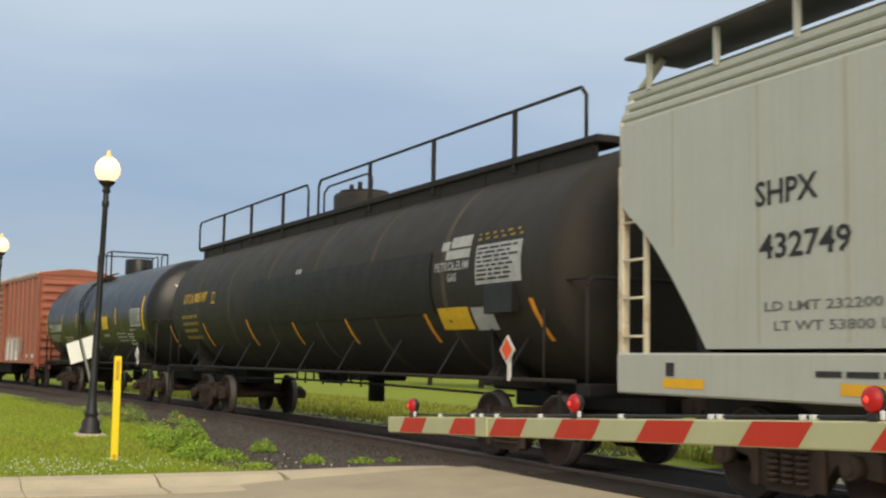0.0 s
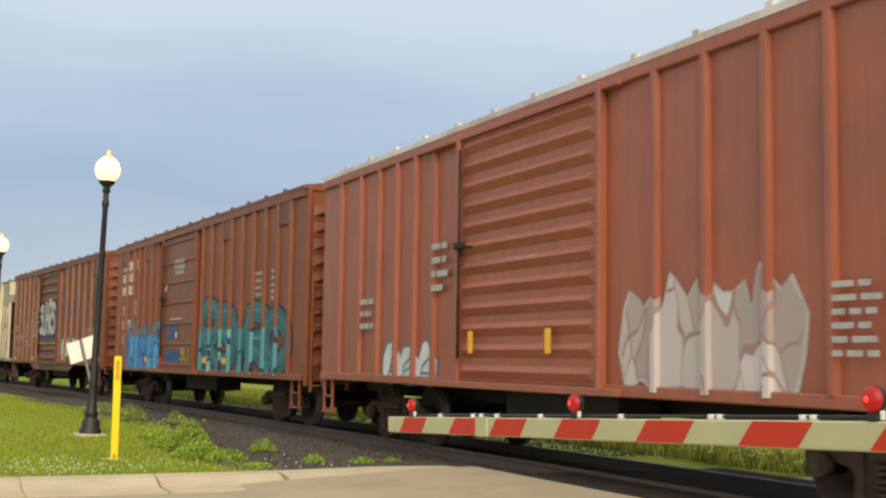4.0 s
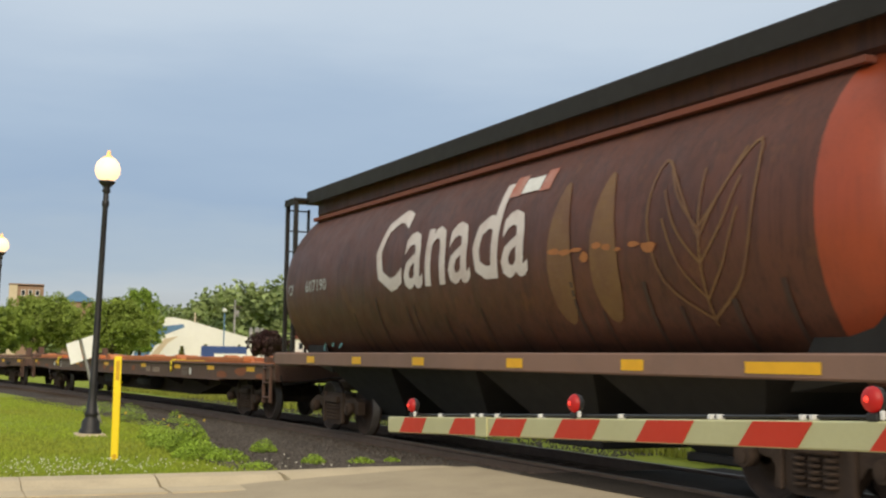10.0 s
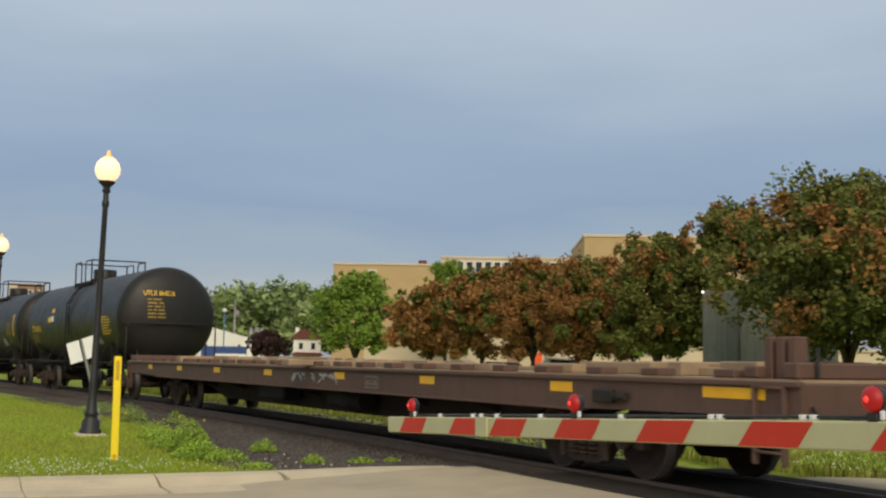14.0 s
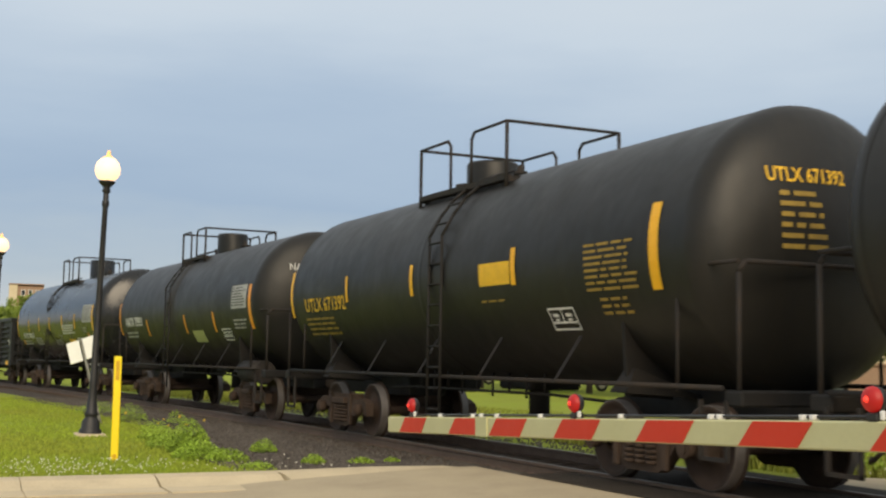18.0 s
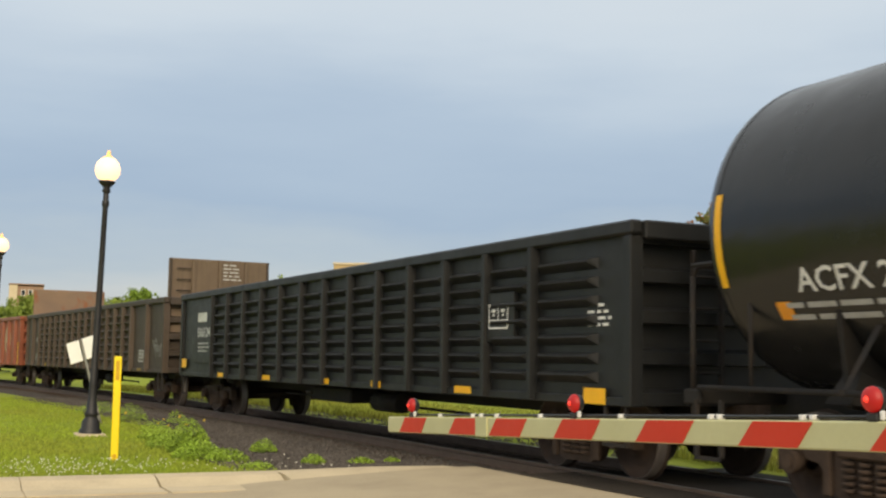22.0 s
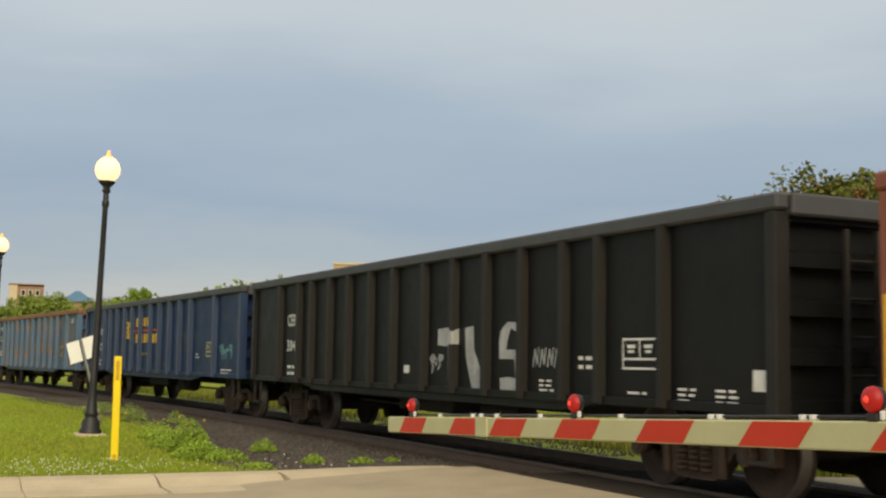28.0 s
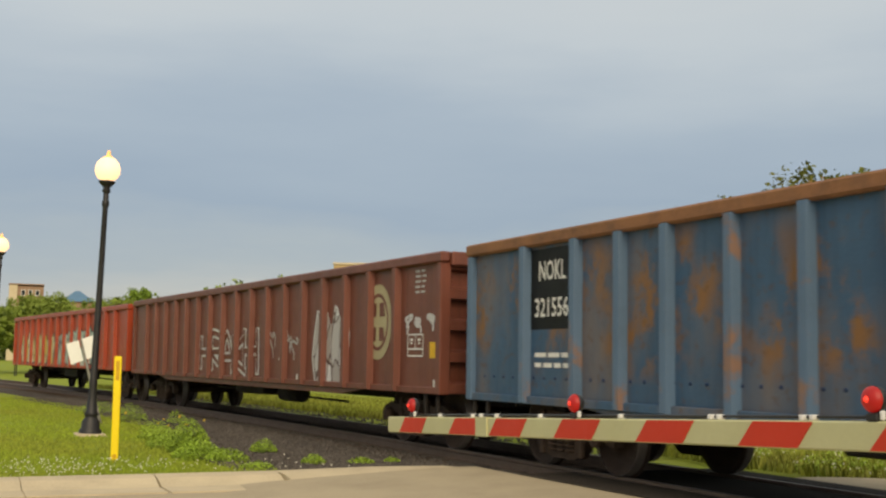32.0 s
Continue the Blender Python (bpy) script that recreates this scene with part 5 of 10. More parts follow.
def boxcar_brown():
    s0, s1 = 78.85, 94.2
    posts = [79.44, 80.38, 81.24, 82.18, 83.09, 83.93, 88.05, 89.05, 89.92, 90.84, 91.78, 92.72, 93.55]
    car, sc, half, hy = boxcar(s0, s1, 4.73, 1.0, RED_C, posts, (84.75, 87.85), "brown weathered boxcar with silver graffiti on its door", ROOF_R, 10, False, RED_B, post_mat=POST_C, fish=0.22)
    f = flat_side(0.006, hy)
    lettering(car, sc, "CP", 79.64, 80.04, 2.34, 2.56, MARKW, f)
    lettering(car, sc, "215", 79.66, 80.12, 1.92, 2.14, MARKW, f)
    lettering(car, sc, "366", 80.55, 81.05, 1.95, 2.16, MARKW, f)
    decal(car, sc, bars(79.65, 80.1, 1.4, 1.68, 3, 5, (0.1, 0.2)) + bars(80.5, 80.95, 1.4, 1.68, 3, 7, (0.1, 0.2)) + bars(84.05, 84.4, 3.1, 3.4, 3, 3, (0.1, 0.2)) + bars(91.98, 92.55, 1.4, 2.3, 9, 23, (0.05, 0.16), 0.04), GREYTEXT, f, "stencil_text", "small white stencils")
    wildstyle(car, sc, 84.95, 87.65, 1.9, 3.5, SPRAY_NAVY, SPRAY_PURPLE, 31, 4, "bulging silver sprayed letters edged in purple on the door", hy, 0.108)
    sprayed(car, sc, 85.0, 87.55, 1.98, 3.42, "SUHRS", SPRAY_W, SPRAY_NAVY, SPRAY_S, 31, "silver sprayed letter bodies", hy, 0.114, 0.25, 0.03)
    sprayed(car, sc, 81.1, 82.95, 1.55, 2.75, "ASUE", RED_C, SPRAY_W, RED_C, 12, "white outlined sprayed letters", hy, 0.007, 0.10, 0.045)
    sprayed(car, sc, 83.2, 84.6, 2.0, 3.0, "EO", RED_C, SPRAY_W, RED_C, 13, "white outlined sprayed letters", hy, 0.007, 0.10, 0.045)
    white_mix = spray_pattern("spray_white_mix", (0.52, 0.53, 0.50), (0.62, 0.62, 0.60), (0.20, 0.22, 0.22), 1.6, 0.03)
    wildstyle(car, sc, 88.35, 89.9, 1.3, 2.02, white_mix, SPRAY_TEAL, 17, 2, "white and blue sprayed forms", hy)
    wildstyle(car, sc, 89.98, 91.7, 1.3, 2.0, white_mix, SPRAY_TEAL, 19, 2, "white and blue sprayed forms", hy)
    tag(car, sc, 88.3, 88.85, 2.6, 3.5, SPRAY_BLUE, 14, 1, "thin blue sprayed scrawl", 0.045, hy)
    tag(car, sc, 89.15, 90.75, 2.45, 3.3, SPRAY_BLUE, 15, 4, "thin blue sprayed scrawl", 0.045, hy)
    decal(car, sc, [(79.5, 79.8, 1.12, 1.26), (82.9, 83.4, 1.14, 1.26), (84.2, 84.6, 1.14, 1.26), (88.45, 88.95, 1.17, 1.31), (90.2, 90.8, 1.17, 1.31), (93.5, 94.0, 1.15, 1.32)], REFLECT, flat_side(0.012, hy), "reflector", "yellow reflective strip")
    decal(car, sc, [(84.85, 86.2, 1.75, 1.84), (86.4, 87.75, 1.75, 1.84)], DIMYELLOW, flat_side(0.12, hy), "reflector", "faded yellow door strip")
    decal(car, sc, [(92.95, 93.0, 1.75, 2.25), (93.42, 93.47, 1.75, 2.25), (93.0, 93.42, 2.2, 2.25), (93.0, 93.42, 1.75, 1.8), (93.0, 93.42, 1.98, 2.02)], MARKW, flat_side(0.012, hy), "stencil_box", "white boxed stencil")
    for a_, c_ in ((79.49, 80.33), (83.14, 83.88), (89.1, 89.87), (92.77, 93.5)):
        part("top_plate", Shape().box(a_ - sc, c_ - sc, -hy - 0.035, -hy, 4.0, 4.5, 0.01), RED_C, car, "brown reinforcing plate")
    lid = Shape().box(89.97 - sc, 90.68 - sc, -hy - 0.12, -hy, 1.33, 1.85, 0.03)
    part("cover_plate", lid, RED_C, car, "bolted cover plate")
    pl = Shape().box(83.55 - sc, 84.5 - sc, -hy - 0.012, -hy, 0.8, 1.15, 0.004)
    part("repair_plate", pl, RED_A, car, "bright rust-red repaired plate")


# -- tank cars --
SILLBLACK = material("sill_black", (0.012, 0.0115, 0.011), 0.7, 0, (0.026, 0.02, 0.015), 0.6, 2, 40, 0.1, spec=0.25)


def tank_car(s0, s1, label, r=1.55, zc=2.60, band=None, head=0.55, paint=None, inset=2.2, rail_band=True, ladder_at=None, platform=None, bands=(), band_mat=None):
    """Cylinder between two head seams; heads bulge past them."""
    car, sc, half = railcar("tank_car", s0 - 0.75, s1 + 0.75, label, "tank car", inset)
    x0, x1 = s0 - sc, s1 - sc
    shell = Shape()
    shell.lathe([(r, x0), (r, x0 + (x1 - x0) * 0.25), (r, x0 + (x1 - x0) * 0.5), (r, x0 + (x1 - x0) * 0.75), (r, x1)], 56, "x", (0, 0, zc))
    part("shell", shell, paint or TANKPAINT, car)
    for sx, xe in ((-1, x0), (1, x1)):
        hd = Shape().lathe([(r + 0.004, xe - sx * 0.05), (r + 0.004, xe)] + [(r * math.cos(a), xe + sx * head * math.sin(a)) for a in [math.pi / 2 * i / 9 for i in range(1, 10)]], 56, "x", (0, 0, zc))
        part("head", hd, paint or TANKPAINT, car, "domed tank head")
    for b in bands:
        sm = Shape().lathe([(r + 0.001, b - sc - 0.065), (r + 0.006, b - sc - 0.04), (r + 0.006, b - sc + 0.04), (r + 0.001, b - sc + 0.065)], 56, "x", (0, 0, zc))
        part("weld_seam", sm, band_mat or paint or TANKPAINT, car)
    sill = Shape()
    for sx in (-1, 1):
        a, c = sorted((sx * (half - 0.02), sx * (half - 3.6)))
        sill.box(a, c, -0.36, 0.36, 0.72, 1.08, 0.02)
        a, c = sorted((sx * (half - 0.02), sx * (half - 0.30)))
        sill.box(a, c, -1.45, 1.45, 0.94, 1.10, 0.02)
        for sy in (-1, 1):
            xb = sx * (half - inset)
            sill.add([(xb - 0.2, sy * 0.3, 0.95), (xb + 0.2, sy * 0.3, 0.95), (xb + 0.10, sy * 1.22, 1.30), (xb - 0.10, sy * 1.22, 1.30), (xb + 0.16, sy * 1.40, 1.02), (xb - 0.16, sy * 1.40, 1.02)],
                     [(0, 1, 2, 3), (2, 4, 5, 3), (0, 3, 5), (1, 4, 2), (0, 5, 4, 1)])
    parts("stub_sill", sill, SILLBLACK, car, "dark stub sill and bolster")
    for sx in (-1, 1):
        xb = sx * (half - inset)
        for sy in (-1, 1):
            y_in = sy * r * 0.42
            web = Shape()
            outline = [(y_in, 0.94), (sy * 1.26, 0.98), (sy * 1.28, 1.12), (sy * r * 0.86, zc - r * 0.50), (sy * r * 0.72, zc - r * 0.70), (sy * r * 0.45, zc - r * 0.90)]
            web.sheet(outline, xb - 0.03, xb + 0.03)
            part("saddle_web", web, SILLBLACK, car, "dark saddle plate under the shell")
    # long pipe along the bottom, with straps to the shell
    rl = Shape()
    for sy in (-1, 1):
        rl.tube((-half + 0.3, sy * 1.46, 1.12), (half - 0.3, sy * 1.46, 1.12), 0.028, 8)
        x = x0 + 1.6
        while x < x1 - 1.2:
            rl.box(x - 0.03, x + 0.03, min(sy * 1.43, sy * 1.49), max(sy * 1.43, sy * 1.49), 1.10, 1.15)
            rl.add([(x - 0.03, sy * 1.47, 1.12), (x + 0.03, sy * 1.47, 1.12), (x + 0.28, sy * (r * 0.80), zc - r * 0.60), (x + 0.20, sy * (r * 0.80), zc - r * 0.60)], [(0, 1, 2, 3)])
            x += 2.0
    part("handrail", rl, STEEL, car, "long side handrail with straps")
    hang = Shape()
    hang.path([(-half + 3.2, -0.62, 0.86), (-2.4, -0.62, zc - r - 0.14), (2.0, -0.62, zc - r - 0.14), (half - 3.2, -0.62, 0.86)], 0.022)
    for i in range(9):
        x = -2.2 + 0.5 * i
        hang.tube((x, -0.62, zc - r + 0.16), (x, -0.62, zc - r - 0.16 - 0.05 * (i % 2)), 0.02, 6)
    hang.tube((0.6, 0, 0.55), (0.6, 0, zc - r + 0.1), 0.16, 12).tube((-3.6, 0.55, 0.98), (-2.6, 0.55, 0.98), 0.17, 12)
    part("outlet_saddle", Shape().box(0.1, 1.1, -0.42, 0.42, zc - r - 0.10, zc - r + 0.14, 0.04), SILLBLACK, car, "bottom outlet saddle")
    part("bottom_fitting", hang, SILLBLACK, car, "bottom outlet, brake rod and hangers")
    for sx in (-1, 1):
        er = Shape()
        xe = sx * (half - 0.12)
        for sy in (-1, 1):
            er.path([(xe, sy * 1.40, 1.05), (xe, sy * 1.40, 2.25), (xe, sy * 1.32, 2.36)], 0.026, 8)
            er.path([(xe - sx * 0.95, sy * 1.42, 1.05), (xe - sx * 0.95, sy * 1.42, 2.25), (xe - sx * 0.9, sy * 1.42, 2.36), (xe, sy * 1.40, 2.36)], 0.022, 8)
        er.tube((xe, -1.32, 2.36), (xe, 1.32, 2.36), 0.026, 8)
        part("end_railing", er, STEEL, car, "bent pipe end railing")
        st = Shape()
        x = sx * (half - 0.45)
        st.box(x - 0.22, x + 0.22, -1.47, -1.43, 0.40, 0.44).box(x - 0.22, x - 0.18, -1.47, -1.43, 0.4, 1.0).box(x + 0.18, x + 0.22, -1.47, -1.43, 0.4, 1.0)
        part("step", st, STEEL, car, "hanging sill step")

    def surf(x, z, off=0.007):
        a = math.asin(max(-0.99, min(0.99, (z - zc) / r)))
        return (x, -(r + off) * math.cos(a), zc + (r + off) * math.sin(a))

    if platform:
        p0, p1, dome, rz, dz, dr_ = platform[0] - sc, platform[1] - sc, platform[2] - sc, platform[3], platform[4], platform[5]
        top, py = zc + r, 0.95
        fz = zc + math.sqrt(r * r - py * py) + 0.12
        pf = Shape()
        for sy in (-1, 1):
            for q in range(4):
                y0, y1 = sorted((sy * (py - 0.13 * q), sy * (py - 0.13 * q - 0.10)))
                pf.box(p0, p1, y0, y1, fz + 0.0, fz + 0.04)
            pf.box(p0, p1, min(sy * py, sy * (py + 0.03)), max(sy * py, sy * (py + 0.03)), fz - 0.03, fz + 0.05)
        for x in (p0 + 0.03, p1 - 0.03, (p0 + p1) / 2):
            pf.box(x - 0.03, x + 0.03, -py, -0.45, fz - 0.05, fz).box(x - 0.03, x + 0.03, 0.45, py, fz - 0.05, fz)
        part("platform", pf, STEEL, car, "grated loading platform")
        ln = (p1 - p0) * 0.38
        for x, sx in ((p0, 1), (p1, -1)):
            rail_ = Shape()
            for sy in (-1, 1):
                rail_.tube((x, sy * py, fz - 0.25), (x, sy * py, rz), 0.028, 8)
                rail_.path([(x, sy * py, rz), (x + sx * (ln - 0.1), sy * py, rz), (x + sx * ln, sy * py, rz - 0.1), (x + sx * ln, sy * py, fz)], 0.024, 8)
            rail_.tube((x, -py, rz), (x, py, rz), 0.024, 8)
            part("platform_railing", rail_, STEEL, car, "dark pipe railing round the platform")
        dm = Shape().lathe([(dr_, top - 0.15), (dr_, dz - 0.04), (dr_ - 0.02, dz), (0.0, dz + 0.015)], 24, "z", (dome, 0, 0))
        part("manway_dome", dm, paint or TANKPAINT, car, "round valve housing")
        dv = Shape().tube((dome + 0.75, 0.1, top - 0.05), (dome + 0.75, 0.1, top + 0.26), 0.06, 10).tube((dome + 0.75, 0.1, top + 0.1), (dome + 0.75, 0.1, top + 0.16), 0.11, 10)
        part("safety_valve", dv, STEEL, car, "small safety valve")
        fh = Shape().tube((dome - 0.85, 0, top - 0.05), (dome - 0.85, 0, top + 0.14), 0.22, 16)
        part("fill_hole", fh, STEEL, car)
    if ladder_at:
        ld = Shape()
        for q in (-0.21, 0.21):
            pts = [(ladder_at - sc + q, -1.57, 0.55), (ladder_at - sc + q, -1.57, zc + 0.55)]
            for i in range(5):
                a = radians(32 + 11 * i)
                pts.append((ladder_at - sc + q, -(r + 0.09) * math.cos(a), zc + (r + 0.09) * math.sin(a)))
            ld.path(pts, 0.024, 6)
        for i in range(11):
            z = 0.65 + 0.3 * i
            a = math.asin(max(-1, min(1, (z - zc) / (r + 0.09))))
            y = -1.57 if z < zc + 0.5 else -(r + 0.09) * math.cos(a)
            ld.tube((ladder_at - sc - 0.21, y, z), (ladder_at - sc + 0.21, y, z), 0.017, 6)
        part("ladder", ld, SILLBLACK, car, "curved side ladder")
    return car, sc, half, surf


TANKPAINT = material("tank_black", (0.0115, 0.0115, 0.0105), 0.46, 0, (0.024, 0.0205, 0.0155), 0.55, 0.7, 45, 0.03, streak=0.35, spec=0.32)
TANKSATIN = material("tank_satin", (0.0095, 0.0105, 0.0105), 0.36, 0, (0.021, 0.0185, 0.0145), 0.5, 0.7, 45, 0.02, streak=0.3, spec=0.38)
TANKSHINE = material("tank_gloss", (0.010, 0.011, 0.012), 0.24, 0, (0.022, 0.02, 0.018), 0.4, 0.7, 45, 0.008, streak=0.25, spec=0.45)
TANKDUST = material("tank_dusty", (0.033, 0.030, 0.0255), 0.62, 0, (0.042, 0.034, 0.024), 0.6, 0.7, 45, 0.04, streak=0.4, spec=0.2)


def strips(car, sc, surf, items, mat):
    decal(car, sc, items, mat, surf, "reflector", "upright reflective strip", 6)


def tank_long():
    car, sc, half, surf = tank_car(147.5, 166.35, "long dusty black tank car with a full-length roof walkway", paint=TANKDUST, bands=(149.9, 152.6, 155.3, 158.0, 160.7, 163.4), inset=2.6, band_mat=material("seam_dust", (0.082, 0.064, 0.034), 0.8, 0, (0.032, 0.027, 0.019), 0.9, 1.2, 40, 0.05, streak=0.3))
    top = 4.16
    wk = Shape()
    wk.box(147.0 - sc, 166.2 - sc, -0.75, -0.25, top + 0.03, top + 0.13, 0.01)
    wk.box(147.3 - sc, 166.1 - sc, -0.70, -0.66, top - 0.2, top + 0.028)
    x = 147.6 - sc
    while x < 166 - sc:
        wk.box(x - 0.025, x + 0.025, -0.72, -0.1, top - 0.2, top + 0.09)
        x += 1.55
    parts("walkway", wk, STEEL, car, "full-length roof walkway")
    rl = Shape()
    hz = 4.98
    for y in (-0.72,):
        for a, c in ((146.9, 155.4), (156.0, 165.9)):
            k = 4
            rl.path([(a - sc, y, top + 0.1), (a - sc, y, hz - 0.12), (a - sc + 0.12, y, hz), (c - sc - 0.12, y, hz), (c - sc, y, hz - 0.12), (c - sc, y, top + 0.1)], 0.026, 8)
            for i in range(1, k):
                x = a + (c - a) * i / (k - 0.3) - sc
                rl.box(x - 0.03, x + 0.03, y - 0.03, y + 0.03, top - 0.1, hz, 0.005)
    part("walkway_railing", rl, STEEL, car, "dark pipe railing along the roof walkway")
    dm = Shape().lathe([(0.62, top - 0.2), (0.62, top + 0.44), (0.58, top + 0.5), (0.0, top + 0.52)], 24, "z", (156.7 - sc, 0, 0))
    part("manway_dome", dm, TANKDUST, car, "round valve housing")
    # jacket panel, slightly proud
    jp = Shape()
    patch(jp, lambda x, z: surf(x, z, 0.02), 154.0 - sc, 163.0 - sc, 2.05, 2.95, 2, 8)
    part("side_panel", jp, material("tank_panel", (0.021, 0.020, 0.018), 0.6, 0, (0.032, 0.028, 0.021), 0.5, 0.9, 45, 0.03, streak=0.3, spec=0.2), car, "flat dark jacket panel")
    decal(car, sc, [(156.95, 157.05, 2.9, 3.05), (157.1, 157.25, 2.9, 3.05)], GREYTEXT, surf, "small_mark", "small worn white mark")
    lettering(car, sc, "UTLX 805197", 148.68, 150.75, 2.67, 2.91, MARKY, surf)
    decal(car, sc, bars(148.48, 149.98, 1.76, 2.43, 4, 21, (0.2, 0.5)), DIMYELLOW, surf, "stencil_text", "small dim yellow stencils")
    decal(car, sc, [(151.21, 151.24, 2.61, 2.87), (151.43, 151.46, 2.61, 2.87), (151.22, 151.41, 2.84, 2.87), (151.24, 151.43, 2.61, 2.64)], MARKY, surf, "stencil_box", "yellow boxed stencil")
    for x in (147.5, 150.75, 154.2, 157.05, 159.8, 163.0, 166.2):
        sh = Shape()
        vs_ = [surf(x - sc - 0.45 + 0.22 * (2.16 - z) + d, z) for z in (1.62, 1.80, 1.98, 2.16) for d in (0.0, 0.11)]
        sh.add(vs_, [(0, 1, 3, 2), (2, 3, 5, 4), (4, 5, 7, 6)])
        part("reflector", sh, REFLECTO, car, "slanting orange reflective strip")
    decal(car, sc, [(164.41, 165.66, 2.39, 2.93)], GREYTEXT, surf, "notice_panel", "grid of small white stencilled data", 4)
    decal(car, sc, bars(164.46, 165.61, 2.43, 2.91, 8, 5, (0.1, 0.3)), TANKPAINT, lambda x, z: surf(x, z, 0.011), "stencil_text", "small dark writing")
    for a, c, z0, z1 in ((163.3, 163.55, 2.93, 3.06), (163.6, 164.22, 2.95, 3.11), (163.48, 164.22, 2.79, 2.92)):
        decal(car, sc, [(a, c, z0, z1)], GREYTEXT, surf, "notice_panel", "worn white stencilled patch", 2)
    lettering(car, sc, "PETROLEUM", 163.15, 164.2, 2.63, 2.76, GREYTEXT, surf)
    lettering(car, sc, "GAS", 163.55, 163.85, 2.47, 2.59, GREYTEXT, surf)
    decal(car, sc, bars(164.4, 165.75, 2.98, 3.12, 2, 16, (0.06, 0.16), 0.12), DIMYELLOW, surf, "stencil_text", "amber smudges of old stencils")
    part("placard_board", Shape().box(164.75 - sc, 165.5 - sc, -1.60, -1.46, 1.98, 2.36, 0.01), TANKPAINT, car, "black placard board")
    decal(car, sc, [(163.10, 164.05, 1.80, 2.11)], MARKY, surf, "notice_panel", "yellow data plate", 2)
    decal(car, sc, [(164.13, 164.73, 1.78, 2.09)], GREYTEXT, surf, "notice_panel", "white boxed stencil", 2)
    placard(car, sc, 165.28, 1.5, ORANGE)
    dr = Shape().path([(155.75 - sc, -0.5, top), (155.75 - sc, -0.5, top + 0.62), (156.0 - sc, -0.5, top + 0.72), (158.0 - sc, -0.5, top + 0.72), (158.25 - sc, -0.5, top + 0.62), (158.25 - sc, -0.5, top)], 0.022, 8)
    part("dome_rail", dr, STEEL, car, "low bent rail round the valve housing")
    lid = Shape().lathe([(0.5, top + 0.50), (0.5, top + 0.56), (0.0, top + 0.60)], 20, "z", (156.7 - sc, 0, 0))
    for q in (-0.2, 0.25):
        lid.tube((156.7 + q - sc, -0.2, top + 0.55), (156.7 + q - sc, -0.2, top + 0.72), 0.05, 8)
    parts("dome_lid", lid, STEEL, car, "dark valve lid and caps")


def placard(car, sc, s, z, mat=None):
    sh = Shape()
    y = -1.53
    sh.add([(s - sc, y, z - 0.19), (s - sc + 0.19, y, z), (s - sc, y, z + 0.19), (s - sc - 0.19, y, z), (s - sc, y + 0.02, z - 0.19), (s - sc + 0.19, y + 0.02, z), (s - sc, y + 0.02, z + 0.19), (s - sc - 0.19, y + 0.02, z)],
           [(0, 1, 2, 3), (7, 6, 5, 4), (0, 4, 5, 1), (1, 5, 6, 2), (2, 6, 7, 3), (3, 7, 4, 0)])
    sh.box(s - sc - 0.02, s - sc + 0.02, y + 0.02, y + 0.06, 1.1, z + 0.1)
    p = part("placard", sh, MARKW, car, "white diamond hazard placard")
    if mat:
        d = Shape().add([(s - sc, y - 0.004, z - 0.15), (s - sc + 0.15, y - 0.004, z), (s - sc, y - 0.004, z + 0.15), (s - sc - 0.15, y - 0.004, z)], [(0, 1, 2, 3)])
        part("placard_face", d, mat, p, "red placard face")


def tank_white_marks():
    car, sc, half, surf = tank_car(130.75, 144.85, "black tank car with white markings and a short railed platform", platform=(136.2, 138.1, 138.05, 4.83, 4.60, 0.46), ladder_at=136.7, bands=(137.2,), paint=TANKSATIN)
    lettering(car, sc, "TILX 263085", 131.23, 133.33, 2.21, 2.46, MARKW, surf)
    strips(car, sc, surf, [(130.62, 130.72, 2.11, 3.03), (133.43, 133.52, 2.33, 2.81), (135.77, 135.86, 2.31, 2.81), (138.55, 138.66, 2.33, 2.83), (141.30, 141.42, 2.31, 2.80), (144.40, 144.56, 2.11, 3.05)], REFLECT)
    decal(car, sc, [(139.60, 140.35, 2.18, 2.58)], MARKY, surf, "notice_panel", "yellow data plate", 3)
    decal(car, sc, [(143.08, 144.21, 2.21, 2.73)], GREYTEXT, surf, "notice_panel", "grid of small white stencilled data", 4)
    decal(car, sc, bars(143.13, 144.16, 2.25, 2.69, 8, 3, (0.1, 0.3)), TANKPAINT, lambda x, z: surf(x, z, 0.011), "stencil_text", "small dark writing")
    for i, (a, c, z0, z1) in enumerate(((131.17, 132.97, 1.84, 2.11), (133.66, 134.96, 1.72, 2.03), (135.90, 136.80, 1.68, 1.83), (137.58, 138.68, 1.59, 2.03), (139.59, 140.39, 1.92, 2.07), (141.22, 142.52, 1.77, 2.08), (142.90, 143.60, 2.07, 2.17))):
        decal(car, sc, bars(a, c, z0, z1, max(1, int((z1 - z0) / 0.08)), 30 + i), GREYTEXT, surf, "stencil_text", "small white stencils")
    frame_box(car, sc, surf, 142.53, 143.18, 1.70, 2.01)
    placard(car, sc, 143.97, 1.42)
    head_writing(car, 144.85 - sc, 1.55, 2.60, "TILX 263085", MARKW)


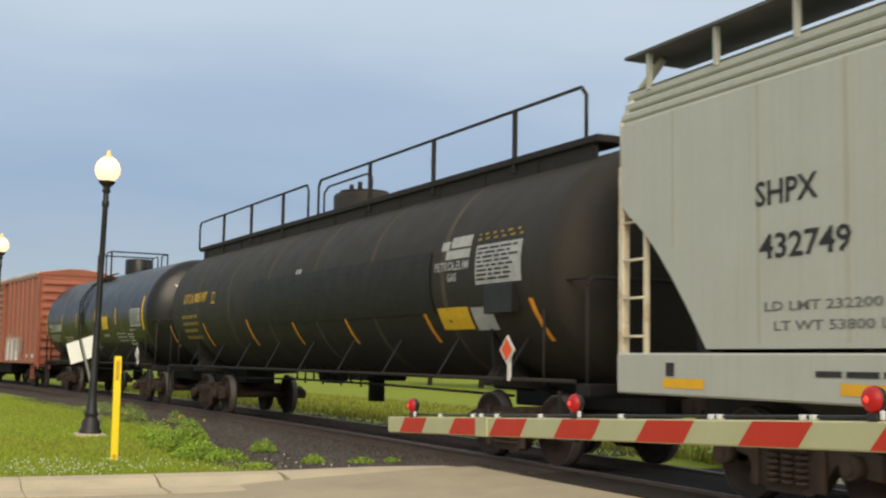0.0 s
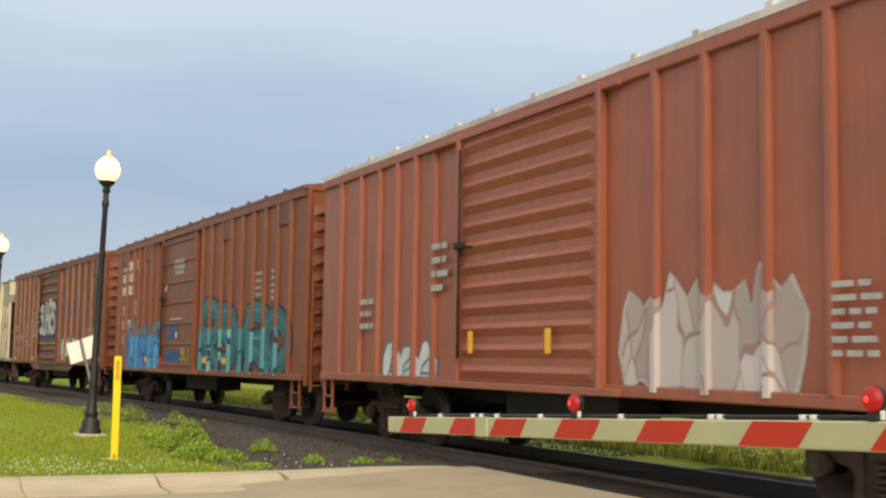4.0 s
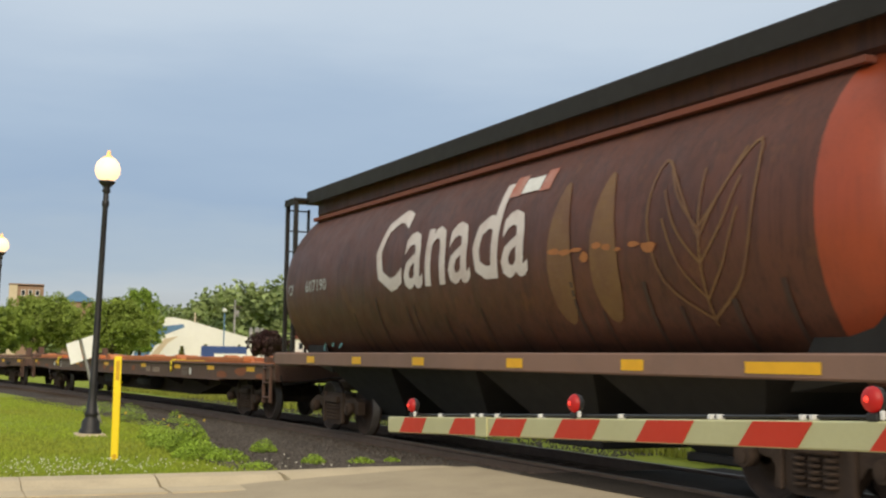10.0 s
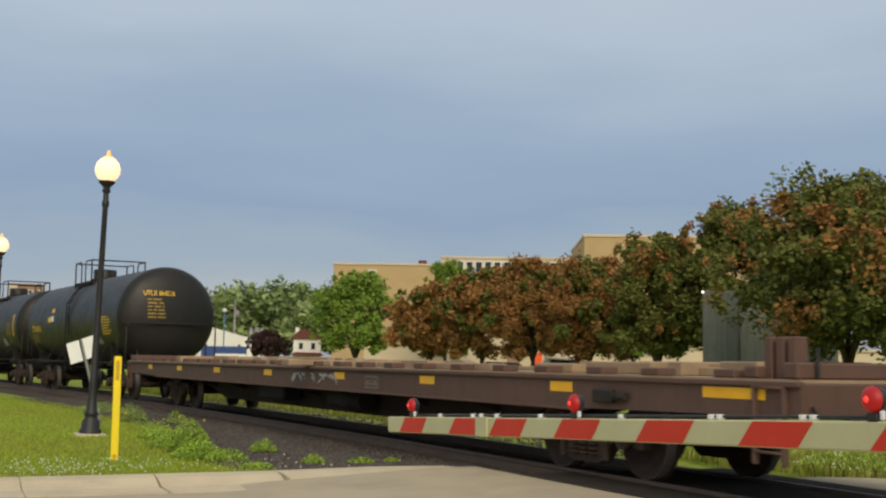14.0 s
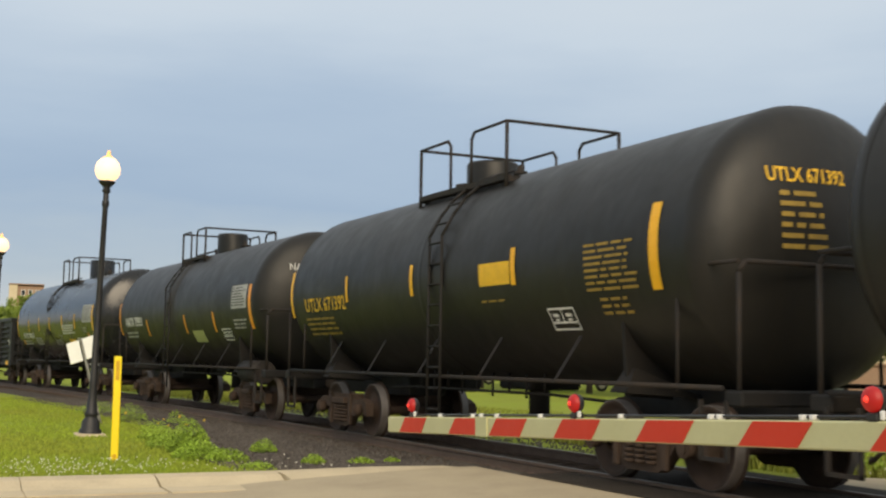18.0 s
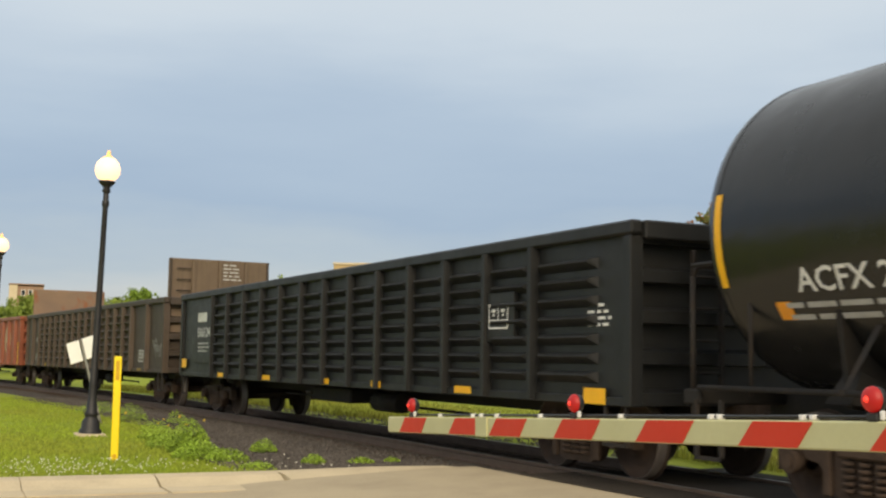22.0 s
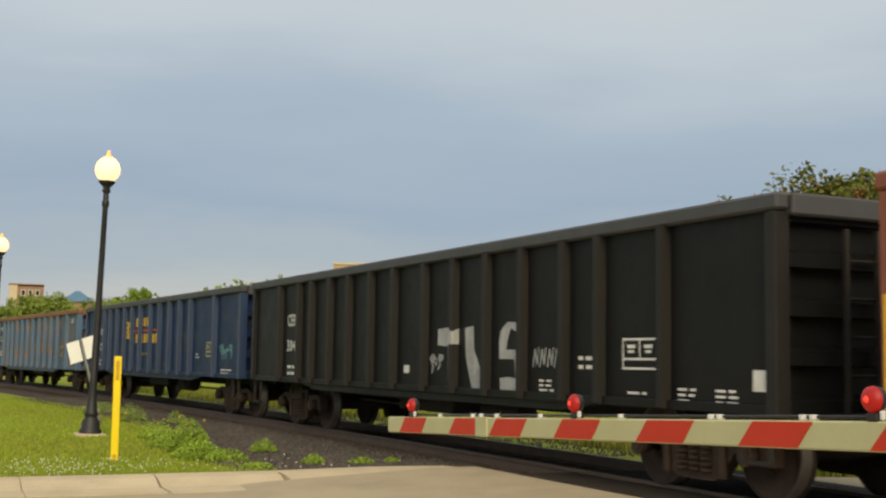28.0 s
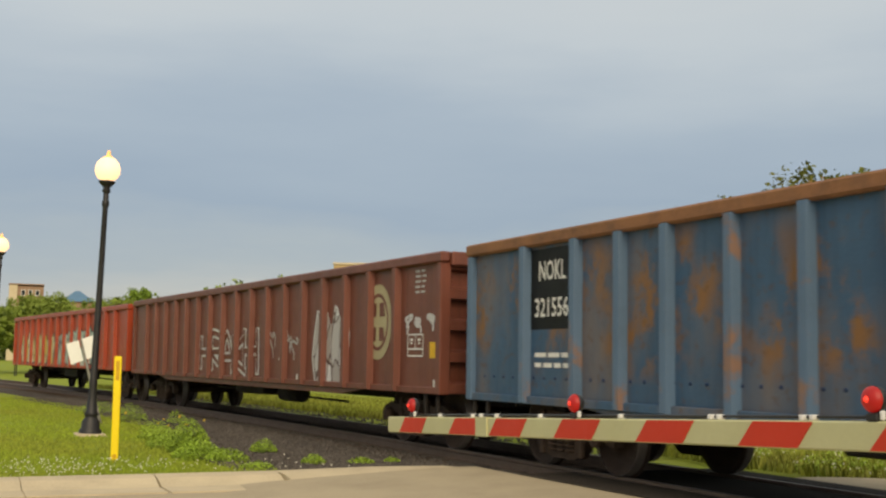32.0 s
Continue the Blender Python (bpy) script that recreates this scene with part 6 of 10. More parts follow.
def head_writing(car, xe, r, zc, words, mat, sx=1, y0=-0.85, z=3.22, rows=4):
    """A reporting mark and small lines on a domed head."""
    def dome(y, z_):
        return (xe + sx * (0.012 + 0.55 * math.sqrt(max(0.0, 1 - (math.hypot(y, z_ - zc) / (r + 0.005)) ** 2))), y, z_)
    pts, fs = text_shape(words, 0.16, 0.95, 0.014)
    me = bpy.data.meshes.new("lettering")
    me.from_pydata([dome(y0 + x, z + q) for x, q in pts], [], fs)
    me.materials.append(mat)
    part("lettering", me, None, car, "reporting mark on the head")
    sh = Shape()
    for a, c, b0, b1 in bars(y0 + 0.12, y0 + 0.75, z - 0.12 * rows, z - 0.06, rows, 17, (0.1, 0.3)):
        sh.add([dome(a, b0), dome(c, b0), dome(c, b1), dome(a, b1)], [(0, 1, 2, 3)])
    tagged(part("stencil_text", sh, DIMYELLOW if mat is MARKY else mat, car, "small stencils on the head"), kind="stuff")


def frame_box(car, sc, surf, a, c, z0, z1, mat=None, name="stencil_box"):
    k, m_, zl = 0.024, (a + c) / 2, z0 + 0.3 * (z1 - z0)
    decal(car, sc, [(a, a + k, z0, z1), (c - k, c, z0, z1), (a + k, c - k, z1 - k, z1), (a + k, c - k, z0, z0 + k), (m_ - k / 2, m_ + k / 2, zl + k, z1 - k), (a + k, c - k, zl, zl + k),
                    (a + 0.09, m_ - 0.08, z1 - 0.11, z1 - 0.07), (m_ + 0.08, c - 0.09, z1 - 0.11, z1 - 0.07), (a + 0.11, m_ - 0.10, z1 - 0.16, z1 - 0.13), (m_ + 0.1, c - 0.11, z1 - 0.16, z1 - 0.13)],
          mat or MARKW, surf, name, "white boxed stencil")


def tank_lead():
    car, sc, half, surf = tank_car(-30.0, -15.75, "black tank car with yellow markings on side and head", platform=(-24.35, -21.85, -23.8, 4.74, 4.53, 0.42), ladder_at=-22.6, bands=(-24.4,))
    lettering(car, sc, "UTLX 664516", -29.13, -27.36, 2.23, 2.48, MARKY, surf)
    decal(car, sc, bars(-29.31, -27.91, 1.82, 2.17, 4, 8, (0.15, 0.4)) + bars(-29.10, -28.30, 2.56, 2.63, 1, 4), DIMYELLOW, surf, "stencil_text", "small yellow stencils")
    decal(car, sc, [(-26.04, -25.49, 2.57, 2.76)], MARKY, surf, "logo_shape", "yellow and white slanted logo shape", 2)
    decal(car, sc, [(-25.49, -24.99, 2.59, 2.79)], MARKW, surf, "logo_shape", "yellow and white slanted logo shape", 2)
    decal(car, sc, [(-25.54, -25.09, 2.92, 3.08)], MARKY, surf, "logo_shape", "yellow and white slanted logo shape", 2)
    decal(car, sc, bars(-17.72, -16.63, 2.01, 2.62, 7, 12, (0.12, 0.4)), MARKY, surf, "stencil_text", "rows of small yellow stencils", 1)
    frame_box(car, sc, surf, -18.69, -18.24, 1.74, 1.93)
    lime = material("splash_lime", (0.034, 0.035, 0.035), 0.8, 0, (0.014, 0.014, 0.014), 0.95, 6.0, 30, 0.1)
    rs = random.Random(12)
    for s_, z_, w_, h_ in ((-20.75, 1.80, 0.35, 0.34), (-20.5, 1.62, 0.45, 0.26), (-19.35, 1.62, 0.4, 0.24), (-20.3, 1.9, 0.2, 0.2), (-25.3, 1.95, 0.1, 0.08), (-24.9, 1.7, 0.14, 0.2)):
        for k in range(7):
            polys(car, sc, [blob(rs, s_ + rs.gauss(0, w_ * 0.4), z_ + rs.gauss(0, h_ * 0.4), w_ * rs.uniform(0.1, 0.35), h_ * rs.uniform(0.12, 0.4), 9, 0.5)], lime, lambda x, z, o=0.007 + 0.0005 * k: surf(x, z, o), "splash_mark", "chalky pale splash")
    hx = -15.75 - sc
    head_writing(car, hx, 1.55, 2.60, "UTLX 664516", MARKY, rows=6)
    rail_ = Shape().path([(hx + 0.62, -1.3, 2.35), (hx + 0.62, 1.3, 2.35)], 0.03, 8)
    part("head_rail", rail_, STEEL, car)


def tank_second():
    car, sc, half, surf = tank_car(-44.7, -32.4, "black tank car with yellow strips and a yellow plate", platform=(-40.2, -37.3, -39.5, 4.76, 4.53, 0.42), ladder_at=-38.3, bands=(-38.9,))
    lettering(car, sc, "UTLX 671392", -44.07, -42.02, 2.21, 2.46, MARKY, surf)
    strips(car, sc, surf, [(-44.88, -44.76, 2.13, 3.01), (-41.96, -41.86, 2.33, 2.77), (-39.25, -39.14, 2.32, 2.79), (-36.08, -35.96, 2.33, 2.81), (-33.05, -32.88, 2.13, 3.06)], REFLECT)
    decal(car, sc, [(-36.96, -36.11, 2.35, 2.65)], MARKY, surf, "notice_panel", "yellow data plate", 3)
    decal(car, sc, bars(-34.33, -33.23, 2.15, 2.73, 8, 13, (0.12, 0.4)), DIMYELLOW, surf, "stencil_text", "rows of small yellow stencils")
    decal(car, sc, bars(-44.16, -42.56, 1.77, 2.13, 4, 14, (0.2, 0.5)) + bars(-36.98, -36.28, 2.12, 2.18, 1, 4) + bars(-34.11, -33.41, 1.88, 2.11, 3, 5, (0.1, 0.2)), DIMYELLOW, surf, "stencil_text", "small yellow stencils")
    frame_box(car, sc, surf, -35.34, -34.74, 1.74, 2.01)
    head_writing(car, -32.4 - sc, 1.55, 2.60, "UTLX 671392", MARKY, rows=6)


def tank_third():
    car, sc, half, surf = tank_car(-59.65, -47.4, "dull black tank car with white and orange markings", r=1.535, platform=(-55.1, -53.0, -53.7, 4.68, 4.62, 0.40), ladder_at=-54.2, bands=(-54.2,), paint=TANKPAINT)
    lettering(car, sc, "NATX 73921", -59.07, -57.12, 2.20, 2.46, MARKW, surf, bold=0.022)
    decal(car, sc, bars(-59.18, -57.83, 1.87, 2.08, 2, 3, (0.2, 0.5)), GREYTEXT, surf, "stencil_text", "small white stencils")
    strips(car, sc, surf, [(-47.68, -47.51, 1.97, 2.92), (-50.36, -50.24, 1.94, 2.41), (-52.81, -52.69, 1.94, 2.40), (-56.64, -56.51, 1.91, 2.36), (-59.85, -59.73, 1.97, 2.92)], REFLECTO)
    decal(car, sc, [(-48.87, -47.81, 2.43, 2.94)], GREYTEXT, surf, "notice_panel", "grid of small white stencilled data", 4)
    decal(car, sc, bars(-48.83, -47.85, 2.47, 2.91, 7, 7, (0.1, 0.3)), TANKPAINT, lambda x, z: surf(x, z, 0.011), "stencil_text", "small dark writing")
    decal(car, sc, [(-52.28, -51.36, 1.72, 2.00)], material("plate_olive", (0.40, 0.42, 0.16), 0.6, 0, (0.25, 0.26, 0.1), 0.5, 3, 30, 0), surf, "notice_panel", "pale green data plate", 3)
    frame_box(car, sc, surf, -49.89, -49.24, 1.74, 2.01)
    decal(car, sc, bars(-48.82, -47.92, 1.97, 2.22, 3, 9, (0.1, 0.25)), GREYTEXT, surf, "stencil_text", "small white stencils")
    head_writing(car, -47.4 - sc, 1.535, 2.60, "NATX 73921", GREYTEXT)
    rb = Shape().lathe([(1.538, -54.45 - sc), (1.541, -54.4 - sc), (1.541, -53.75 - sc), (1.538, -53.7 - sc)], 56, "x", (0, 0, 2.60))
    part("rust_band", rb, material("tank_rusty", (0.030, 0.024, 0.018), 0.6, 0, (0.016, 0.015, 0.013), 0.6, 1.5, 40, 0.08, streak=0.4), car, "rusty spill band round the shell")
    tk = Shape().tube((-48.6 - sc, -1.2, 1.05), (-47.4 - sc, -1.2, 1.05), 0.24, 14)
    part("reservoir", tk, STEEL, car, "brake air reservoir")


def tank_fourth():
    car, sc, half, surf = tank_car(-76.3, -63.2, "glossy black tank car with white writing and amber strips", r=1.61, zc=2.665, platform=(-70.9, -68.35, -68.7, 4.97, 4.91, 0.45), ladder_at=-70.35, bands=(-70.1,), paint=TANKSHINE)
    sc -= 0.12
    lettering(car, sc, "ACFX 200539", -75.35, -73.28, 2.00, 2.22, MARKW, surf)
    strips(car, sc, surf, [(-76.40, -76.30, 2.09, 2.99), (-74.04, -73.95, 2.29, 2.73), (-72.09, -71.99, 2.28, 2.75), (-70.13, -70.02, 2.27, 2.75), (-68.03, -67.91, 2.26, 2.76), (-66.06, -65.93, 2.27, 2.76), (-63.53, -63.37, 2.05, 3.01)], REFLECT)
    decal(car, sc, [(-64.84, -63.64, 2.46, 3.04)], GREYTEXT, surf, "notice_panel", "grid of small white stencilled data", 4)
    decal(car, sc, bars(-64.79, -63.69, 2.51, 3.01, 8, 7, (0.1, 0.3)), TANKPAINT, lambda x, z: surf(x, z, 0.011), "stencil_text", "small dark writing")
    decal(car, sc, [(-67.36, -66.42, 1.64, 1.91)], MARKY, surf, "notice_panel", "amber data plate", 3)
    decal(car, sc, bars(-68.00, -66.00, 2.09, 2.44, 4, 8, (0.2, 0.5)), MARKW, surf, "stencil_text", "rows of white warning text")
    decal(car, sc, bars(-75.58, -73.88, 1.74, 1.95, 2, 9, (0.2, 0.5)) + bars(-73.13, -71.83, 1.74, 2.03, 4, 10) + bars(-69.60, -68.40, 1.72, 1.93, 3, 11) + bars(-68.85, -68.25, 2.04, 2.08, 1, 12) + bars(-64.83, -64.33, 2.11, 2.32, 4, 13, (0.1, 0.2)), GREYTEXT, surf, "stencil_text", "small white stencils")
    frame_box(car, sc, surf, -66.06, -65.39, 1.64, 1.95)
    decal(car, sc, [(-75.72, -75.52, 1.77, 1.93), (-64.34, -64.19, 1.92, 2.10)], REFLECTO, surf, "reflector", "orange patch", 2)
    decal(car, sc, bars(-64.0, -62.7, 1.02, 1.1, 1, 3), MARKW, lambda x, z: (x, -1.475, z), "stencil_text", "white sill writing")


# -- gondolas --
def gondola(s0, s1, top, sill, paint, rib_xs, label, rim=None, corr=False, rib_mat=None, inset=1.8, rib_w=0.15, drop=0.0, end_mat=None, end_corr=True):
    car, sc, half = railcar("gondola", s0, s1, label, "gondola", inset)
    hy = HALF - 0.06
    for sy in (-1, 1):
        y0, y1 = sorted((sy * (hy - 0.06), sy * hy))
        side = Shape().prism([(-half, top - 0.10), (half, top - 0.10), (half, sill), (half - 3.0, sill), (half - 3.9, sill - drop - 0.001), (-half + 3.9, sill - drop - 0.001), (-half + 3.0, sill), (-half, sill)], y0, y1)
        part("side_wall", side, paint, car)
    part("floor", Shape().box(-half + 0.07, half - 0.07, -hy + 0.07, hy - 0.07, sill + 0.02, sill + 0.12), paint, car)
    for sx in (-1, 1):
        x0, x1 = sorted((sx * (half - 0.14), sx * (half - 0.20)))
        end = part("end_wall", Shape().box(x0, x1, -hy + 0.06, hy - 0.06, sill, top - 0.06, 0.008), end_mat or paint, car, "recessed end wall")
        step_ = (top - 0.24 - sill) / 4
        for i in range(5):
            z = sill + i * step_ - (0.03 if i == 4 else 0)
            hi = 0.22 if i == 4 else 0.2
            a, c = sx * (half - 0.142), sx * (half - 0.01)
            part("end_rib", Shape().add([(a, -hy + 0.1, z), (c, -hy + 0.1, z + 0.015), (c, -hy + 0.1, z + hi - 0.05), (a, -hy + 0.1, z + hi), (a, hy - 0.1, z), (c, hy - 0.1, z + 0.015), (c, hy - 0.1, z + hi - 0.05), (a, hy - 0.1, z + hi)],
                 [(0, 1, 5, 4), (1, 2, 6, 5), (2, 3, 7, 6), (0, 3, 2, 1), (4, 5, 6, 7)]), end_mat or paint, end)
        for sy in (-1, 1):
            x0, x1 = sorted((sx * (half - 0.145), sx * (half + 0.012)))
            y0, y1 = sorted((sy * (hy - 0.10), sy * (hy + 0.075)))
            part("corner_post", Shape().box(x0, x1, y0, y1, sill, top - 0.165, 0.012), rib_mat or paint, car)
        end_ladder(car, sx * (half + 0.05), -hy + 0.75, -hy + 1.15, sill - 0.1, top - 0.3, 0.36, STEEL)
    rm = Shape()
    for sy in (-1, 1):
        y0, y1 = sorted((sy * (hy - 0.07), sy * (hy + 0.09)))
        rm.box(-half - 0.05, half + 0.05, y0, y1, top - 0.16, top, 0.025)
    for sx in (-1, 1):
        x0, x1 = sorted((sx * (half - 0.07), sx * (half + 0.10)))
        rm.box(x0, x1, -hy + 0.07, hy - 0.07, top - 0.21, top - 0.003, 0.02)
    parts("top_rim", rm, rim or paint, car, "heavy rolled top rim")
    bs = Shape()
    for sy in (-1, 1):
        y0, y1 = sorted((sy * hy, sy * (hy + 0.05)))
        bs.box(-half + 0.1, half - 0.1, y0, y1, sill, sill + 0.10, 0.01)
    parts("side_sill", bs, paint, car)
    under = Shape().box(-half + 0.2, half - 0.2, -0.32, 0.32, 0.66, sill + 0.03).box(-1.6, 0.4, -1.0, -0.45, 0.55, sill - 0.05, 0.03).tube((1.2, -0.8, 0.62), (2.3, -0.8, 0.62), 0.17, 10).path([(-4, -0.7, 0.62), (4.5, -0.7, 0.55)], 0.025)
    part("underframe", under, STEEL, car, "dark underframe with brake gear")
    xs = [r_ - sc for r_ in rib_xs]
    # a given rib_mat holds light caught by the ribs in its lighter tone
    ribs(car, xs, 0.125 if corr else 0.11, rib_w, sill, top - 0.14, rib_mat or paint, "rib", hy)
    if corr:
        edges = sorted(xs)
        n, made = 7, {}
        hgt = (top - 0.3 - sill - 0.22) / n
        stops_ = (edges + ([half - 0.62] if half - edges[-1] > 1.2 else [])) if end_corr else edges[1:-1]
        for a, c in zip(stops_[:-1], stops_[1:]):
            wd = round((c - a) / 2 - rib_w * 0.9, 2)
            if wd not in made:
                made[wd] = Shape().add([(-wd, 0, 0), (wd, 0, 0), (wd - 0.10, -0.115, hgt * 0.40), (-wd + 0.10, -0.115, hgt * 0.40), (wd - 0.06, -0.08, hgt * 0.52), (-wd + 0.06, -0.08, hgt * 0.52), (wd, 0, hgt * 0.62), (-wd, 0, hgt * 0.62)],
                                       [(0, 1, 2, 3), (3, 2, 4, 5), (5, 4, 6, 7), (0, 3, 5, 7), (1, 6, 4, 2)]).mesh("pressed_ridge", paint)
            for i in range(n):
                part("pressed_ridge", made[wd], None, car, at=pose((a + c) / 2, -hy, sill + 0.24 + i * hgt))
    for sx in (-1, 1):
        x = sx * (half - 0.35)
        st = Shape().box(x - 0.22, x + 0.22, -hy - 0.04, -hy + 0.02, 0.42, 0.46).box(x - 0.22, x - 0.18, -hy - 0.03, -hy + 0.01, 0.42, sill).box(x + 0.18, x + 0.22, -hy - 0.03, -hy + 0.01, 0.42, sill)
        part("step", st, STEEL, car, "hanging sill step")
    return car, sc, half, hy, flat_side(0.006, hy)


GON_G = material("gondola_dark_green", (0.0115, 0.0128, 0.0135), 0.48, 0, (0.022, 0.0205, 0.018), 0.6, 1.0, 40, 0.12, streak=0.4, spec=0.32)
GON_B = material("gondola_grey_brown", (0.052, 0.037, 0.025), 0.6, 0, (0.030, 0.022, 0.016), 0.6, 1.0, 40, 0.15, streak=0.5)
# the rib copies of these paints are lighter: light on ribs set as colour
GON_B_LIT = material("gondola_brown_rib_lit", (0.068, 0.047, 0.031), 0.6, 0, (0.040, 0.028, 0.020), 0.6, 2.0, 40, 0.15)
GON_R = material("gondola_red", (0.2509, 0.06989, 0.03226), 0.48, 0, (0.1523, 0.04928, 0.02688), 0.6, 1.0, 40, 0.15, streak=0.4)
GON_K = material("gondola_black", (0.0062, 0.0068, 0.0068), 0.5, 0, (0.0115, 0.011, 0.0098), 0.5, 1.0, 40, 0.12, streak=0.4, spec=0.2)
CHALK = material("spray_thin_white", (0.42, 0.43, 0.43), 0.7, 0, (0.17, 0.18, 0.18), 0.8, 3.0, 30, 0, streak=0.35)
GON_K_LIT = material("gondola_black_rib_lit", (0.018, 0.017, 0.0145), 0.55, 0, (0.011, 0.0105, 0.0095), 0.5, 2.0, 40, 0.12, spec=0.25)
GON_N = material("gondola_navy", (0.0075, 0.027, 0.085), 0.46, 0, (0.014, 0.025, 0.055), 0.5, 0.9, 40, 0.12, streak=0.4, spec=0.2, rust=0.08, rust_col=(0.075, 0.06, 0.055))
GON_N_LIT = material("gondola_navy_rib_lit", (0.021, 0.044, 0.100), 0.42, 0, (0.014, 0.029, 0.066), 0.5, 1.5, 40, 0.12)
GON_L = material("gondola_faded_blue", (0.040, 0.096, 0.172), 0.5, 0, (0.038, 0.070, 0.115), 0.5, 1.0, 40, 0.15, streak=0.4, spec=0.35, blotch=((0.215, 0.105, 0.036), (1.1, 2.9)))
GON_L_LIT = material("gondola_blue_rib_lit", (0.085, 0.15, 0.24), 0.45, 0, (0.058, 0.10, 0.155), 0.5, 1.5, 40, 0.12, rust=0.25, rust_col=(0.26, 0.125, 0.05))
RIM_RUST = material("rim_rust", (0.25, 0.115, 0.05), 0.85, 0, (0.10, 0.055, 0.035), 0.8, 2.4, 30, 0.3)
RIM_GREY = material("rim_grey", (0.055, 0.058, 0.062), 0.6, 0, (0.035, 0.034, 0.033), 0.5, 2.0, 40, 0.2)
GON_M = material("gondola_maroon", (0.176, 0.05456, 0.03344), 0.48, 0, (0.1144, 0.0396, 0.0264), 0.6, 1.0, 40, 0.15, streak=0.5)
GON_O = material("gondola_orange_red", (0.357, 0.051, 0.017), 0.4, 0, (0.238, 0.03825, 0.0153), 0.5, 1.0, 40, 0.12, streak=0.3)


def even(a, c, n):
    return [a + (c - a) * i / (n - 1) for i in range(n)]


def gondola_green():
    car, sc, half, hy, f = gondola(-97.66, -77.95, 2.93, 0.87, GON_G, even(-94.7, -80.05, 13), "dark green-black gondola with pressed side panels", corr=True, rib_w=0.11)
    bd = Shape().box(-96.3 - sc, -94.55 - sc, -hy - 0.05, -hy, 1.2, 2.7, 0.01)
    bd = part("number_board", bd, GON_G, car, "flat panel for the car number")
    f2 = flat_side(0.056, hy)
    blocks_name(car, sc, -96.05, 2.19, 4, 0.2, 0.16, 0.22, f2, 5)
    lettering(car, sc, "516124", -96.05, -94.97, 1.83, 2.06, MARKW, f2)
    decal(car, sc, bars(-96.0, -95.0, 1.45, 1.72, 3, 6), GREYTEXT, f2, "stencil_text", "small white stencils")
    decal(car, sc, [(-97.55, -97.05, 1.08, 1.3), (-94.2, -93.7, 0.9, 1.0), (-90.9, -90.4, 0.9, 1.0), (-87.6, -87.1, 0.9, 1.0), (-85.2, -84.8, 0.9, 1.0), (-82.2, -81.7, 0.9, 1.0), (-78.9, -78.45, 0.88, 1.06)], REFLECT, flat_side(0.055, hy), "reflector", "yellow reflective patch")
    pl = Shape().box(-81.3 - sc, -80.5 - sc, -hy - 0.08, -hy, 1.6, 2.25, 0.01)
    part("stencil_board", pl, GON_G, car)
    frame_box(car, sc, flat_side(0.086, hy), -81.16, -80.64, 1.77, 2.1)
    decal(car, sc, bars(-78.9, -78.4, 1.75, 2.05, 4, 9, (0.08, 0.2)), MARKW, f, "stencil_text", "small white stencils")


def gondola_bulkheads():
    car, sc, half, hy, f = gondola(-119.35, -99.4, 2.95, 0.9, GON_B, even(-116.55, -102.74, 15) + [-101.05, -117.9], "weathered grey-brown gondola with raised end bulkheads", corr=True, rib_mat=GON_B_LIT, end_corr=False)
    BULK = material("bulkhead_tan", (0.145, 0.105, 0.07), 0.85, 0, (0.095, 0.066, 0.046), 0.6, 1.2, 40, 0.2, streak=0.3)
    BULKR = material("bulkhead_rust", (0.225, 0.15, 0.10), 0.85, 0, (0.15, 0.11, 0.085), 0.7, 0.9, 40, 0.2, rust=0.5, rust_col=(0.25, 0.09, 0.035))
    for xs_, m_, nm in ((half - 0.12, BULK, "ribbed tan end bulkhead"), (-half + 0.55, BULKR, "plain rusty end bulkhead plate")):
        b_ = Shape().box(xs_ - 0.06, xs_ + 0.0, -hy + 0.05, hy - 0.05, 2.0, 4.03, 0.02)
        for q in ((-0.75, 0.0, 0.75) if m_ is BULK else ()):
            b_.box(xs_, xs_ + 0.07, q - 0.05, q + 0.05, 2.9, 4.02, 0.01)
        bk = with_pieces("bulkhead", "bulkhead_post", b_, m_, car, nm)
        for y in ((-hy + 0.07, hy - 0.13) if m_ is BULK else ()):
            part("edge_channel", Shape().box(xs_, xs_ + 0.05, y, y + 0.06, 2.9, 4.03, 0.01), GON_B, bk, "dark edge channel")
        for z in ((3.15, 3.45, 3.75) if m_ is BULK else ()):
            part("grab_iron", Shape().path([(xs_ + 0.0, -1.2, z), (xs_ + 0.07, -1.2, z), (xs_ + 0.07, -0.85, z), (xs_ + 0.0, -0.85, z)], 0.014, 6), STEEL, bk, "bent grab iron")
        if m_ is BULK:
            sh = Shape()
            for a, c, z0, z1 in bars(0.1, 0.65, 3.45, 3.95, 5, 3, (0.1, 0.25)):
                sh.box(xs_ + 0.001, xs_ + 0.006, a, c, z0, z1)
            part("stencil_text", sh, GREYTEXT, bk, "small faded stencils")
    lettering(car, sc, "580", -118.5, -118.02, 1.82, 2.03, GREYTEXT, f)
    lettering(car, sc, "411", -117.56, -117.1, 1.82, 2.03, GREYTEXT, f)
    decal(car, sc, bars(-117.5, -116.8, 1.1, 1.4, 3, 5) + bars(-116.0, -115.5, 1.1, 1.2, 1, 5), GREYTEXT, f, "stencil_text", "small faded stencils")
    frame_box(car, sc, f, -102.07, -101.45, 1.19, 1.51)
    tag(car, sc, -100.6, -99.6, 1.25, 1.85, CHALK, 5, 3, "pale chalked scrawl", 0.02, hy)
    decal(car, sc, [(-102.0, -101.6, 0.93, 1.0), (-115.4, -115.1, 0.92, 1.02)], DIMYELLOW, flat_side(0.055, hy), "reflector", "dirty yellow patch")


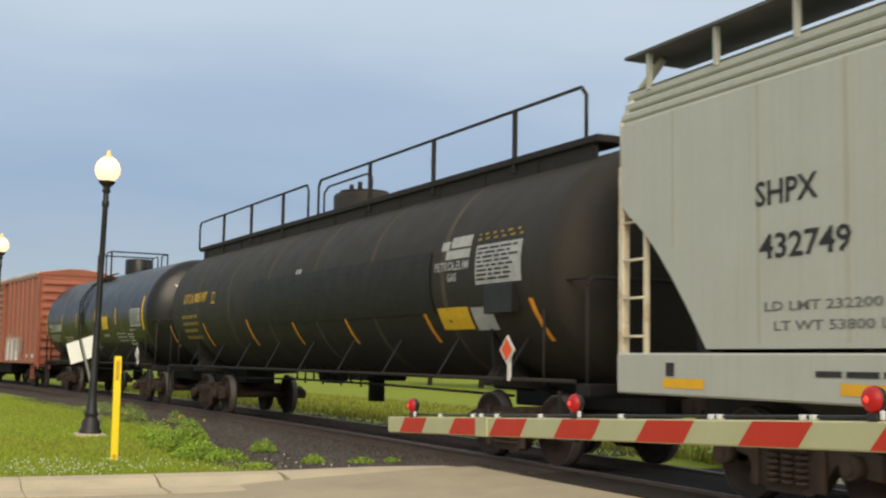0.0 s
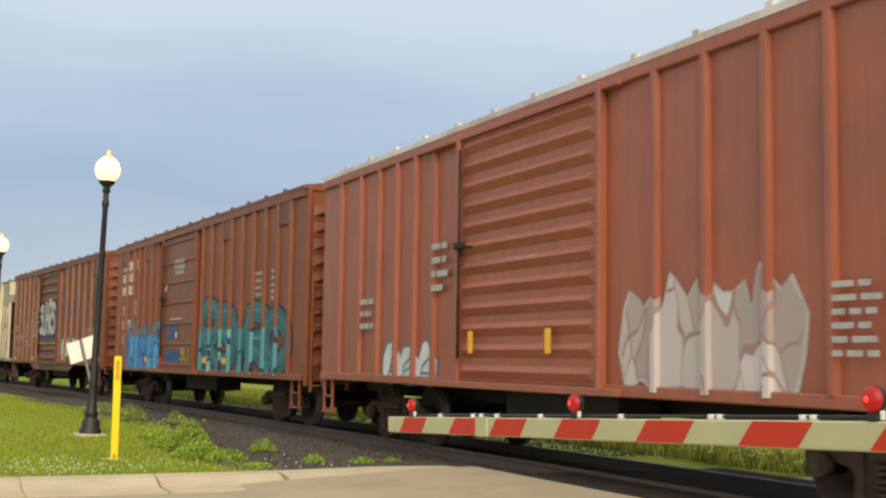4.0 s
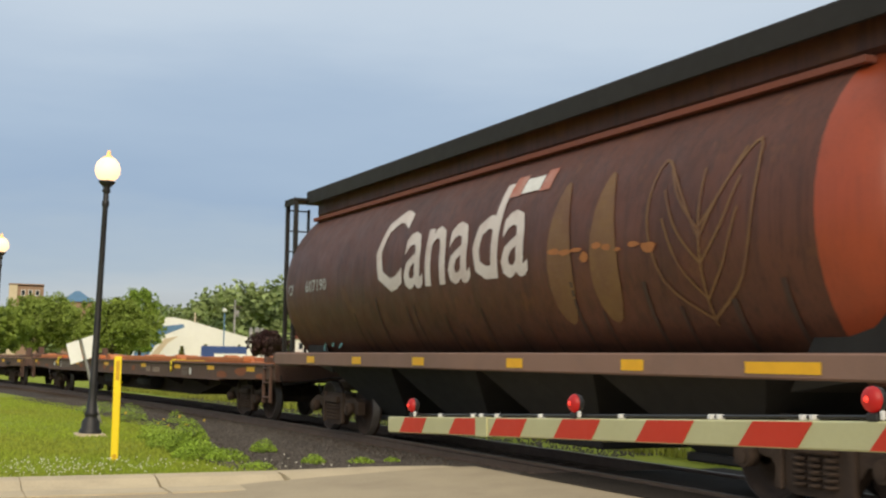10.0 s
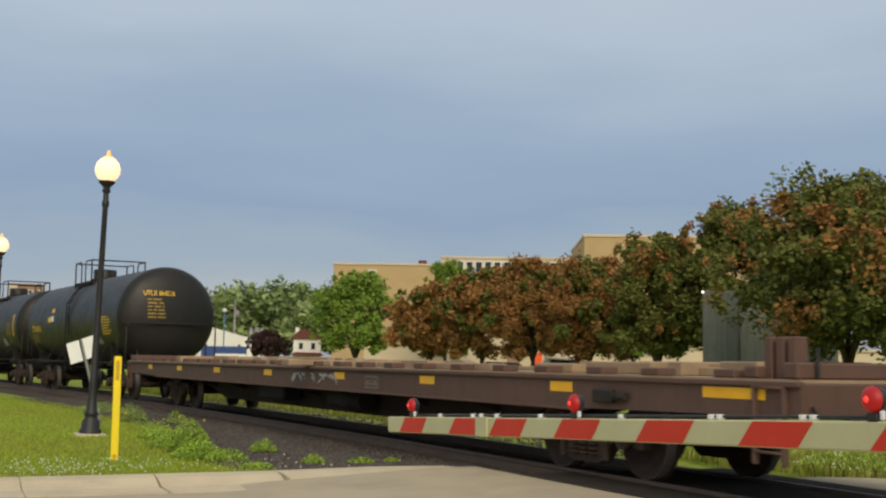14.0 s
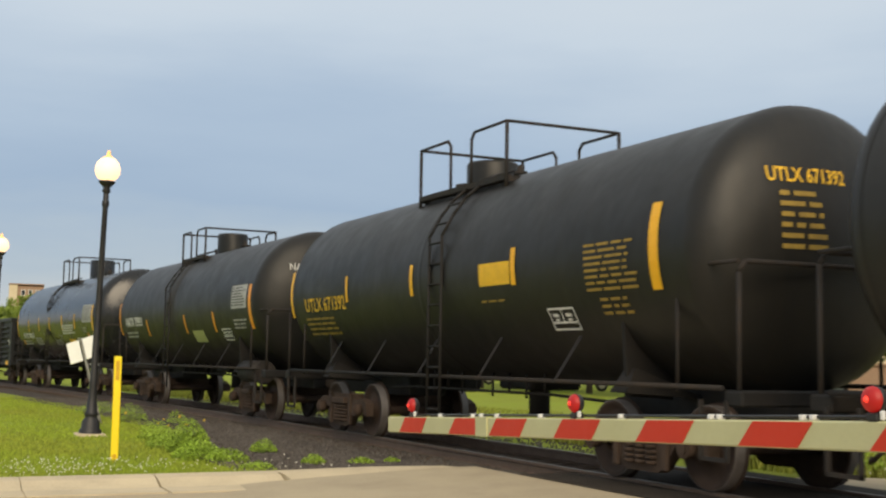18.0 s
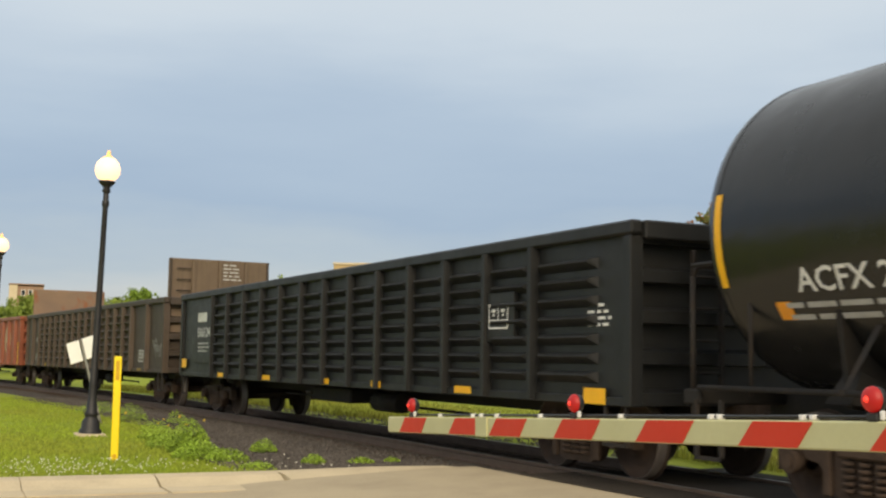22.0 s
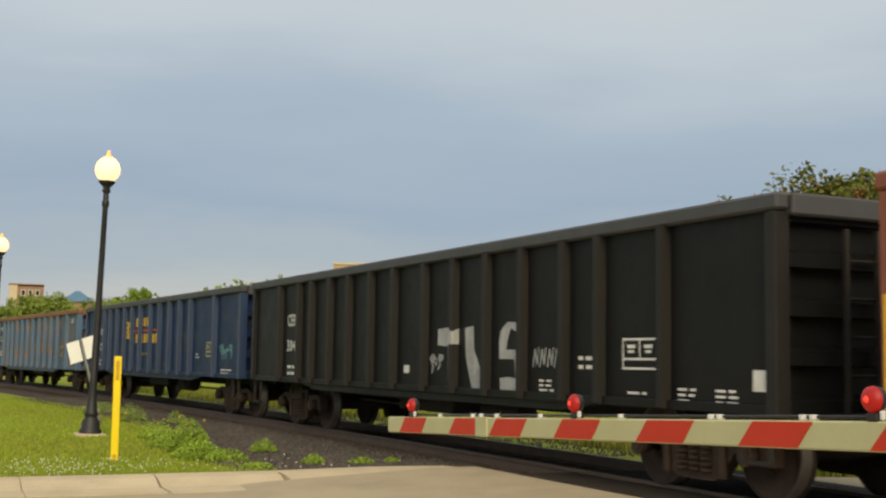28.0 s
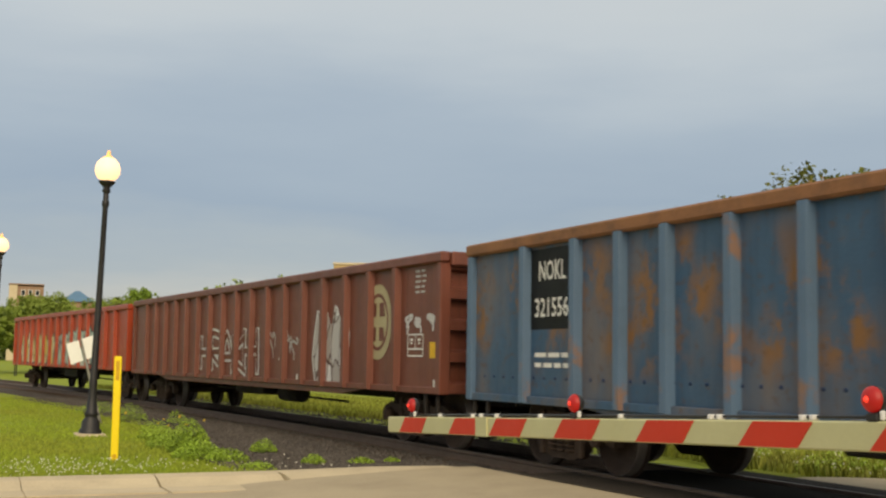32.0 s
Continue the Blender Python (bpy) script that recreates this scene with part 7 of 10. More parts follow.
def gondola_red():
    car, sc, half, hy, f = gondola(-141.05, -120.65, 2.96, 0.88, GON_R, even(-139.75, -121.64, 16), "rust-red gondola with a round pale emblem", rib_w=0.17, drop=0.1)
    blocks_name(car, sc, -139.15, 2.28, 4, 0.29, 0.24, 0.25, f, 6, GREYTEXT)
    lettering(car, sc, "518219", -139.12, -138.12, 1.9, 2.14, GREYTEXT, f)
    decal(car, sc, bars(-139.0, -137.9, 1.3, 1.6, 2, 4), MARKW, f, "stencil_text", "small white stencils")
    decal(car, sc, [(-141.0, -140.9, 0.94, 1.94), (-136.98, -136.86, 1.0, 1.5), (-133.2, -133.08, 1.0, 1.5), (-129.42, -129.3, 1.0, 1.5), (-125.35, -125.22, 1.0, 1.5), (-120.85, -120.73, 0.92, 1.86)], REFLECT, flat_side(0.1, hy), "reflector", "upright yellow reflective strip")
    emblem(car, sc, hy, -123.22, 1.98, 0.56, 0.62, material("emblem_cream", (0.52, 0.45, 0.32), 0.7, 0, (0.35, 0.24, 0.16), 0.6, 4, 40, 0), GON_R)
    frame_box(car, sc, f, -122.05, -121.6, 1.54, 1.87, GREYTEXT)
    decal(car, sc, bars(-122.2, -121.5, 2.3, 2.75, 4, 3, (0.1, 0.2)) + bars(-122.3, -121.3, 1.28, 1.33, 1, 2), GREYTEXT, f, "stencil_text", "small white stencils")


def emblem(car, sc, hy, s, z, rx, rz, mat, dark):
    """A round railway emblem as plain shapes: ring, cross and scroll blocks."""
    def ring(r0, r1, off, m_, nm, par, lab=""):
        sh = Shape()
        n = 28
        vs_ = [(s - sc + rx * k * math.cos(2 * math.pi * i / n), -hy - off, z + rz * k * math.sin(2 * math.pi * i / n)) for k in (r0, r1) for i in range(n)]
        sh.add(vs_, [(i, (i + 1) % n, n + (i + 1) % n, n + i) for i in range(n)])
        return part(nm, sh, m_, par, lab)
    e = ring(0.001, 1.0, 0.007, mat, "emblem", car, "round pale railway emblem")
    ring(0.66, 0.76, 0.009, dark, "emblem_ring", e)
    decal_ = Shape()
    for a, c, b0, b1 in ((-0.52, -0.12, 0.14, 0.5), (0.12, 0.52, 0.14, 0.5), (-0.52, -0.12, -0.5, -0.14), (0.12, 0.52, -0.5, -0.14)):
        decal_.add([(s - sc + rx * a, -hy - 0.01, z + rz * b0), (s - sc + rx * c, -hy - 0.01, z + rz * b0), (s - sc + rx * c * 0.8, -hy - 0.01, z + rz * b1), (s - sc + rx * a * 0.8, -hy - 0.01, z + rz * b1)], [(0, 1, 2, 3)])
    part("emblem_field", decal_, dark, e)


def gondola_black():
    car, sc, half, hy, f = gondola(-158.62, -142.36, 2.94, 0.88, GON_K, [-156.78, -155.64, -154.93, -153.98, -153.06, -152.08, -151.13, -149.99, -149.0, -148.03, -147.06, -146.06, -145.3, -144.09], "black gondola with large white sprayed letters", rib_mat=GON_K_LIT, rim=RIM_GREY, rib_w=0.13, drop=0.1)
    lettering(car, sc, "CEFX", -156.45, -155.72, 1.97, 2.2, MARKW, f)
    lettering(car, sc, "30464", -156.45, -155.6, 1.48, 1.71, MARKW, f)
    decal(car, sc, bars(-156.4, -155.6, 1.0, 1.25, 2, 4), MARKW, f, "stencil_text", "small white stencils")
    def chalk(shapes, name="graffiti", lab="large white sprayed letter"):
        polys(car, sc, shapes, CHALK, f, name, lab)
    chalk([[(-149.6, 1.57), (-149.3, 1.55), (-149.3, 1.82), (-149.6, 1.8)], [(-149.3, 1.55), (-149.08, 1.6), (-149.07, 1.83), (-149.3, 1.82)], [(-149.26, 0.9), (-149.17, 0.9), (-149.2, 1.57), (-149.27, 1.57)]])
    chalk([[(-148.73, 1.8), (-148.48, 1.83), (-148.45, 1.5), (-148.7, 1.4)], [(-148.7, 1.4), (-148.45, 1.5), (-148.24, 1.22), (-148.57, 1.1)], [(-148.57, 1.1), (-148.24, 1.22), (-148.2, 0.98), (-148.48, 0.94)]])
    chalk([[(-147.74, 1.6), (-147.7, 1.75), (-147.5, 1.66), (-147.55, 1.5)], [(-147.7, 1.75), (-147.52, 1.86), (-147.42, 1.78), (-147.5, 1.66)], [(-147.52, 1.86), (-147.27, 1.85), (-147.29, 1.73), (-147.42, 1.78)], [(-147.74, 1.6), (-147.55, 1.5), (-147.3, 1.5), (-147.3, 1.38), (-147.73, 1.38)],
           [(-147.33, 1.38), (-147.25, 1.38), (-147.2, 1.12), (-147.29, 1.12)], [(-147.7, 0.93), (-147.23, 0.95), (-147.2, 1.13), (-147.5, 1.15), (-147.71, 1.13)]])
    over_posts(car, sc, [-149.0], -150, -148, 1.58, 1.8, CHALK, hy, 0.11, 0.13)
    tag(car, sc, -149.8, -149.42, 1.16, 1.48, CHALK, 3, 2, "small white scrawl", 0.035, hy)
    for i, x in enumerate((-146.85, -146.68, -146.5, -146.34)):
        chalk(stroke([(x, 1.29), (x + 0.05, 1.5), (x + 0.1, 1.32), (x + 0.14, 1.52)], 0.028), "graffiti", "small white scrawl")
    frame_box(car, sc, f, -144.9, -144.25, 1.28, 1.62)
    decal(car, sc, bars(-145.8, -145.4, 1.25, 1.45, 2, 4, (0.1, 0.2)) + bars(-143.9, -143.55, 0.95, 1.12, 3, 6, (0.1, 0.2)) + bars(-143.3, -142.9, 0.95, 1.12, 3, 7, (0.1, 0.2)) + bars(-146.7, -146.3, 0.98, 1.15, 3, 8, (0.1, 0.2)) + bars(-144.8, -144.4, 1.0, 1.06, 1, 9), MARKW, f, "stencil_text", "small white stencils")
    decal(car, sc, [(-142.75, -142.5, 1.1, 1.3), (-150.8, -150.6, 1.15, 1.27)], MARKW, f, "reflector", "white reflective patch")


def gondola_navy():
    car, sc, half, hy, f = gondola(-175.75, -159.5, 2.94, 0.88, GON_N, [-174.06, -172.94, -172.19, -171.24, -170.27, -169.35, -168.38, -167.27, -166.3, -165.32, -164.34, -163.38, -161.4], "navy blue gondola with amber lettering blocks", rib_mat=GON_N_LIT, rim=RIM_GREY, drop=0.1)
    lettering(car, sc, "NOKL", -173.7, -173.05, 2.0, 2.23, MARKW, f)
    lettering(car, sc, "3201", -173.76, -173.05, 1.51, 1.74, MARKW, f)
    lettering(car, sc, "15", -172.68, -172.33, 1.51, 1.74, MARKW, f)
    decal(car, sc, bars(-173.75, -173.05, 1.02, 1.25, 2, 4, (0.15, 0.3)) + bars(-161.0, -160.2, 0.95, 1.1, 2, 6, (0.1, 0.2)) + bars(-174.9, -174.6, 1.05, 1.12, 1, 3) + bars(-163.0, -162.7, 1.3, 1.45, 2, 3, (0.1, 0.2)), MARKW, f, "stencil_text", "small white stencils")
    amber = MARKY
    decal(car, sc, [(-170.6, -170.0, 2.28, 2.36), (-170.55, -170.0, 2.14, 2.22), (-170.5, -170.0, 2.0, 2.08), (-170.4, -170.0, 1.86, 1.94)], amber, f, "logo_shape", "amber winged logo shape")
    polys(car, sc, stroke([(-169.75, 2.3), (-170.0, 2.2), (-170.0, 1.95), (-169.75, 1.85), (-169.72, 2.02), (-169.85, 2.02)], 0.13) + stroke([(-169.42, 2.3), (-169.62, 2.2), (-169.62, 1.95), (-169.42, 1.85)], 0.13), amber, f, "logo_shape", "amber winged logo shape")
    blocks_name(car, sc, -169.06, 2.18, 6, 0.30, 0.2, 0.25, f, 7, amber, "slogan_lettering")
    blocks_name(car, sc, -169.06, 1.72, 9, 0.31, 0.2, 0.25, f, 8, amber, "slogan_lettering")
    decal(car, sc, [(-169.4, -166.5, 2.04, 2.10)], material("line_red", (0.45, 0.05, 0.03), 0.6, 0, (0.3, 0.04, 0.03), 0.4, 4, 40, 0), f, "stripe", "thin red stripe")
    decal(car, sc, bars(-168.9, -167.6, 1.36, 1.46, 1, 3), DIMYELLOW, f, "stencil_text", "small amber stencils")
    frame_box(car, sc, f, -162.16, -161.56, 1.36, 1.7, material("stencil_cream", (0.6, 0.52, 0.3), 0.7, 0, (0.4, 0.34, 0.2), 0.4, 5, 40, 0))
    tag(car, sc, -161.1, -160.2, 1.25, 1.65, SPRAY_LT, 5, 4, "pale blue sprayed scrawl", 0.035, hy)


def gondola_faded():
    car, sc, half, hy, f = gondola(-193.42, -177.0, 2.95, 0.82, GON_L, [-191.79, -190.55, -189.6, -188.72, -187.66, -186.62, -185.56, -184.46, -183.34, -182.26, -181.18, -180.15, -178.62], "faded blue rust-streaked gondola with a rusty rim", rib_mat=GON_L_LIT, rim=RIM_RUST, rib_w=0.15, drop=0.1)
    dk = Shape().box(-191.85 - sc, -190.75 - sc, -hy - 0.004, -hy, 1.75, 2.75)
    part("number_panel", dk, GON_K, car, "black repainted number panel")
    f2 = flat_side(0.009, hy)
    lettering(car, sc, "NOKL", -191.5, -190.85, 2.35, 2.6, MARKW, f2)
    lettering(car, sc, "321556", -191.6, -190.78, 1.9, 2.14, MARKW, f2)
    decal(car, sc, bars(-191.6, -190.7, 1.25, 1.5, 2, 4, (0.15, 0.3)), MARKW, f, "stencil_text", "small white stencils")
    part("stencil_board", Shape().box(-179.71 - sc, -179.28 - sc, -hy - 0.012, -hy, 1.31, 1.64, 0.003), GON_K, car, "black stencil board with a pale frame")
    frame_box(car, sc, flat_side(0.016, hy), -179.71, -179.28, 1.31, 1.64, material("stencil_cream", (0.6, 0.52, 0.3), 0.7, 0, (0.4, 0.34, 0.2), 0.4, 5, 40, 0))
    frame_box(car, sc, f, -180.66, -180.35, 1.27, 1.41, DIMYELLOW)
    decal(car, sc, bars(-178.29, -177.84, 2.47, 2.67, 2, 4, (0.08, 0.2)) + bars(-178.3, -178.0, 0.99, 1.04, 1, 3, (0.06, 0.15)) + bars(-179.35, -179.15, 1.0, 1.05, 1, 5, (0.05, 0.1)), MARKW, f, "stencil_text", "small white stencils")
    decal(car, sc, [(-178.33, -177.85, 1.26, 1.31)], GREYTEXT, f, "scrape_mark", "pale scraped band")
    decal(car, sc, [(-177.85, -177.55, 1.26, 1.32)], MARKW, f, "reflector", "white reflective strip")
    rv = Shape().lathe([(0.022, 0.0), (0.018, -0.008), (0.0, -0.012)], 8, "y", (0, 0, 0)).mesh("rivet", GON_N)
    for i in range(60):
        part("rivet", rv, None, car, at=pose(-193.0 + 16.0 * i / 59 - sc, -hy, 1.15))


def gondola_maroon():
    car, sc, half, hy, f = gondola(-214.35, -194.42, 2.95, 0.85, GON_M, even(-212.7, -196.0, 17), "maroon gondola with white graffiti and a pale emblem", rib_w=0.16, drop=0.1)
    emblem(car, sc, hy, -196.8, 1.96, 0.55, 0.62, material("emblem_olive", (0.42, 0.37, 0.22), 0.7, 0, (0.3, 0.24, 0.14), 0.6, 4, 40, 0), GON_M)
    sprayed(car, sc, -207.2, -203.0, 0.9, 2.0, "HRAKH", GON_M, SPRAY_W, GON_M, 7, "white outlined sprayed letters", hy, 0.007, 0.10, 0.06)
    ashen = spray_pattern("spray_ashen", (0.40, 0.36, 0.34), (0.68, 0.68, 0.68), (0.10, 0.055, 0.045), 2.6, 0.05)
    wildstyle(car, sc, -199.65, -198.1, 0.88, 2.36, ashen, SPRAY_W, 9, 2, "white and grey sprayed looping forms", hy)
    tag(car, sc, -202.4, -200.2, 1.3, 2.0, SPRAY_S, 11, 3, "grey sprayed scrawl", 0.05, hy)
    tag(car, sc, -195.75, -194.7, 1.75, 2.05, SPRAY_W, 13, 3, "white sprayed scrawl", 0.05, hy)
    frame_box(car, sc, f, -195.65, -195.1, 1.4, 1.75)
    decal(car, sc, [(-194.88, -194.5, 1.38, 1.62)], MARKY, f, "reflector", "yellow reflective patch")
    decal(car, sc, bars(-195.4, -195.0, 2.35, 2.75, 5, 3, (0.1, 0.2)), GREYTEXT, f, "stencil_text", "small white stencils")
    decal(car, sc, [(-196.2, -196.0, 0.95, 1.05), (-194.75, -194.5, 0.95, 1.06), (-200.6, -200.4, 0.95, 1.05)], MARKW, f, "reflector", "white reflective patch")


def gondola_orange():
    car, sc, half, hy, f = gondola(-233.4, -215.0, 2.9, 0.9, GON_O, even(-232.0, -216.5, 14), "orange-red gondola covered in bright graffiti", rib_w=0.16)
    lemon = spray_pattern("spray_lemon", (0.55, 0.42, 0.10), (0.66, 0.64, 0.50), (0.14, 0.12, 0.05), 2.0, 0.05)
    mint = spray_pattern("spray_mint", (0.34, 0.46, 0.42), (0.66, 0.68, 0.60), (0.06, 0.10, 0.14), 2.0, 0.05)
    wildstyle(car, sc, -231.8, -225.5, 1.0, 2.3, lemon, SPRAY_NAVY, 41, 5, "yellow and white sprayed letters", hy)
    wildstyle(car, sc, -225.2, -219.2, 0.95, 2.4, mint, SPRAY_NAVY, 43, 5, "green, blue and white sprayed letters", hy)


# -- covered hoppers --
HOP_C = material("hopper_olive_grey", (0.31, 0.287, 0.207), 0.4, 0, (0.20, 0.182, 0.122), 0.7, 0.6, 40, 0.06, streak=0.3, rust=0.04, rust_col=(0.20, 0.12, 0.06), spec=0.55)
HOP_R = material("hopper_rib_cream", (0.70, 0.64, 0.48), 0.4, 0, (0.42, 0.33, 0.19), 0.5, 1.6, 40, 0.1, streak=0.35, rust=0.06, rust_col=(0.34, 0.16, 0.05))
HOP_W = material("hopper_pale_grey", (0.475, 0.485, 0.42), 0.4, 0, (0.42, 0.42, 0.35), 0.5, 0.8, 40, 0.05, streak=0.22)
HOP_M = material("hopper_maroon", (0.112, 0.040, 0.0235), 0.52, 0, (0.055, 0.024, 0.017), 0.65, 0.8, 40, 0.08, streak=0.7, rust=0.05, rust_col=(0.15, 0.06, 0.025), spec=0.3)
HOP_O = material("hopper_orange_end", (0.304, 0.052, 0.016), 0.4, 0, (0.192, 0.04, 0.016), 0.5, 1.0, 40, 0.08, streak=0.3)
# on bays and slopes this near-black takes in the shade under the body
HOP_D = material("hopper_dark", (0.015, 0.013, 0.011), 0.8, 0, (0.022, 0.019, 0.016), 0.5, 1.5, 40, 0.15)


def hopper_bays(car, half, sill, bays, mat):
    sh = Shape()
    w_ = (2 * half - 5.2) / bays
    for i in range(bays):
        x0 = -half + 2.6 + i * w_
        xm = x0 + w_ / 2
        vs_ = [(x0, -1.40, sill), (x0 + w_, -1.40, sill), (x0 + w_, 1.40, sill), (x0, 1.40, sill), (xm - 0.55, -0.6, 0.36), (xm + 0.55, -0.6, 0.36), (xm + 0.55, 0.6, 0.36), (xm - 0.55, 0.6, 0.36)]
        sh.add(vs_, [(0, 1, 5, 4), (1, 2, 6, 5), (2, 3, 7, 6), (3, 0, 4, 7), (4, 5, 6, 7)])
        sh.box(xm - 0.65, xm + 0.65, -0.7, 0.7, 0.28, 0.38, 0.02)
    parts("hopper_bay", sh, mat, car, "sloping discharge bay")


def hopper_ribbed():
    s0, s1 = 61.05, 77.25
    car, sc, half = railcar("covered_hopper", s0, s1, "cream weathered covered hopper with upright side ribs", "covered hopper", 2.3)
    hy = HALF - 0.08
    top, sill = 4.61, 1.17
    body = Shape()
    body.prism([(-half, top - 0.95), (-half + 1.75, 2.45), (-half + 1.75, sill), (half - 1.75, sill), (half - 1.75, 2.45), (half, top - 0.95), (half, top - 0.05), (-half, top - 0.05)], -hy, hy)
    part("body", body, HOP_C, car)
    rails = Shape()
    for sy in (-1, 1):
        y0, y1 = sorted((sy * hy, sy * (hy + 0.07)))
        rails.box(-half, half, y0, y1, top - 0.07, top, 0.015)
        rails.box(-half + 0.1, half - 0.1, y0, y1, sill - 0.06, sill + 0.06, 0.015)
    parts("side_rail", rails, HOP_C, car)
    rf = Shape()
    rf.sheet([(-hy - 0.04, top - 0.06), (-hy - 0.04, top), (-0.9, top + 0.09), (0.9, top + 0.09), (hy + 0.04, top), (hy + 0.04, top - 0.06)], -half, half)
    for i in range(8):
        x = -half + 1.2 + i * (2 * half - 2.4) / 7
        rf.lathe([(0.33, top + 0.05), (0.33, top + 0.2), (0.3, top + 0.23), (0.0, top + 0.24)], 14, "z", (x, -0.3, 0))
    part("roof", rf, HOP_C, car, "roof with round loading hatches")
    wk = Shape()
    for i in range(5):
        y = 0.25 + 0.13 * i
        wk.box(-half, half, y, y + 0.09, top + 0.2, top + 0.25)
    wk.box(half - 0.5, half, -hy, hy, top + 0.02, top + 0.06).box(-half, -half + 0.5, -hy, hy, top + 0.02, top + 0.06)
    part("roof_walk", wk, GALV, car, "grated roof walk")
    rxs = [62.06, 63.0, 63.95, 64.9, 65.8, 67.47, 68.35, 69.36, 70.27, 71.97, 72.98, 73.97, 74.93, 75.9]
    ribs(car, [x - sc for x in rxs if x != 68.35], 0.10, 0.135, sill - 0.02, top - 0.05, HOP_R, "rib", hy)
    rusty = material("rib_rusty", (0.50, 0.38, 0.22), 0.5, 0, (0.33, 0.15, 0.05), 0.9, 1.0, 40, 0.1, streak=0.6, rust=0.35, rust_col=(0.30, 0.11, 0.03))
    ribs(car, [68.35 - sc], 0.10, 0.135, sill - 0.02, top - 0.05, rusty, "rib", hy)
    slp = Shape()
    for sx in (-1, 1):
        xa, xb = sx * (half - 1.75), sx * half
        for sy in (-1, 1):
            slp.add([(sx * (half - 0.02), sy * (hy - 0.02), sill - 0.02), (sx * (half - 0.14), sy * (hy - 0.02), sill - 0.02), (sx * (half - 0.14), sy * (hy - 0.02), top - 0.2), (sx * (half - 0.02), sy * (hy - 0.02), top - 0.2),
                     (sx * (half - 0.02), sy * (hy - 0.12), sill - 0.02), (sx * (half - 0.14), sy * (hy - 0.12), sill - 0.02), (sx * (half - 0.14), sy * (hy - 0.12), top - 0.2), (sx * (half - 0.02), sy * (hy - 0.12), top - 0.2)],
                    [(0, 1, 2, 3), (7, 6, 5, 4), (0, 3, 7, 4), (1, 5, 6, 2), (0, 4, 5, 1)])
        ladder(car, min(sx * (half - 0.14), sx * (half - 0.68)), max(sx * (half - 0.14), sx * (half - 0.68)), -hy - 0.04, sill - 0.05, top - 1.15 if sx > 0 else top - 1.2, 0.62, HOP_R)
        end_ladder(car, sx * (half + 0.03), -hy + 0.7, -hy + 1.15, sill, top - 0.45, 0.6, HOP_C)
        ep = Shape()
        a, c = sorted((sx * half, sx * (half - 1.9)))
        ep.box(a, c, -hy, hy, sill - 0.14, sill, 0.02)
        part("end_platform", ep, HOP_C, car)
        dk = Shape()
        a, c = sorted((sx * (half - 1.7), sx * (half - 1.5)))
        dk.box(a, c, -1.2, 1.2, 0.8, 2.4, 0.03).box(min(sx * (half - 0.1), sx * (half - 1.6)), max(sx * (half - 0.1), sx * (half - 1.6)), -0.3, 0.3, 0.75, sill - 0.1, 0.02)
        part("end_frame", dk, HOP_D, car, "dark end frame under the slope")
        # dark sheet laid over the slope: its dirt and its shade painted together
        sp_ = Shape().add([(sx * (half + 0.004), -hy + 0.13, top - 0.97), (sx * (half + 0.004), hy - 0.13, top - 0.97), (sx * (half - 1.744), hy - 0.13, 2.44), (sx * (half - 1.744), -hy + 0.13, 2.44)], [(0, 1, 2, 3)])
        part("slope_sheet", sp_, HOP_D, car, "dark end slope sheet, dirt and shade in one colour")
        pn = Shape().box(min(sx * half, sx * (half + 0.012)), max(sx * half, sx * (half + 0.012)), -hy + 0.01, hy - 0.01, top - 0.62, top - 0.06)
        part("end_panel", pn, HOP_R, car, "pale end panel under the roof")
    parts("corner_post", slp, HOP_R, car)
    hopper_bays(car, half, sill, 3, HOP_D)
    f = flat_side(0.006, hy)
    faces = material("spray_charcoal", (0.10, 0.10, 0.10), 0.7, 0, (0.2, 0.19, 0.16), 0.6, 3, 30, 0)
    haze = material("spray_grey_haze", (0.20, 0.20, 0.17), 0.7, 0, (0.27, 0.26, 0.20), 0.7, 3, 30, 0)
    pale = material("spray_pale_grey", (0.40, 0.40, 0.36), 0.7, 0, (0.28, 0.27, 0.22), 0.7, 3, 30, 0)
    rg = random.Random(5)
    polys(car, sc, [blob(rg, 70.5, 2.0, 0.95, 0.62), blob(rg, 70.62, 1.3, 0.8, 0.75)], haze, f, "graffiti", "faded grey sprayed round form")
    polys(car, sc, stroke(curved([(70.55, 2.3), (70.75, 2.05), (71.05, 2.0), (71.35, 2.2), (71.2, 1.8), (70.8, 1.75), (70.65, 2.0)]), 0.05) + stroke(curved([(70.7, 1.85), (70.6, 1.5), (71.0, 1.3), (71.3, 1.55), (71.3, 1.85)]), 0.05), faces, flat_side(0.01, hy), "graffiti", "dark grey sprayed lines")
    blade = [[(65.95, 1.45), (66.12, 1.75), (66.2, 2.2), (66.34, 1.72), (66.55, 1.42), (66.32, 1.55), (66.15, 1.6)], [(66.5, 1.9), (66.75, 2.1), (66.9, 1.9), (66.75, 1.75)],
             [(66.55, 1.6), (66.95, 1.3), (67.02, 1.6), (67.12, 2.55), (66.98, 2.5), (66.9, 1.75), (66.75, 1.55)], [(67.1, 1.5), (67.3, 1.85), (67.38, 2.3), (67.25, 1.8), (67.42, 1.35)],
             [(67.55, 1.3), (67.8, 2.2), (67.95, 2.2), (68.12, 1.5), (67.95, 1.75), (67.85, 1.6), (67.7, 1.5)]]
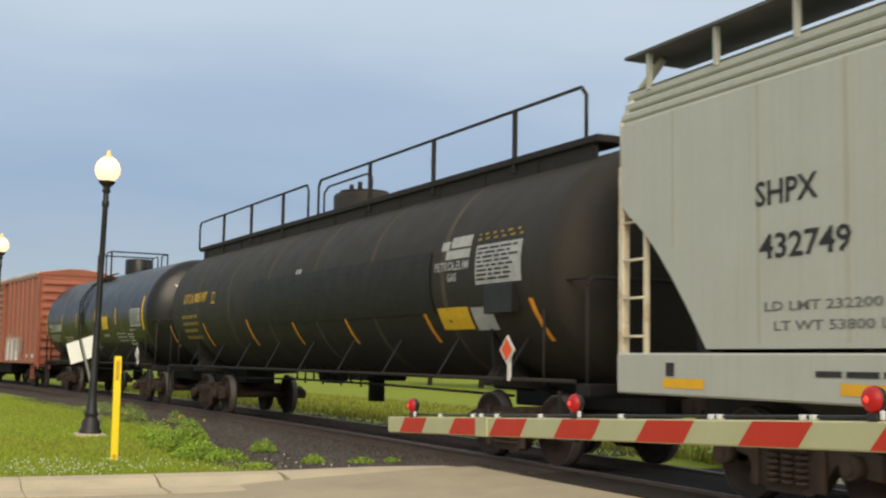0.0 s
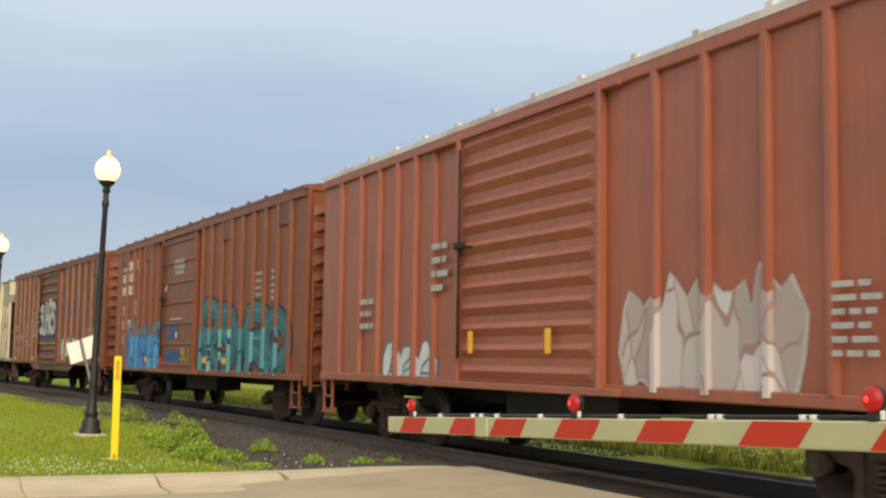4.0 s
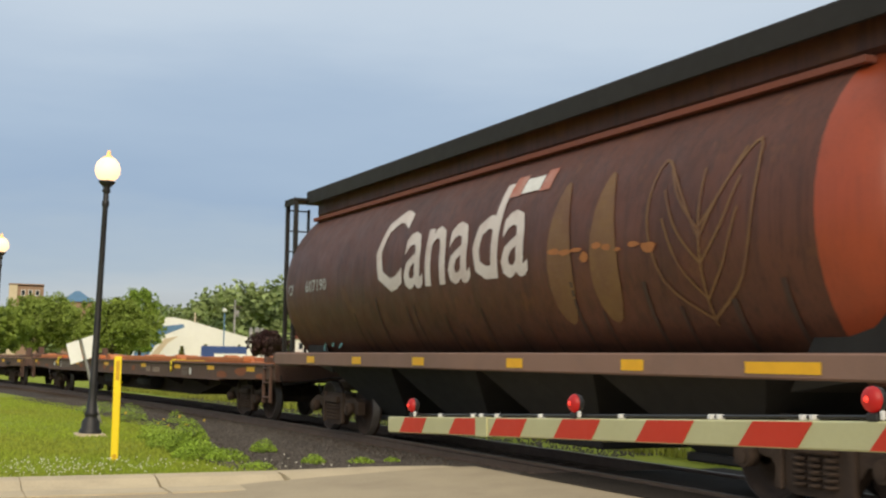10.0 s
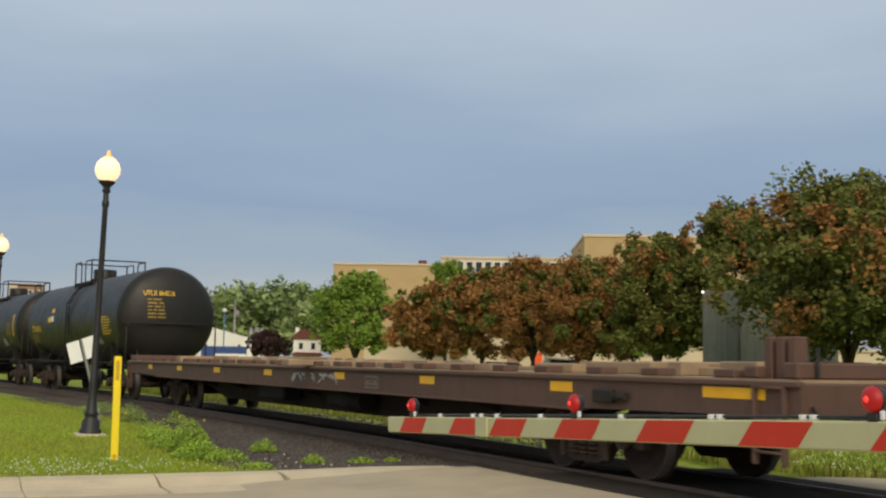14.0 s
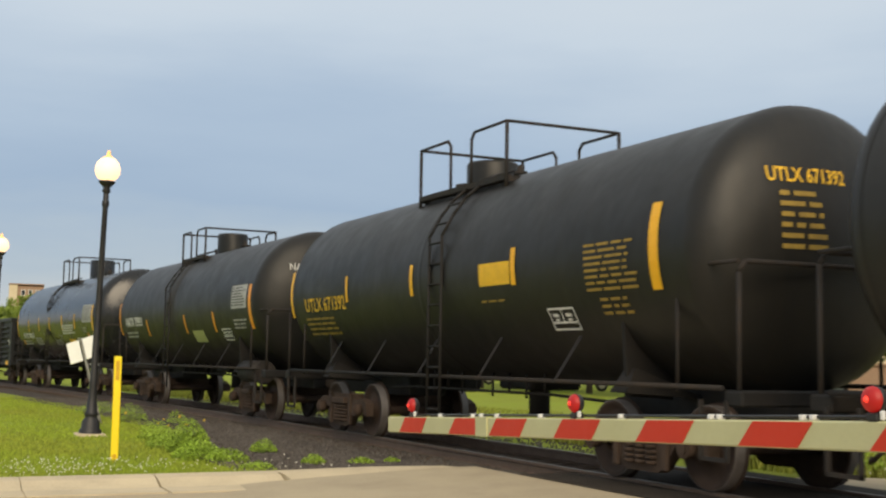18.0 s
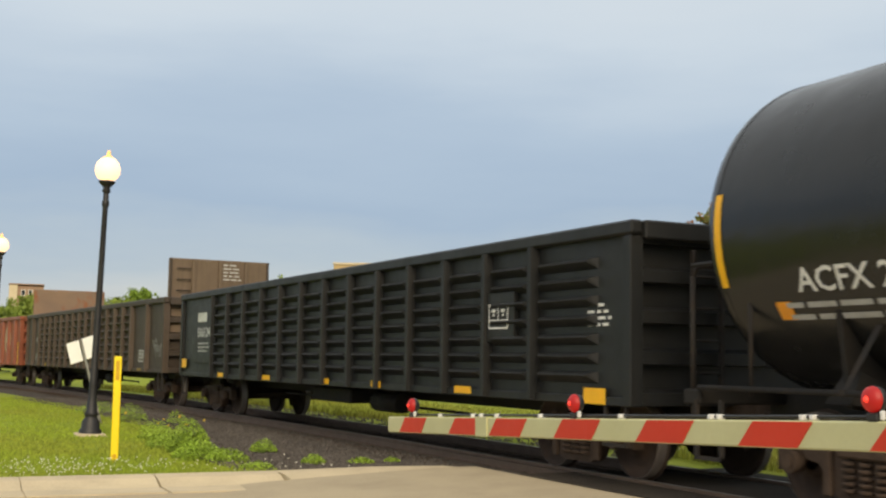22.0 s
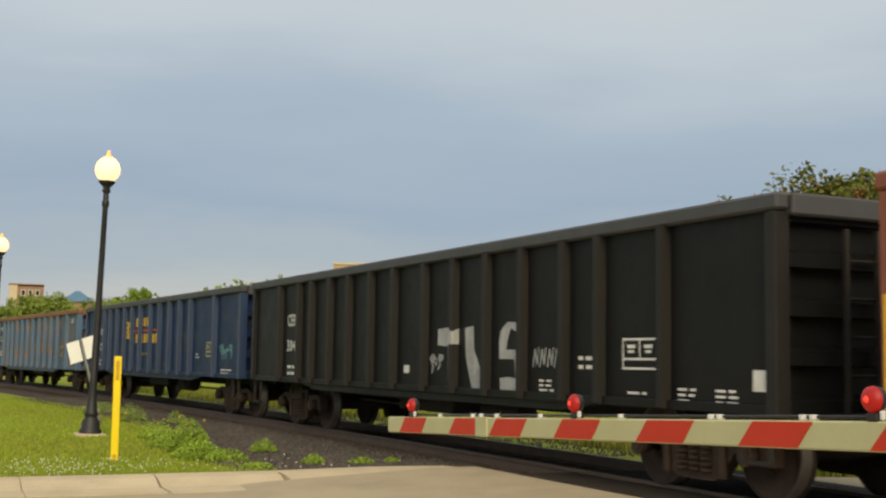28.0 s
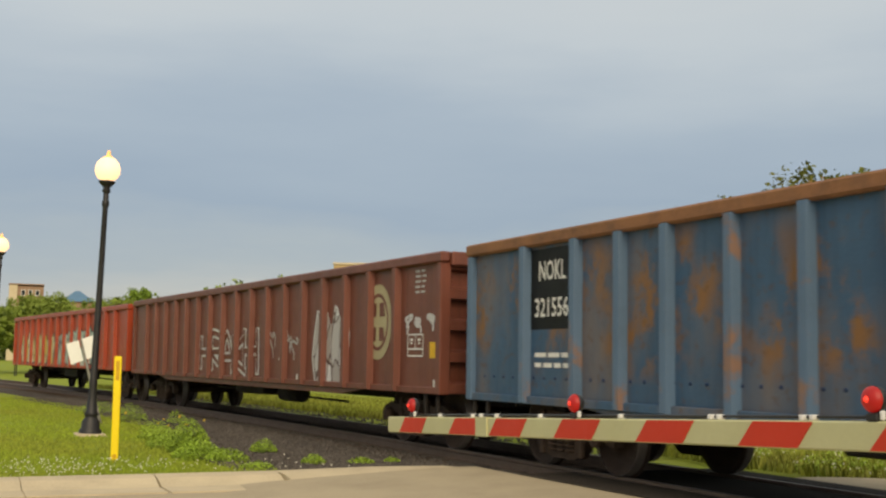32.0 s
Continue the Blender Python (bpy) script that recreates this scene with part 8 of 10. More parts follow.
    big = [[(sum(p[0] for p in pts) / len(pts) + (x - sum(p[0] for p in pts) / len(pts)) * 1.25, sum(p[1] for p in pts) / len(pts) + (z - sum(p[1] for p in pts) / len(pts)) * 1.15) for x, z in pts] for pts in blade]
    g0 = polys(car, sc, big, haze, f, "graffiti", "pale pointed sprayed letters with grey edges")
    tagged(polys(car, sc, blade, pale, flat_side(0.01, hy), "paint_fill", ""), kind="stuff").parent = g0
    gloom = material("spray_brown_haze", (0.16, 0.10, 0.08), 0.7, 0, (0.24, 0.20, 0.15), 0.7, 2.5, 30, 0)
    graffiti(car, sc, 62.15, 63.5, 1.25, 2.4, [gloom, haze], gloom, 12, 2, "faded red and grey sprayed figure", hy)
    gp = Shape().box(63.45 - sc, 64.6 - sc, -hy - 0.003, -hy, 1.5, 2.7)
    part("repainted_panel", gp, material("hopper_grey_patch", (0.30, 0.30, 0.27), 0.75, 0, (0.2, 0.19, 0.16), 0.6, 1.5, 40, 0.08, streak=0.4), car, "grey repainted panel")
    f3 = flat_side(0.008, hy)
    lettering(car, sc, "EEC", 63.55, 63.8, 2.42, 2.62, MARKB, f3)
    lettering(car, sc, "612", 63.5, 63.8, 2.08, 2.3, MARKB, f3)
    lettering(car, sc, "5", 64.3, 64.45, 2.08, 2.3, MARKB, f3)
    decal(car, sc, bars(63.5, 63.8, 1.75, 1.98, 1, 3, (0.15, 0.3)) + bars(65.6, 66.1, 1.5, 2.0, 3, 4, (0.1, 0.3)) + bars(69.7, 70.4, 1.5, 2.0, 3, 5, (0.1, 0.3)), faces, f, "stencil_text", "small worn dark stencils")
    bk = Shape().box(73.3 - sc, 73.78 - sc, -hy - 0.004, -hy, 1.38, 1.68)
    part("stencil_board", bk, MARKW, car, "white framed stencil board")
    decal(car, sc, [(73.36, 73.52, 1.42, 1.64), (73.56, 73.72, 1.42, 1.64)], MARKB, flat_side(0.008, hy), "stencil_text", "dark stencil fields")


def hopper_smooth():
    s0, s1 = 167.9, 184.5
    car, sc, half = railcar("covered_hopper", s0, s1, "pale grey smooth-sided covered hopper with black markings", "covered hopper", 2.3)
    hy = HALF - 0.03
    top, sill = 4.45, 1.50
    out = [(-hy, sill + q) for q in (0.0, 0.25, 0.5, 0.75, 1.0, 1.2, 1.35, 1.45, 1.6, 2.5)] + [(-hy + 0.10, top - 0.35), (-hy + 0.14, top - 0.05)]
    full = out + [(-y, z) for y, z in out[::-1]]
    body = Shape()
    rows = []
    # the ends slope in towards the discharge bays
    for y, z in full:
        cut = 0.06 if z > top - 1.45 else ((top - 1.45 - z) / (top - 1.45 - sill)) ** 0.72 * 1.5 + 0.10
        rows.append(((-half + 0.02 + cut, y, z), (half - 0.02 - cut, y, z)))
    k = len(rows)
    body.add([r_[0] for r_ in rows] + [r_[1] for r_ in rows], [(i, (i + 1) % k, k + (i + 1) % k, k + i) for i in range(k)], False)
    body.add([r_[0] for r_ in rows], [tuple(range(k))])
    body.add([r_[1] for r_ in rows], [tuple(range(k))[::-1]])
    part("body", body, HOP_W, car)
    seam = material("hopper_seam_stain", (0.40, 0.385, 0.29), 0.5, 0, (0.46, 0.47, 0.40), 0.8, 1.5, 40, 0.05, streak=0.3)
    for i in range(12):
        wide = 0.03 + 0.02 * (i % 3)
        x = -half + 1.05 + i * 1.26 + 0.1 * (i % 2)
        part("panel_seam", Shape().box(x, x + wide, -hy - 0.003, -hy + 0.02, sill + (1.05 if i == 0 else 0.05), top - 0.45), seam, car, "faint stained weld seam")
    sl = Shape()
    sl.box(-half, half, -hy - 0.01, -hy + 0.12, 1.02, 1.46, 0.02).box(-half, half, hy - 0.12, hy + 0.01, 1.02, 1.46, 0.02)
    sl.box(-half, half, -hy, hy, 1.36, 1.44)
    parts("side_sill", sl, HOP_W, car, "deep pale side sill")
    rf = Shape()
    for z in (0, 1, 2):
        rf.box(-half + 0.05, half - 0.05, -hy + 0.02 + 0.035 * z, -hy + 0.14, top - 0.40 + 0.12 * z, top - 0.31 + 0.12 * z, 0.02)
    parts("roof_moulding", rf, HOP_W, car)
    rf = Shape().sheet([(-hy + 0.10, top - 0.05), (-0.8, top + 0.18), (0.8, top + 0.18), (hy - 0.10, top - 0.05)], -half + 0.05, half - 0.05)
    part("roof", rf, HOP_W, car, "pale sloping roof")
    for y in (-hy + 0.02, hy - 0.85):
        part("roof_walk", Shape().box(-half + 0.1, half, y, y + 0.83, top + 0.30, top + 0.335), material("walk_grey", (0.085, 0.085, 0.08), 0.8, 0, (0.05, 0.05, 0.048), 0.6, 3, 40, 0.3), car, "dark grated roof walk")
    bracket = Shape().box(-0.022, 0.022, -hy + 0.06, -hy + 0.12, top - 0.1, top + 0.30).mesh("walk_bracket", HOP_W)
    for i in range(14):
        part("walk_bracket", bracket, None, car, at=pose(-half + 0.5 + i * 1.2, 0, 0))
    for sx in (-1, 1):
        for sy in (-1, 1):
            cp = Shape()
            x = sx * (half - 0.04)
            y = sy * (hy - 0.06)
            cp.box(x - 0.05, x + 0.05, y - 0.05, y + 0.05, 1.44, top - 0.9, 0.015)
            cp.path([(x, y, top - 0.95), (x, y, top - 0.4), (x - sx * 0.12, y - sy * 0.1, top - 0.1), (x - sx * 0.4, y - sy * 0.25, top + 0.28)], 0.05, 8)
            part("corner_post", cp, HOP_R, car, "cream corner post")
        ladder(car, min(sx * (half - 0.05), sx * (half - 0.5)), max(sx * (half - 0.05), sx * (half - 0.5)), -hy + 0.05, 1.1, 2.95, 0.42, HOP_R)
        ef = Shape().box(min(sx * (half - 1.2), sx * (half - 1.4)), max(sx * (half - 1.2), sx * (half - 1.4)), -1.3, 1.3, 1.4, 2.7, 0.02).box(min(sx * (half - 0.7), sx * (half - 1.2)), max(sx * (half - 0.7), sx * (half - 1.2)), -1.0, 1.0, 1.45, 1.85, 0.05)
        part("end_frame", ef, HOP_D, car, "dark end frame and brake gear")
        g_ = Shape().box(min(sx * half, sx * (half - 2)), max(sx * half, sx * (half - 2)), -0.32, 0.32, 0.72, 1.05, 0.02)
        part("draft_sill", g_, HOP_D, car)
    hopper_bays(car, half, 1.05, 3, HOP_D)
    f = flat_side(0.006, hy)
    lettering(car, sc, "SHPX", 170.3, 171.15, 2.82, 3.06, MARKB, f, bold=0.02)
    lettering(car, sc, "432749", 170.35, 171.55, 2.32, 2.56, MARKB, f, bold=0.02)
    faded = material("stencil_grey", (0.14, 0.145, 0.135), 0.7, 0, (0.25, 0.25, 0.23), 0.5, 6, 60, 0)
    lettering(car, sc, "LD LMT 232200 LB", 170.42, 172.2, 1.84, 1.93, faded, f)
    lettering(car, sc, "LT WT 53800 LB", 170.55, 172.1, 1.66, 1.75, faded, f)
    decal(car, sc, bars(171.1, 172.6, 1.22, 1.34, 1, 4, (0.3, 0.5)), MARKB, flat_side(0.016, hy), "stencil_text", "dark sill writing")
    decal(car, sc, [(168.8, 169.5, 1.1, 1.2), (171.4, 172.2, 1.1, 1.2), (174.5, 175.2, 1.1, 1.2)], REFLECT, flat_side(0.016, hy), "reflector", "yellow reflective strip")
    decal(car, sc, [(168.85, 169.0, 1.22, 1.36)], MARKB, flat_side(0.016, hy), "sill_hole", "dark slot in the sill")


def hopper_cylindrical():
    s0, s1 = 43.12, 60.3
    car, sc, half = railcar("covered_hopper", s0, s1, "maroon round-sided grain hopper with orange-red ends", "covered hopper", 2.3)
    r, zc = 1.58, 2.72
    xa, xb = -half + 0.45, half - 1.55
    n = 30
    sec = []
    for i in range(n + 1):
        a = radians(-62 + 224 * i / n) - radians(22) * 0
        sec.append(a)
    # barrel: a round section, cut flat under the sill
    def ring(x, k=1.0):
        return [(x, -r * k * math.cos(a), max(1.42, zc + 1.72 * k * math.sin(a))) for a in [radians(-60 + 300 * i / 40) for i in range(41)]]
    body = Shape()
    stations = [(-half + 0.35, 0.80), (-half + 0.42, 0.90), (-half + 0.6, 0.965), (-half + 0.9, 1.0), (half - 1.75, 1.0)]
    vs_ = [p for x, k in stations for p in ring(x, k)]
    m_ = 41
    body.add(vs_, [(i * m_ + j, (i + 1) * m_ + j, (i + 1) * m_ + j + 1, i * m_ + j + 1) for i in range(len(stations) - 1) for j in range(m_ - 1)], True)
    body.add(ring(-half + 0.35, 0.80), [tuple(range(m_))])
    part("body", body, HOP_M, car)
    eb = Shape()
    st2 = [(half - 1.75, 1.0), (half - 1.45, 0.97), (half - 1.2, 0.90), (half - 1.05, 0.80)]
    vs_ = [p for x, k in st2 for p in ring(x, k)]
    eb.add(vs_, [(i * m_ + j, (i + 1) * m_ + j, (i + 1) * m_ + j + 1, i * m_ + j + 1) for i in range(len(st2) - 1) for j in range(m_ - 1)], True)
    eb.add(ring(half - 1.05, 0.80), [tuple(range(m_))[::-1]])
    part("end_cap", eb, HOP_O, car, "bright orange-red rounded end")
    hz = Shape().box(xa, xb, -0.85, 0.85, 4.2, 4.66, 0.05)
    part("hatch_coaming", hz, HOP_M, car)
    tr = Shape()
    tr.box(-half + 0.9, half - 1.6, -1.09, -0.95, 4.06, 4.13, 0.005)
    part("top_edge_strip", tr, material("strip_red", (0.19, 0.05, 0.025), 0.7, 0, (0.12, 0.04, 0.025), 0.6, 1.5, 40, 0.1), car, "red edge strip below the walkway")
    wk = Shape()
    wk.box(-half + 0.5, half - 0.5, -1.10, -0.55, 4.66, 4.71, 0.01).box(-half + 0.5, half - 0.5, 0.55, 1.10, 4.66, 4.71, 0.01)
    wk.box(-half + 0.5, half - 0.9, -1.105, -1.06, 4.44, 4.69, 0.005)
    for sx in (-1, 1):
        a, c = sorted((sx * (half - 0.05), sx * (half - 0.65)))
        wk.box(a, c, -1.42, 1.42, 4.50, 4.56, 0.01)
        wk.box(a, c, -1.42, -1.38, 4.42, 4.5).box(a, c, 1.38, 1.42, 4.42, 4.5)
    parts("roof_walk", wk, HOP_D, car, "black roof walk and trough edge")
    for sx in (-1, 1):
        ef = Shape()
        for sy in (-1, 1):
            for x, w_ in ((sx * (half - 0.1), 0.035), (sx * (half - 0.62), 0.05)):
                ef.box(x - w_, x + w_, sy * 1.36 - 0.04, sy * 1.36 + 0.04, 1.3, 4.48, 0.008)
            ef.box(sx * (half - 0.95) - 0.05, sx * (half - 0.95) + 0.05, sy * 0.8 - 0.05, sy * 0.8 + 0.05, 1.3, 4.2)
        parts("end_post", ef, HOP_D, car, "black upright end post")
        end_ladder(car, sx * (half - 0.06), -1.34, -0.9, 1.3, 4.4, 0.42, HOP_D)
        ep = Shape()
        a, c = sorted((sx * half, sx * (half - 1.3)))
        ep.box(a, c, -1.45, 1.45, 1.18, 1.34, 0.02)
        part("end_platform", ep, HOP_M, car)
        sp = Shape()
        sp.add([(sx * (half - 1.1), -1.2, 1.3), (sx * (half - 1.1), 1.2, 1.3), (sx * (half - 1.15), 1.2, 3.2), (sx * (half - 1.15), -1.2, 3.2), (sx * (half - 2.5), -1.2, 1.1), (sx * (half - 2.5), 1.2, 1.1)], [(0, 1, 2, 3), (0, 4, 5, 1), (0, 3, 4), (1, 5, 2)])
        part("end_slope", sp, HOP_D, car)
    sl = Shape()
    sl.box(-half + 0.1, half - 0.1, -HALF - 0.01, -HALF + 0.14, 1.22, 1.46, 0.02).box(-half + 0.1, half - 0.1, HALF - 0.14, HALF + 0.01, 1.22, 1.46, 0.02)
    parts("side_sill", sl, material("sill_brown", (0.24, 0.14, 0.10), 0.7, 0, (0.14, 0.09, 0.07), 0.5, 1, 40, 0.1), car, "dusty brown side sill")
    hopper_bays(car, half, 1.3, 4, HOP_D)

    def surf(x, z, off=0.008):
        a = math.asin(max(-0.99, min(0.99, (z - zc) / 1.72)))
        return (x, -(r + off) * math.cos(a), zc + (1.72 + off) * math.sin(a))
    lettering(car, sc, "Canada", 48.5, 53.5, 2.42, 3.72, material("wordmark_white", (0.62, 0.56, 0.52), 0.6, 0, (0.42, 0.30, 0.26), 0.6, 2.5, 40, 0), surf, "large worn white word on the side", bold=0.012)
    flag = material("flag_red", (0.38, 0.10, 0.05), 0.6, 0, (0.5, 0.4, 0.35), 0.5, 3, 40, 0)
    decal(car, sc, [(52.7, 53.0, 3.5, 3.78), (53.5, 53.75, 3.5, 3.78)], flag, surf, "flag_shape", "small red and white flag shape", 2)
    decal(car, sc, [(53.02, 53.48, 3.52, 3.72)], MARKW, surf, "flag_shape", "small red and white flag shape", 2)
    lettering(car, sc, "CP", 44.1, 44.38, 2.56, 2.76, GREYTEXT, surf)
    lettering(car, sc, "607190", 45.08, 46.2, 2.58, 2.8, GREYTEXT, surf)
    ear = material("wheat_yellow", (0.17, 0.085, 0.026), 0.6, 0, (0.115, 0.045, 0.027), 0.8, 2, 40, 0)
    lobes = []
    for cx, w_ in ((54.25, 0.36), (55.2, 0.36)):
        lobes.append([(cx + w_ * math.sin(math.pi * 2 * i / 18) * (0.75 + 0.25 * math.cos(math.pi * 2 * i / 18)), 2.66 - 0.86 * math.cos(math.pi * 2 * i / 18)) for i in range(18)])
    polys(car, sc, lobes, ear, surf, "wheat_emblem", "faded yellow wheat emblem")
    strk = stroke([(56.9, 1.75), (56.95, 3.3)], 0.035)
    for sx in (-1, 1):
        strk += stroke(curved([(56.9, 1.8), (56.9 + sx * 0.62, 2.2), (56.9 + sx * 0.85, 2.9), (56.95 + sx * 0.75, 3.5), (56.95 + sx * 0.35, 3.1), (56.93, 2.6)]), 0.035)
        for q in range(3):
            strk += stroke(curved([(56.92, 2.0 + 0.35 * q), (56.92 + sx * 0.35, 2.35 + 0.35 * q), (56.92 + sx * 0.6, 2.85 + 0.3 * q)]), 0.03)
    polys(car, sc, strk, ear, surf, "wheat_emblem", "faded yellow wheat lines")
    splash = material("spray_dull_orange", (0.36, 0.13, 0.03), 0.6, 0, (0.2, 0.08, 0.03), 0.6, 3, 40, 0)
    rs = random.Random(6)
    polys(car, sc, [blob(rs, 54.0 + 0.24 * i, 2.58 + rs.uniform(-0.08, 0.08), rs.uniform(0.12, 0.34), rs.uniform(0.05, 0.13)) for i in range(9)], splash, lambda x, z: surf(x, z, 0.012), "graffiti", "dull orange sprayed streak")
    drip = material("drip_dark", (0.045, 0.022, 0.016), 0.6, 0, (0.07, 0.03, 0.02), 0.6, 3, 40, 0)
    for i in range(16):
        x = 47.2 + 0.72 * i + rs.uniform(-0.25, 0.25)
        z1, w_ = rs.uniform(1.75, 2.35), rs.uniform(0.03, 0.09)
        sh = patch(Shape(), lambda x_, z_: surf(x_, z_, 0.009), x - sc, x - sc + w_, 1.48, z1, 1, 6)
        part("drip_stain", sh, drip, car, "dark running stain")
    decal(car, sc, [(x, x + 0.42, 1.27, 1.39) for x in (45.2, 47.5, 50.0, 52.95, 55.55)] + [(57.6, 58.6, 1.27, 1.38)], REFLECT, lambda x, z: (x, -HALF - 0.016, z), "reflector", "yellow reflective strip")
    tag(car, sc, 45.2, 46.4, 1.5, 1.95, SPRAY_LT, 3, 3, "pale teal sprayed scrawl", 0.05, HALF - 0.32, 0.0)


# -- flat cars --
FLAT_B = material("flat_brown", (0.108, 0.056, 0.038), 0.7, 0, (0.066, 0.042, 0.032), 0.6, 1.0, 40, 0.15, streak=0.3)
FLAT_O = material("flat_rust_orange", (0.50, 0.16, 0.05), 0.8, 0, (0.33, 0.115, 0.045), 0.6, 1.2, 40, 0.15)
DECK = material("deck_wood", (0.33, 0.235, 0.14), 0.9, 0, (0.2, 0.14, 0.085), 0.7, 2.0, 40, 0.4)


BELLY = material("flat_belly", (0.040, 0.026, 0.020), 0.85, 0, (0.022, 0.016, 0.013), 0.6, 2.0, 40, 0.2, spec=0.2)
STRAP = material("lever_yellow", (0.80, 0.62, 0.04), 0.5, 0, (0.6, 0.45, 0.04), 0.3, 5, 30, 0)


def flat_car(s0, s1, deck, label, orange, seed, inset):
    car, sc, half = railcar("flat_car", s0, s1, label, "flat car", inset)
    hy = HALF - 0.03
    web = deck - 0.40
    for sy in (-1, 1):
        y0, y1 = sorted((sy * (hy - 0.03), sy * hy))
        sd = Shape().prism([(-half, web + 0.06), (-half, deck - 0.02), (half, deck - 0.02), (half, web + 0.06), (half - 3.6, web), (-half + 3.6, web)], y0, y1)
        w_ = part("side_sill", sd, FLAT_B, car, "brown channel side sill")
        part("flange", Shape().box(-half, half, min(sy * hy, sy * (hy + 0.045)), max(sy * hy, sy * (hy + 0.045)), deck - 0.07, deck - 0.02, 0.008), FLAT_B, w_)
        part("flange", Shape().box(-half + 3.6, half - 3.6, min(sy * (hy - 0.10), sy * (hy + 0.02)), max(sy * (hy - 0.10), sy * (hy + 0.02)), web - 0.03, web, 0.006), FLAT_B, w_)
    bl = Shape().prism([(-half + 0.2, 0.84), (-half + 5.0, 0.84), (-half + 7.8, 0.36), (half - 7.8, 0.36), (half - 5.0, 0.84), (half - 0.2, 0.84), (half - 0.2, deck - 0.05), (-half + 0.2, deck - 0.05)], -0.75, 0.75)
    part("center_sill", bl, BELLY, car, "dark fish-belly centre sill")
    n = int((2 * half - 9.0) / 2.3)
    cb = Shape().add([(-0.05, -hy + 0.06, web + 0.02), (0.05, -hy + 0.06, web + 0.02), (0.05, -0.74, 0.60), (-0.05, -0.74, 0.60), (-0.05, -hy + 0.06, deck - 0.06), (0.05, -hy + 0.06, deck - 0.06), (0.05, -0.74, deck - 0.06), (-0.05, -0.74, deck - 0.06)],
                     [(0, 1, 2, 3), (0, 4, 5, 1), (1, 5, 6, 2), (3, 2, 6, 7), (0, 3, 7, 4), (4, 7, 6, 5)]).mesh("cross_bearer", BELLY)
    for i in range(n + 1):
        part("cross_bearer", cb, None, car, at=pose(-half + 4.5 + (2 * half - 9.0) * i / n, 0, 0))
    for sx in (-1, 1):
        x0, x1 = sorted((sx * half, sx * (half - 0.22)))
        part("end_sill", Shape().box(x0, x1, -hy + 0.03, hy - 0.03, 0.86, deck - 0.03, 0.02), FLAT_B, car, "brown end sill")
        part("bolster", Shape().box(sx * (half - inset) - 0.25, sx * (half - inset) + 0.25, -hy + 0.1, hy - 0.1, 0.84, deck - 0.05, 0.03), BELLY, car, "dark body bolster")
    part("deck", Shape().box(-half + 0.02, half - 0.02, -hy + 0.01, hy - 0.01, deck - 0.03, deck, 0.0), FLAT_O if orange else DECK, car, "rusty orange steel deck" if orange else "bleached plank deck")
    rnd = random.Random(seed)
    if orange:
        for x0, x1 in ((-half + 1.8, -half + 6.0), (-half + 6.9, -half + 12.0), (half - 12.6, half - 7.2), (half - 6.4, half - 2.0)):
            for y0, y1 in ((-hy + 0.02, -hy + 0.20), (hy - 0.2, hy - 0.02)):
                part("rub_rail", Shape().box(x0, x1, y0, y1, deck, deck + 0.11, 0.015), FLAT_O, car, "orange raised deck rail")
        for x in (-11.0, -6.4, -1.0, 4.4, 6.6, 10.6):
            for y0 in (-1.45, 1.15):
                br = Shape().prism([(x - 0.28, deck), (x + 0.34, deck), (x + 0.30, deck + 0.06), (x + 0.0, deck + 0.13), (x - 0.18, deck + 0.15), (x - 0.26, deck + 0.10)], y0, y0 + 0.3)
                part("hitch_block", br, FLAT_O, car, "orange folded tie-down block")
    else:
        n = int(2 * half / 1.15)
        pocket = Shape().box(-0.16, 0.16, -hy + 0.02, -hy + 0.26, deck, deck + 0.085, 0.012).mesh("stake_pocket", FLAT_B)
        for i in range(n):
            part("stake_pocket", pocket, None, car, "dark stake pocket", pose(-half + 0.8 + i * 1.15 + rnd.uniform(-0.1, 0.1), 0, 0))
        for i in range(72):
            x = rnd.uniform(-half + 1.2, half - 1.6)
            ln, wd, th = rnd.uniform(0.3, 1.1), rnd.uniform(0.08, 0.2), rnd.uniform(0.06, 0.17)
            b_ = Shape().box(-ln, ln, -wd, wd, 0, th, 0.012)
            part("timber_bearer", b_, DECK, car, "loose bleached timber bearer", pose(x, rnd.uniform(-1.15, 0.9), deck, 0, 0, rnd.choice((0, 0, 90, 8, -12))))
        for x in (-9.6, -4.2, 1.4, 5.8, 10.4):
            for sx in (-1, 1):
                st = Shape().prism([(x, deck), (x + sx * 0.75, deck), (x + sx * 0.70, deck + 0.03), (x + sx * 0.06, deck + 0.15), (x, deck + 0.15)], -0.7, -0.52)
                part("wheel_chock", st, DECK, car, "pale timber wheel chock")
    for sx in (-1, 1):
        for q, h_ in ((0.2, 0.16), (0.75, 0.12)):
            part("end_stop", Shape().box(sx * (half - q) - 0.1, sx * (half - q) + 0.1, -hy + 0.05, hy - 0.05, deck, deck + h_, 0.02), FLAT_B, car, "brown end stop")
        part("brake_staff", Shape().tube((sx * (half - 0.05), -hy + 0.25, deck - 0.3), (sx * (half - 0.05), -hy + 0.25, deck + 0.3), 0.018, 6), STEEL, car)
        ladder(car, min(sx * (half - 0.6), sx * (half - 0.2)), max(sx * (half - 0.6), sx * (half - 0.2)), -hy - 0.02, 0.42, deck - 0.05, 0.3, FLAT_B)
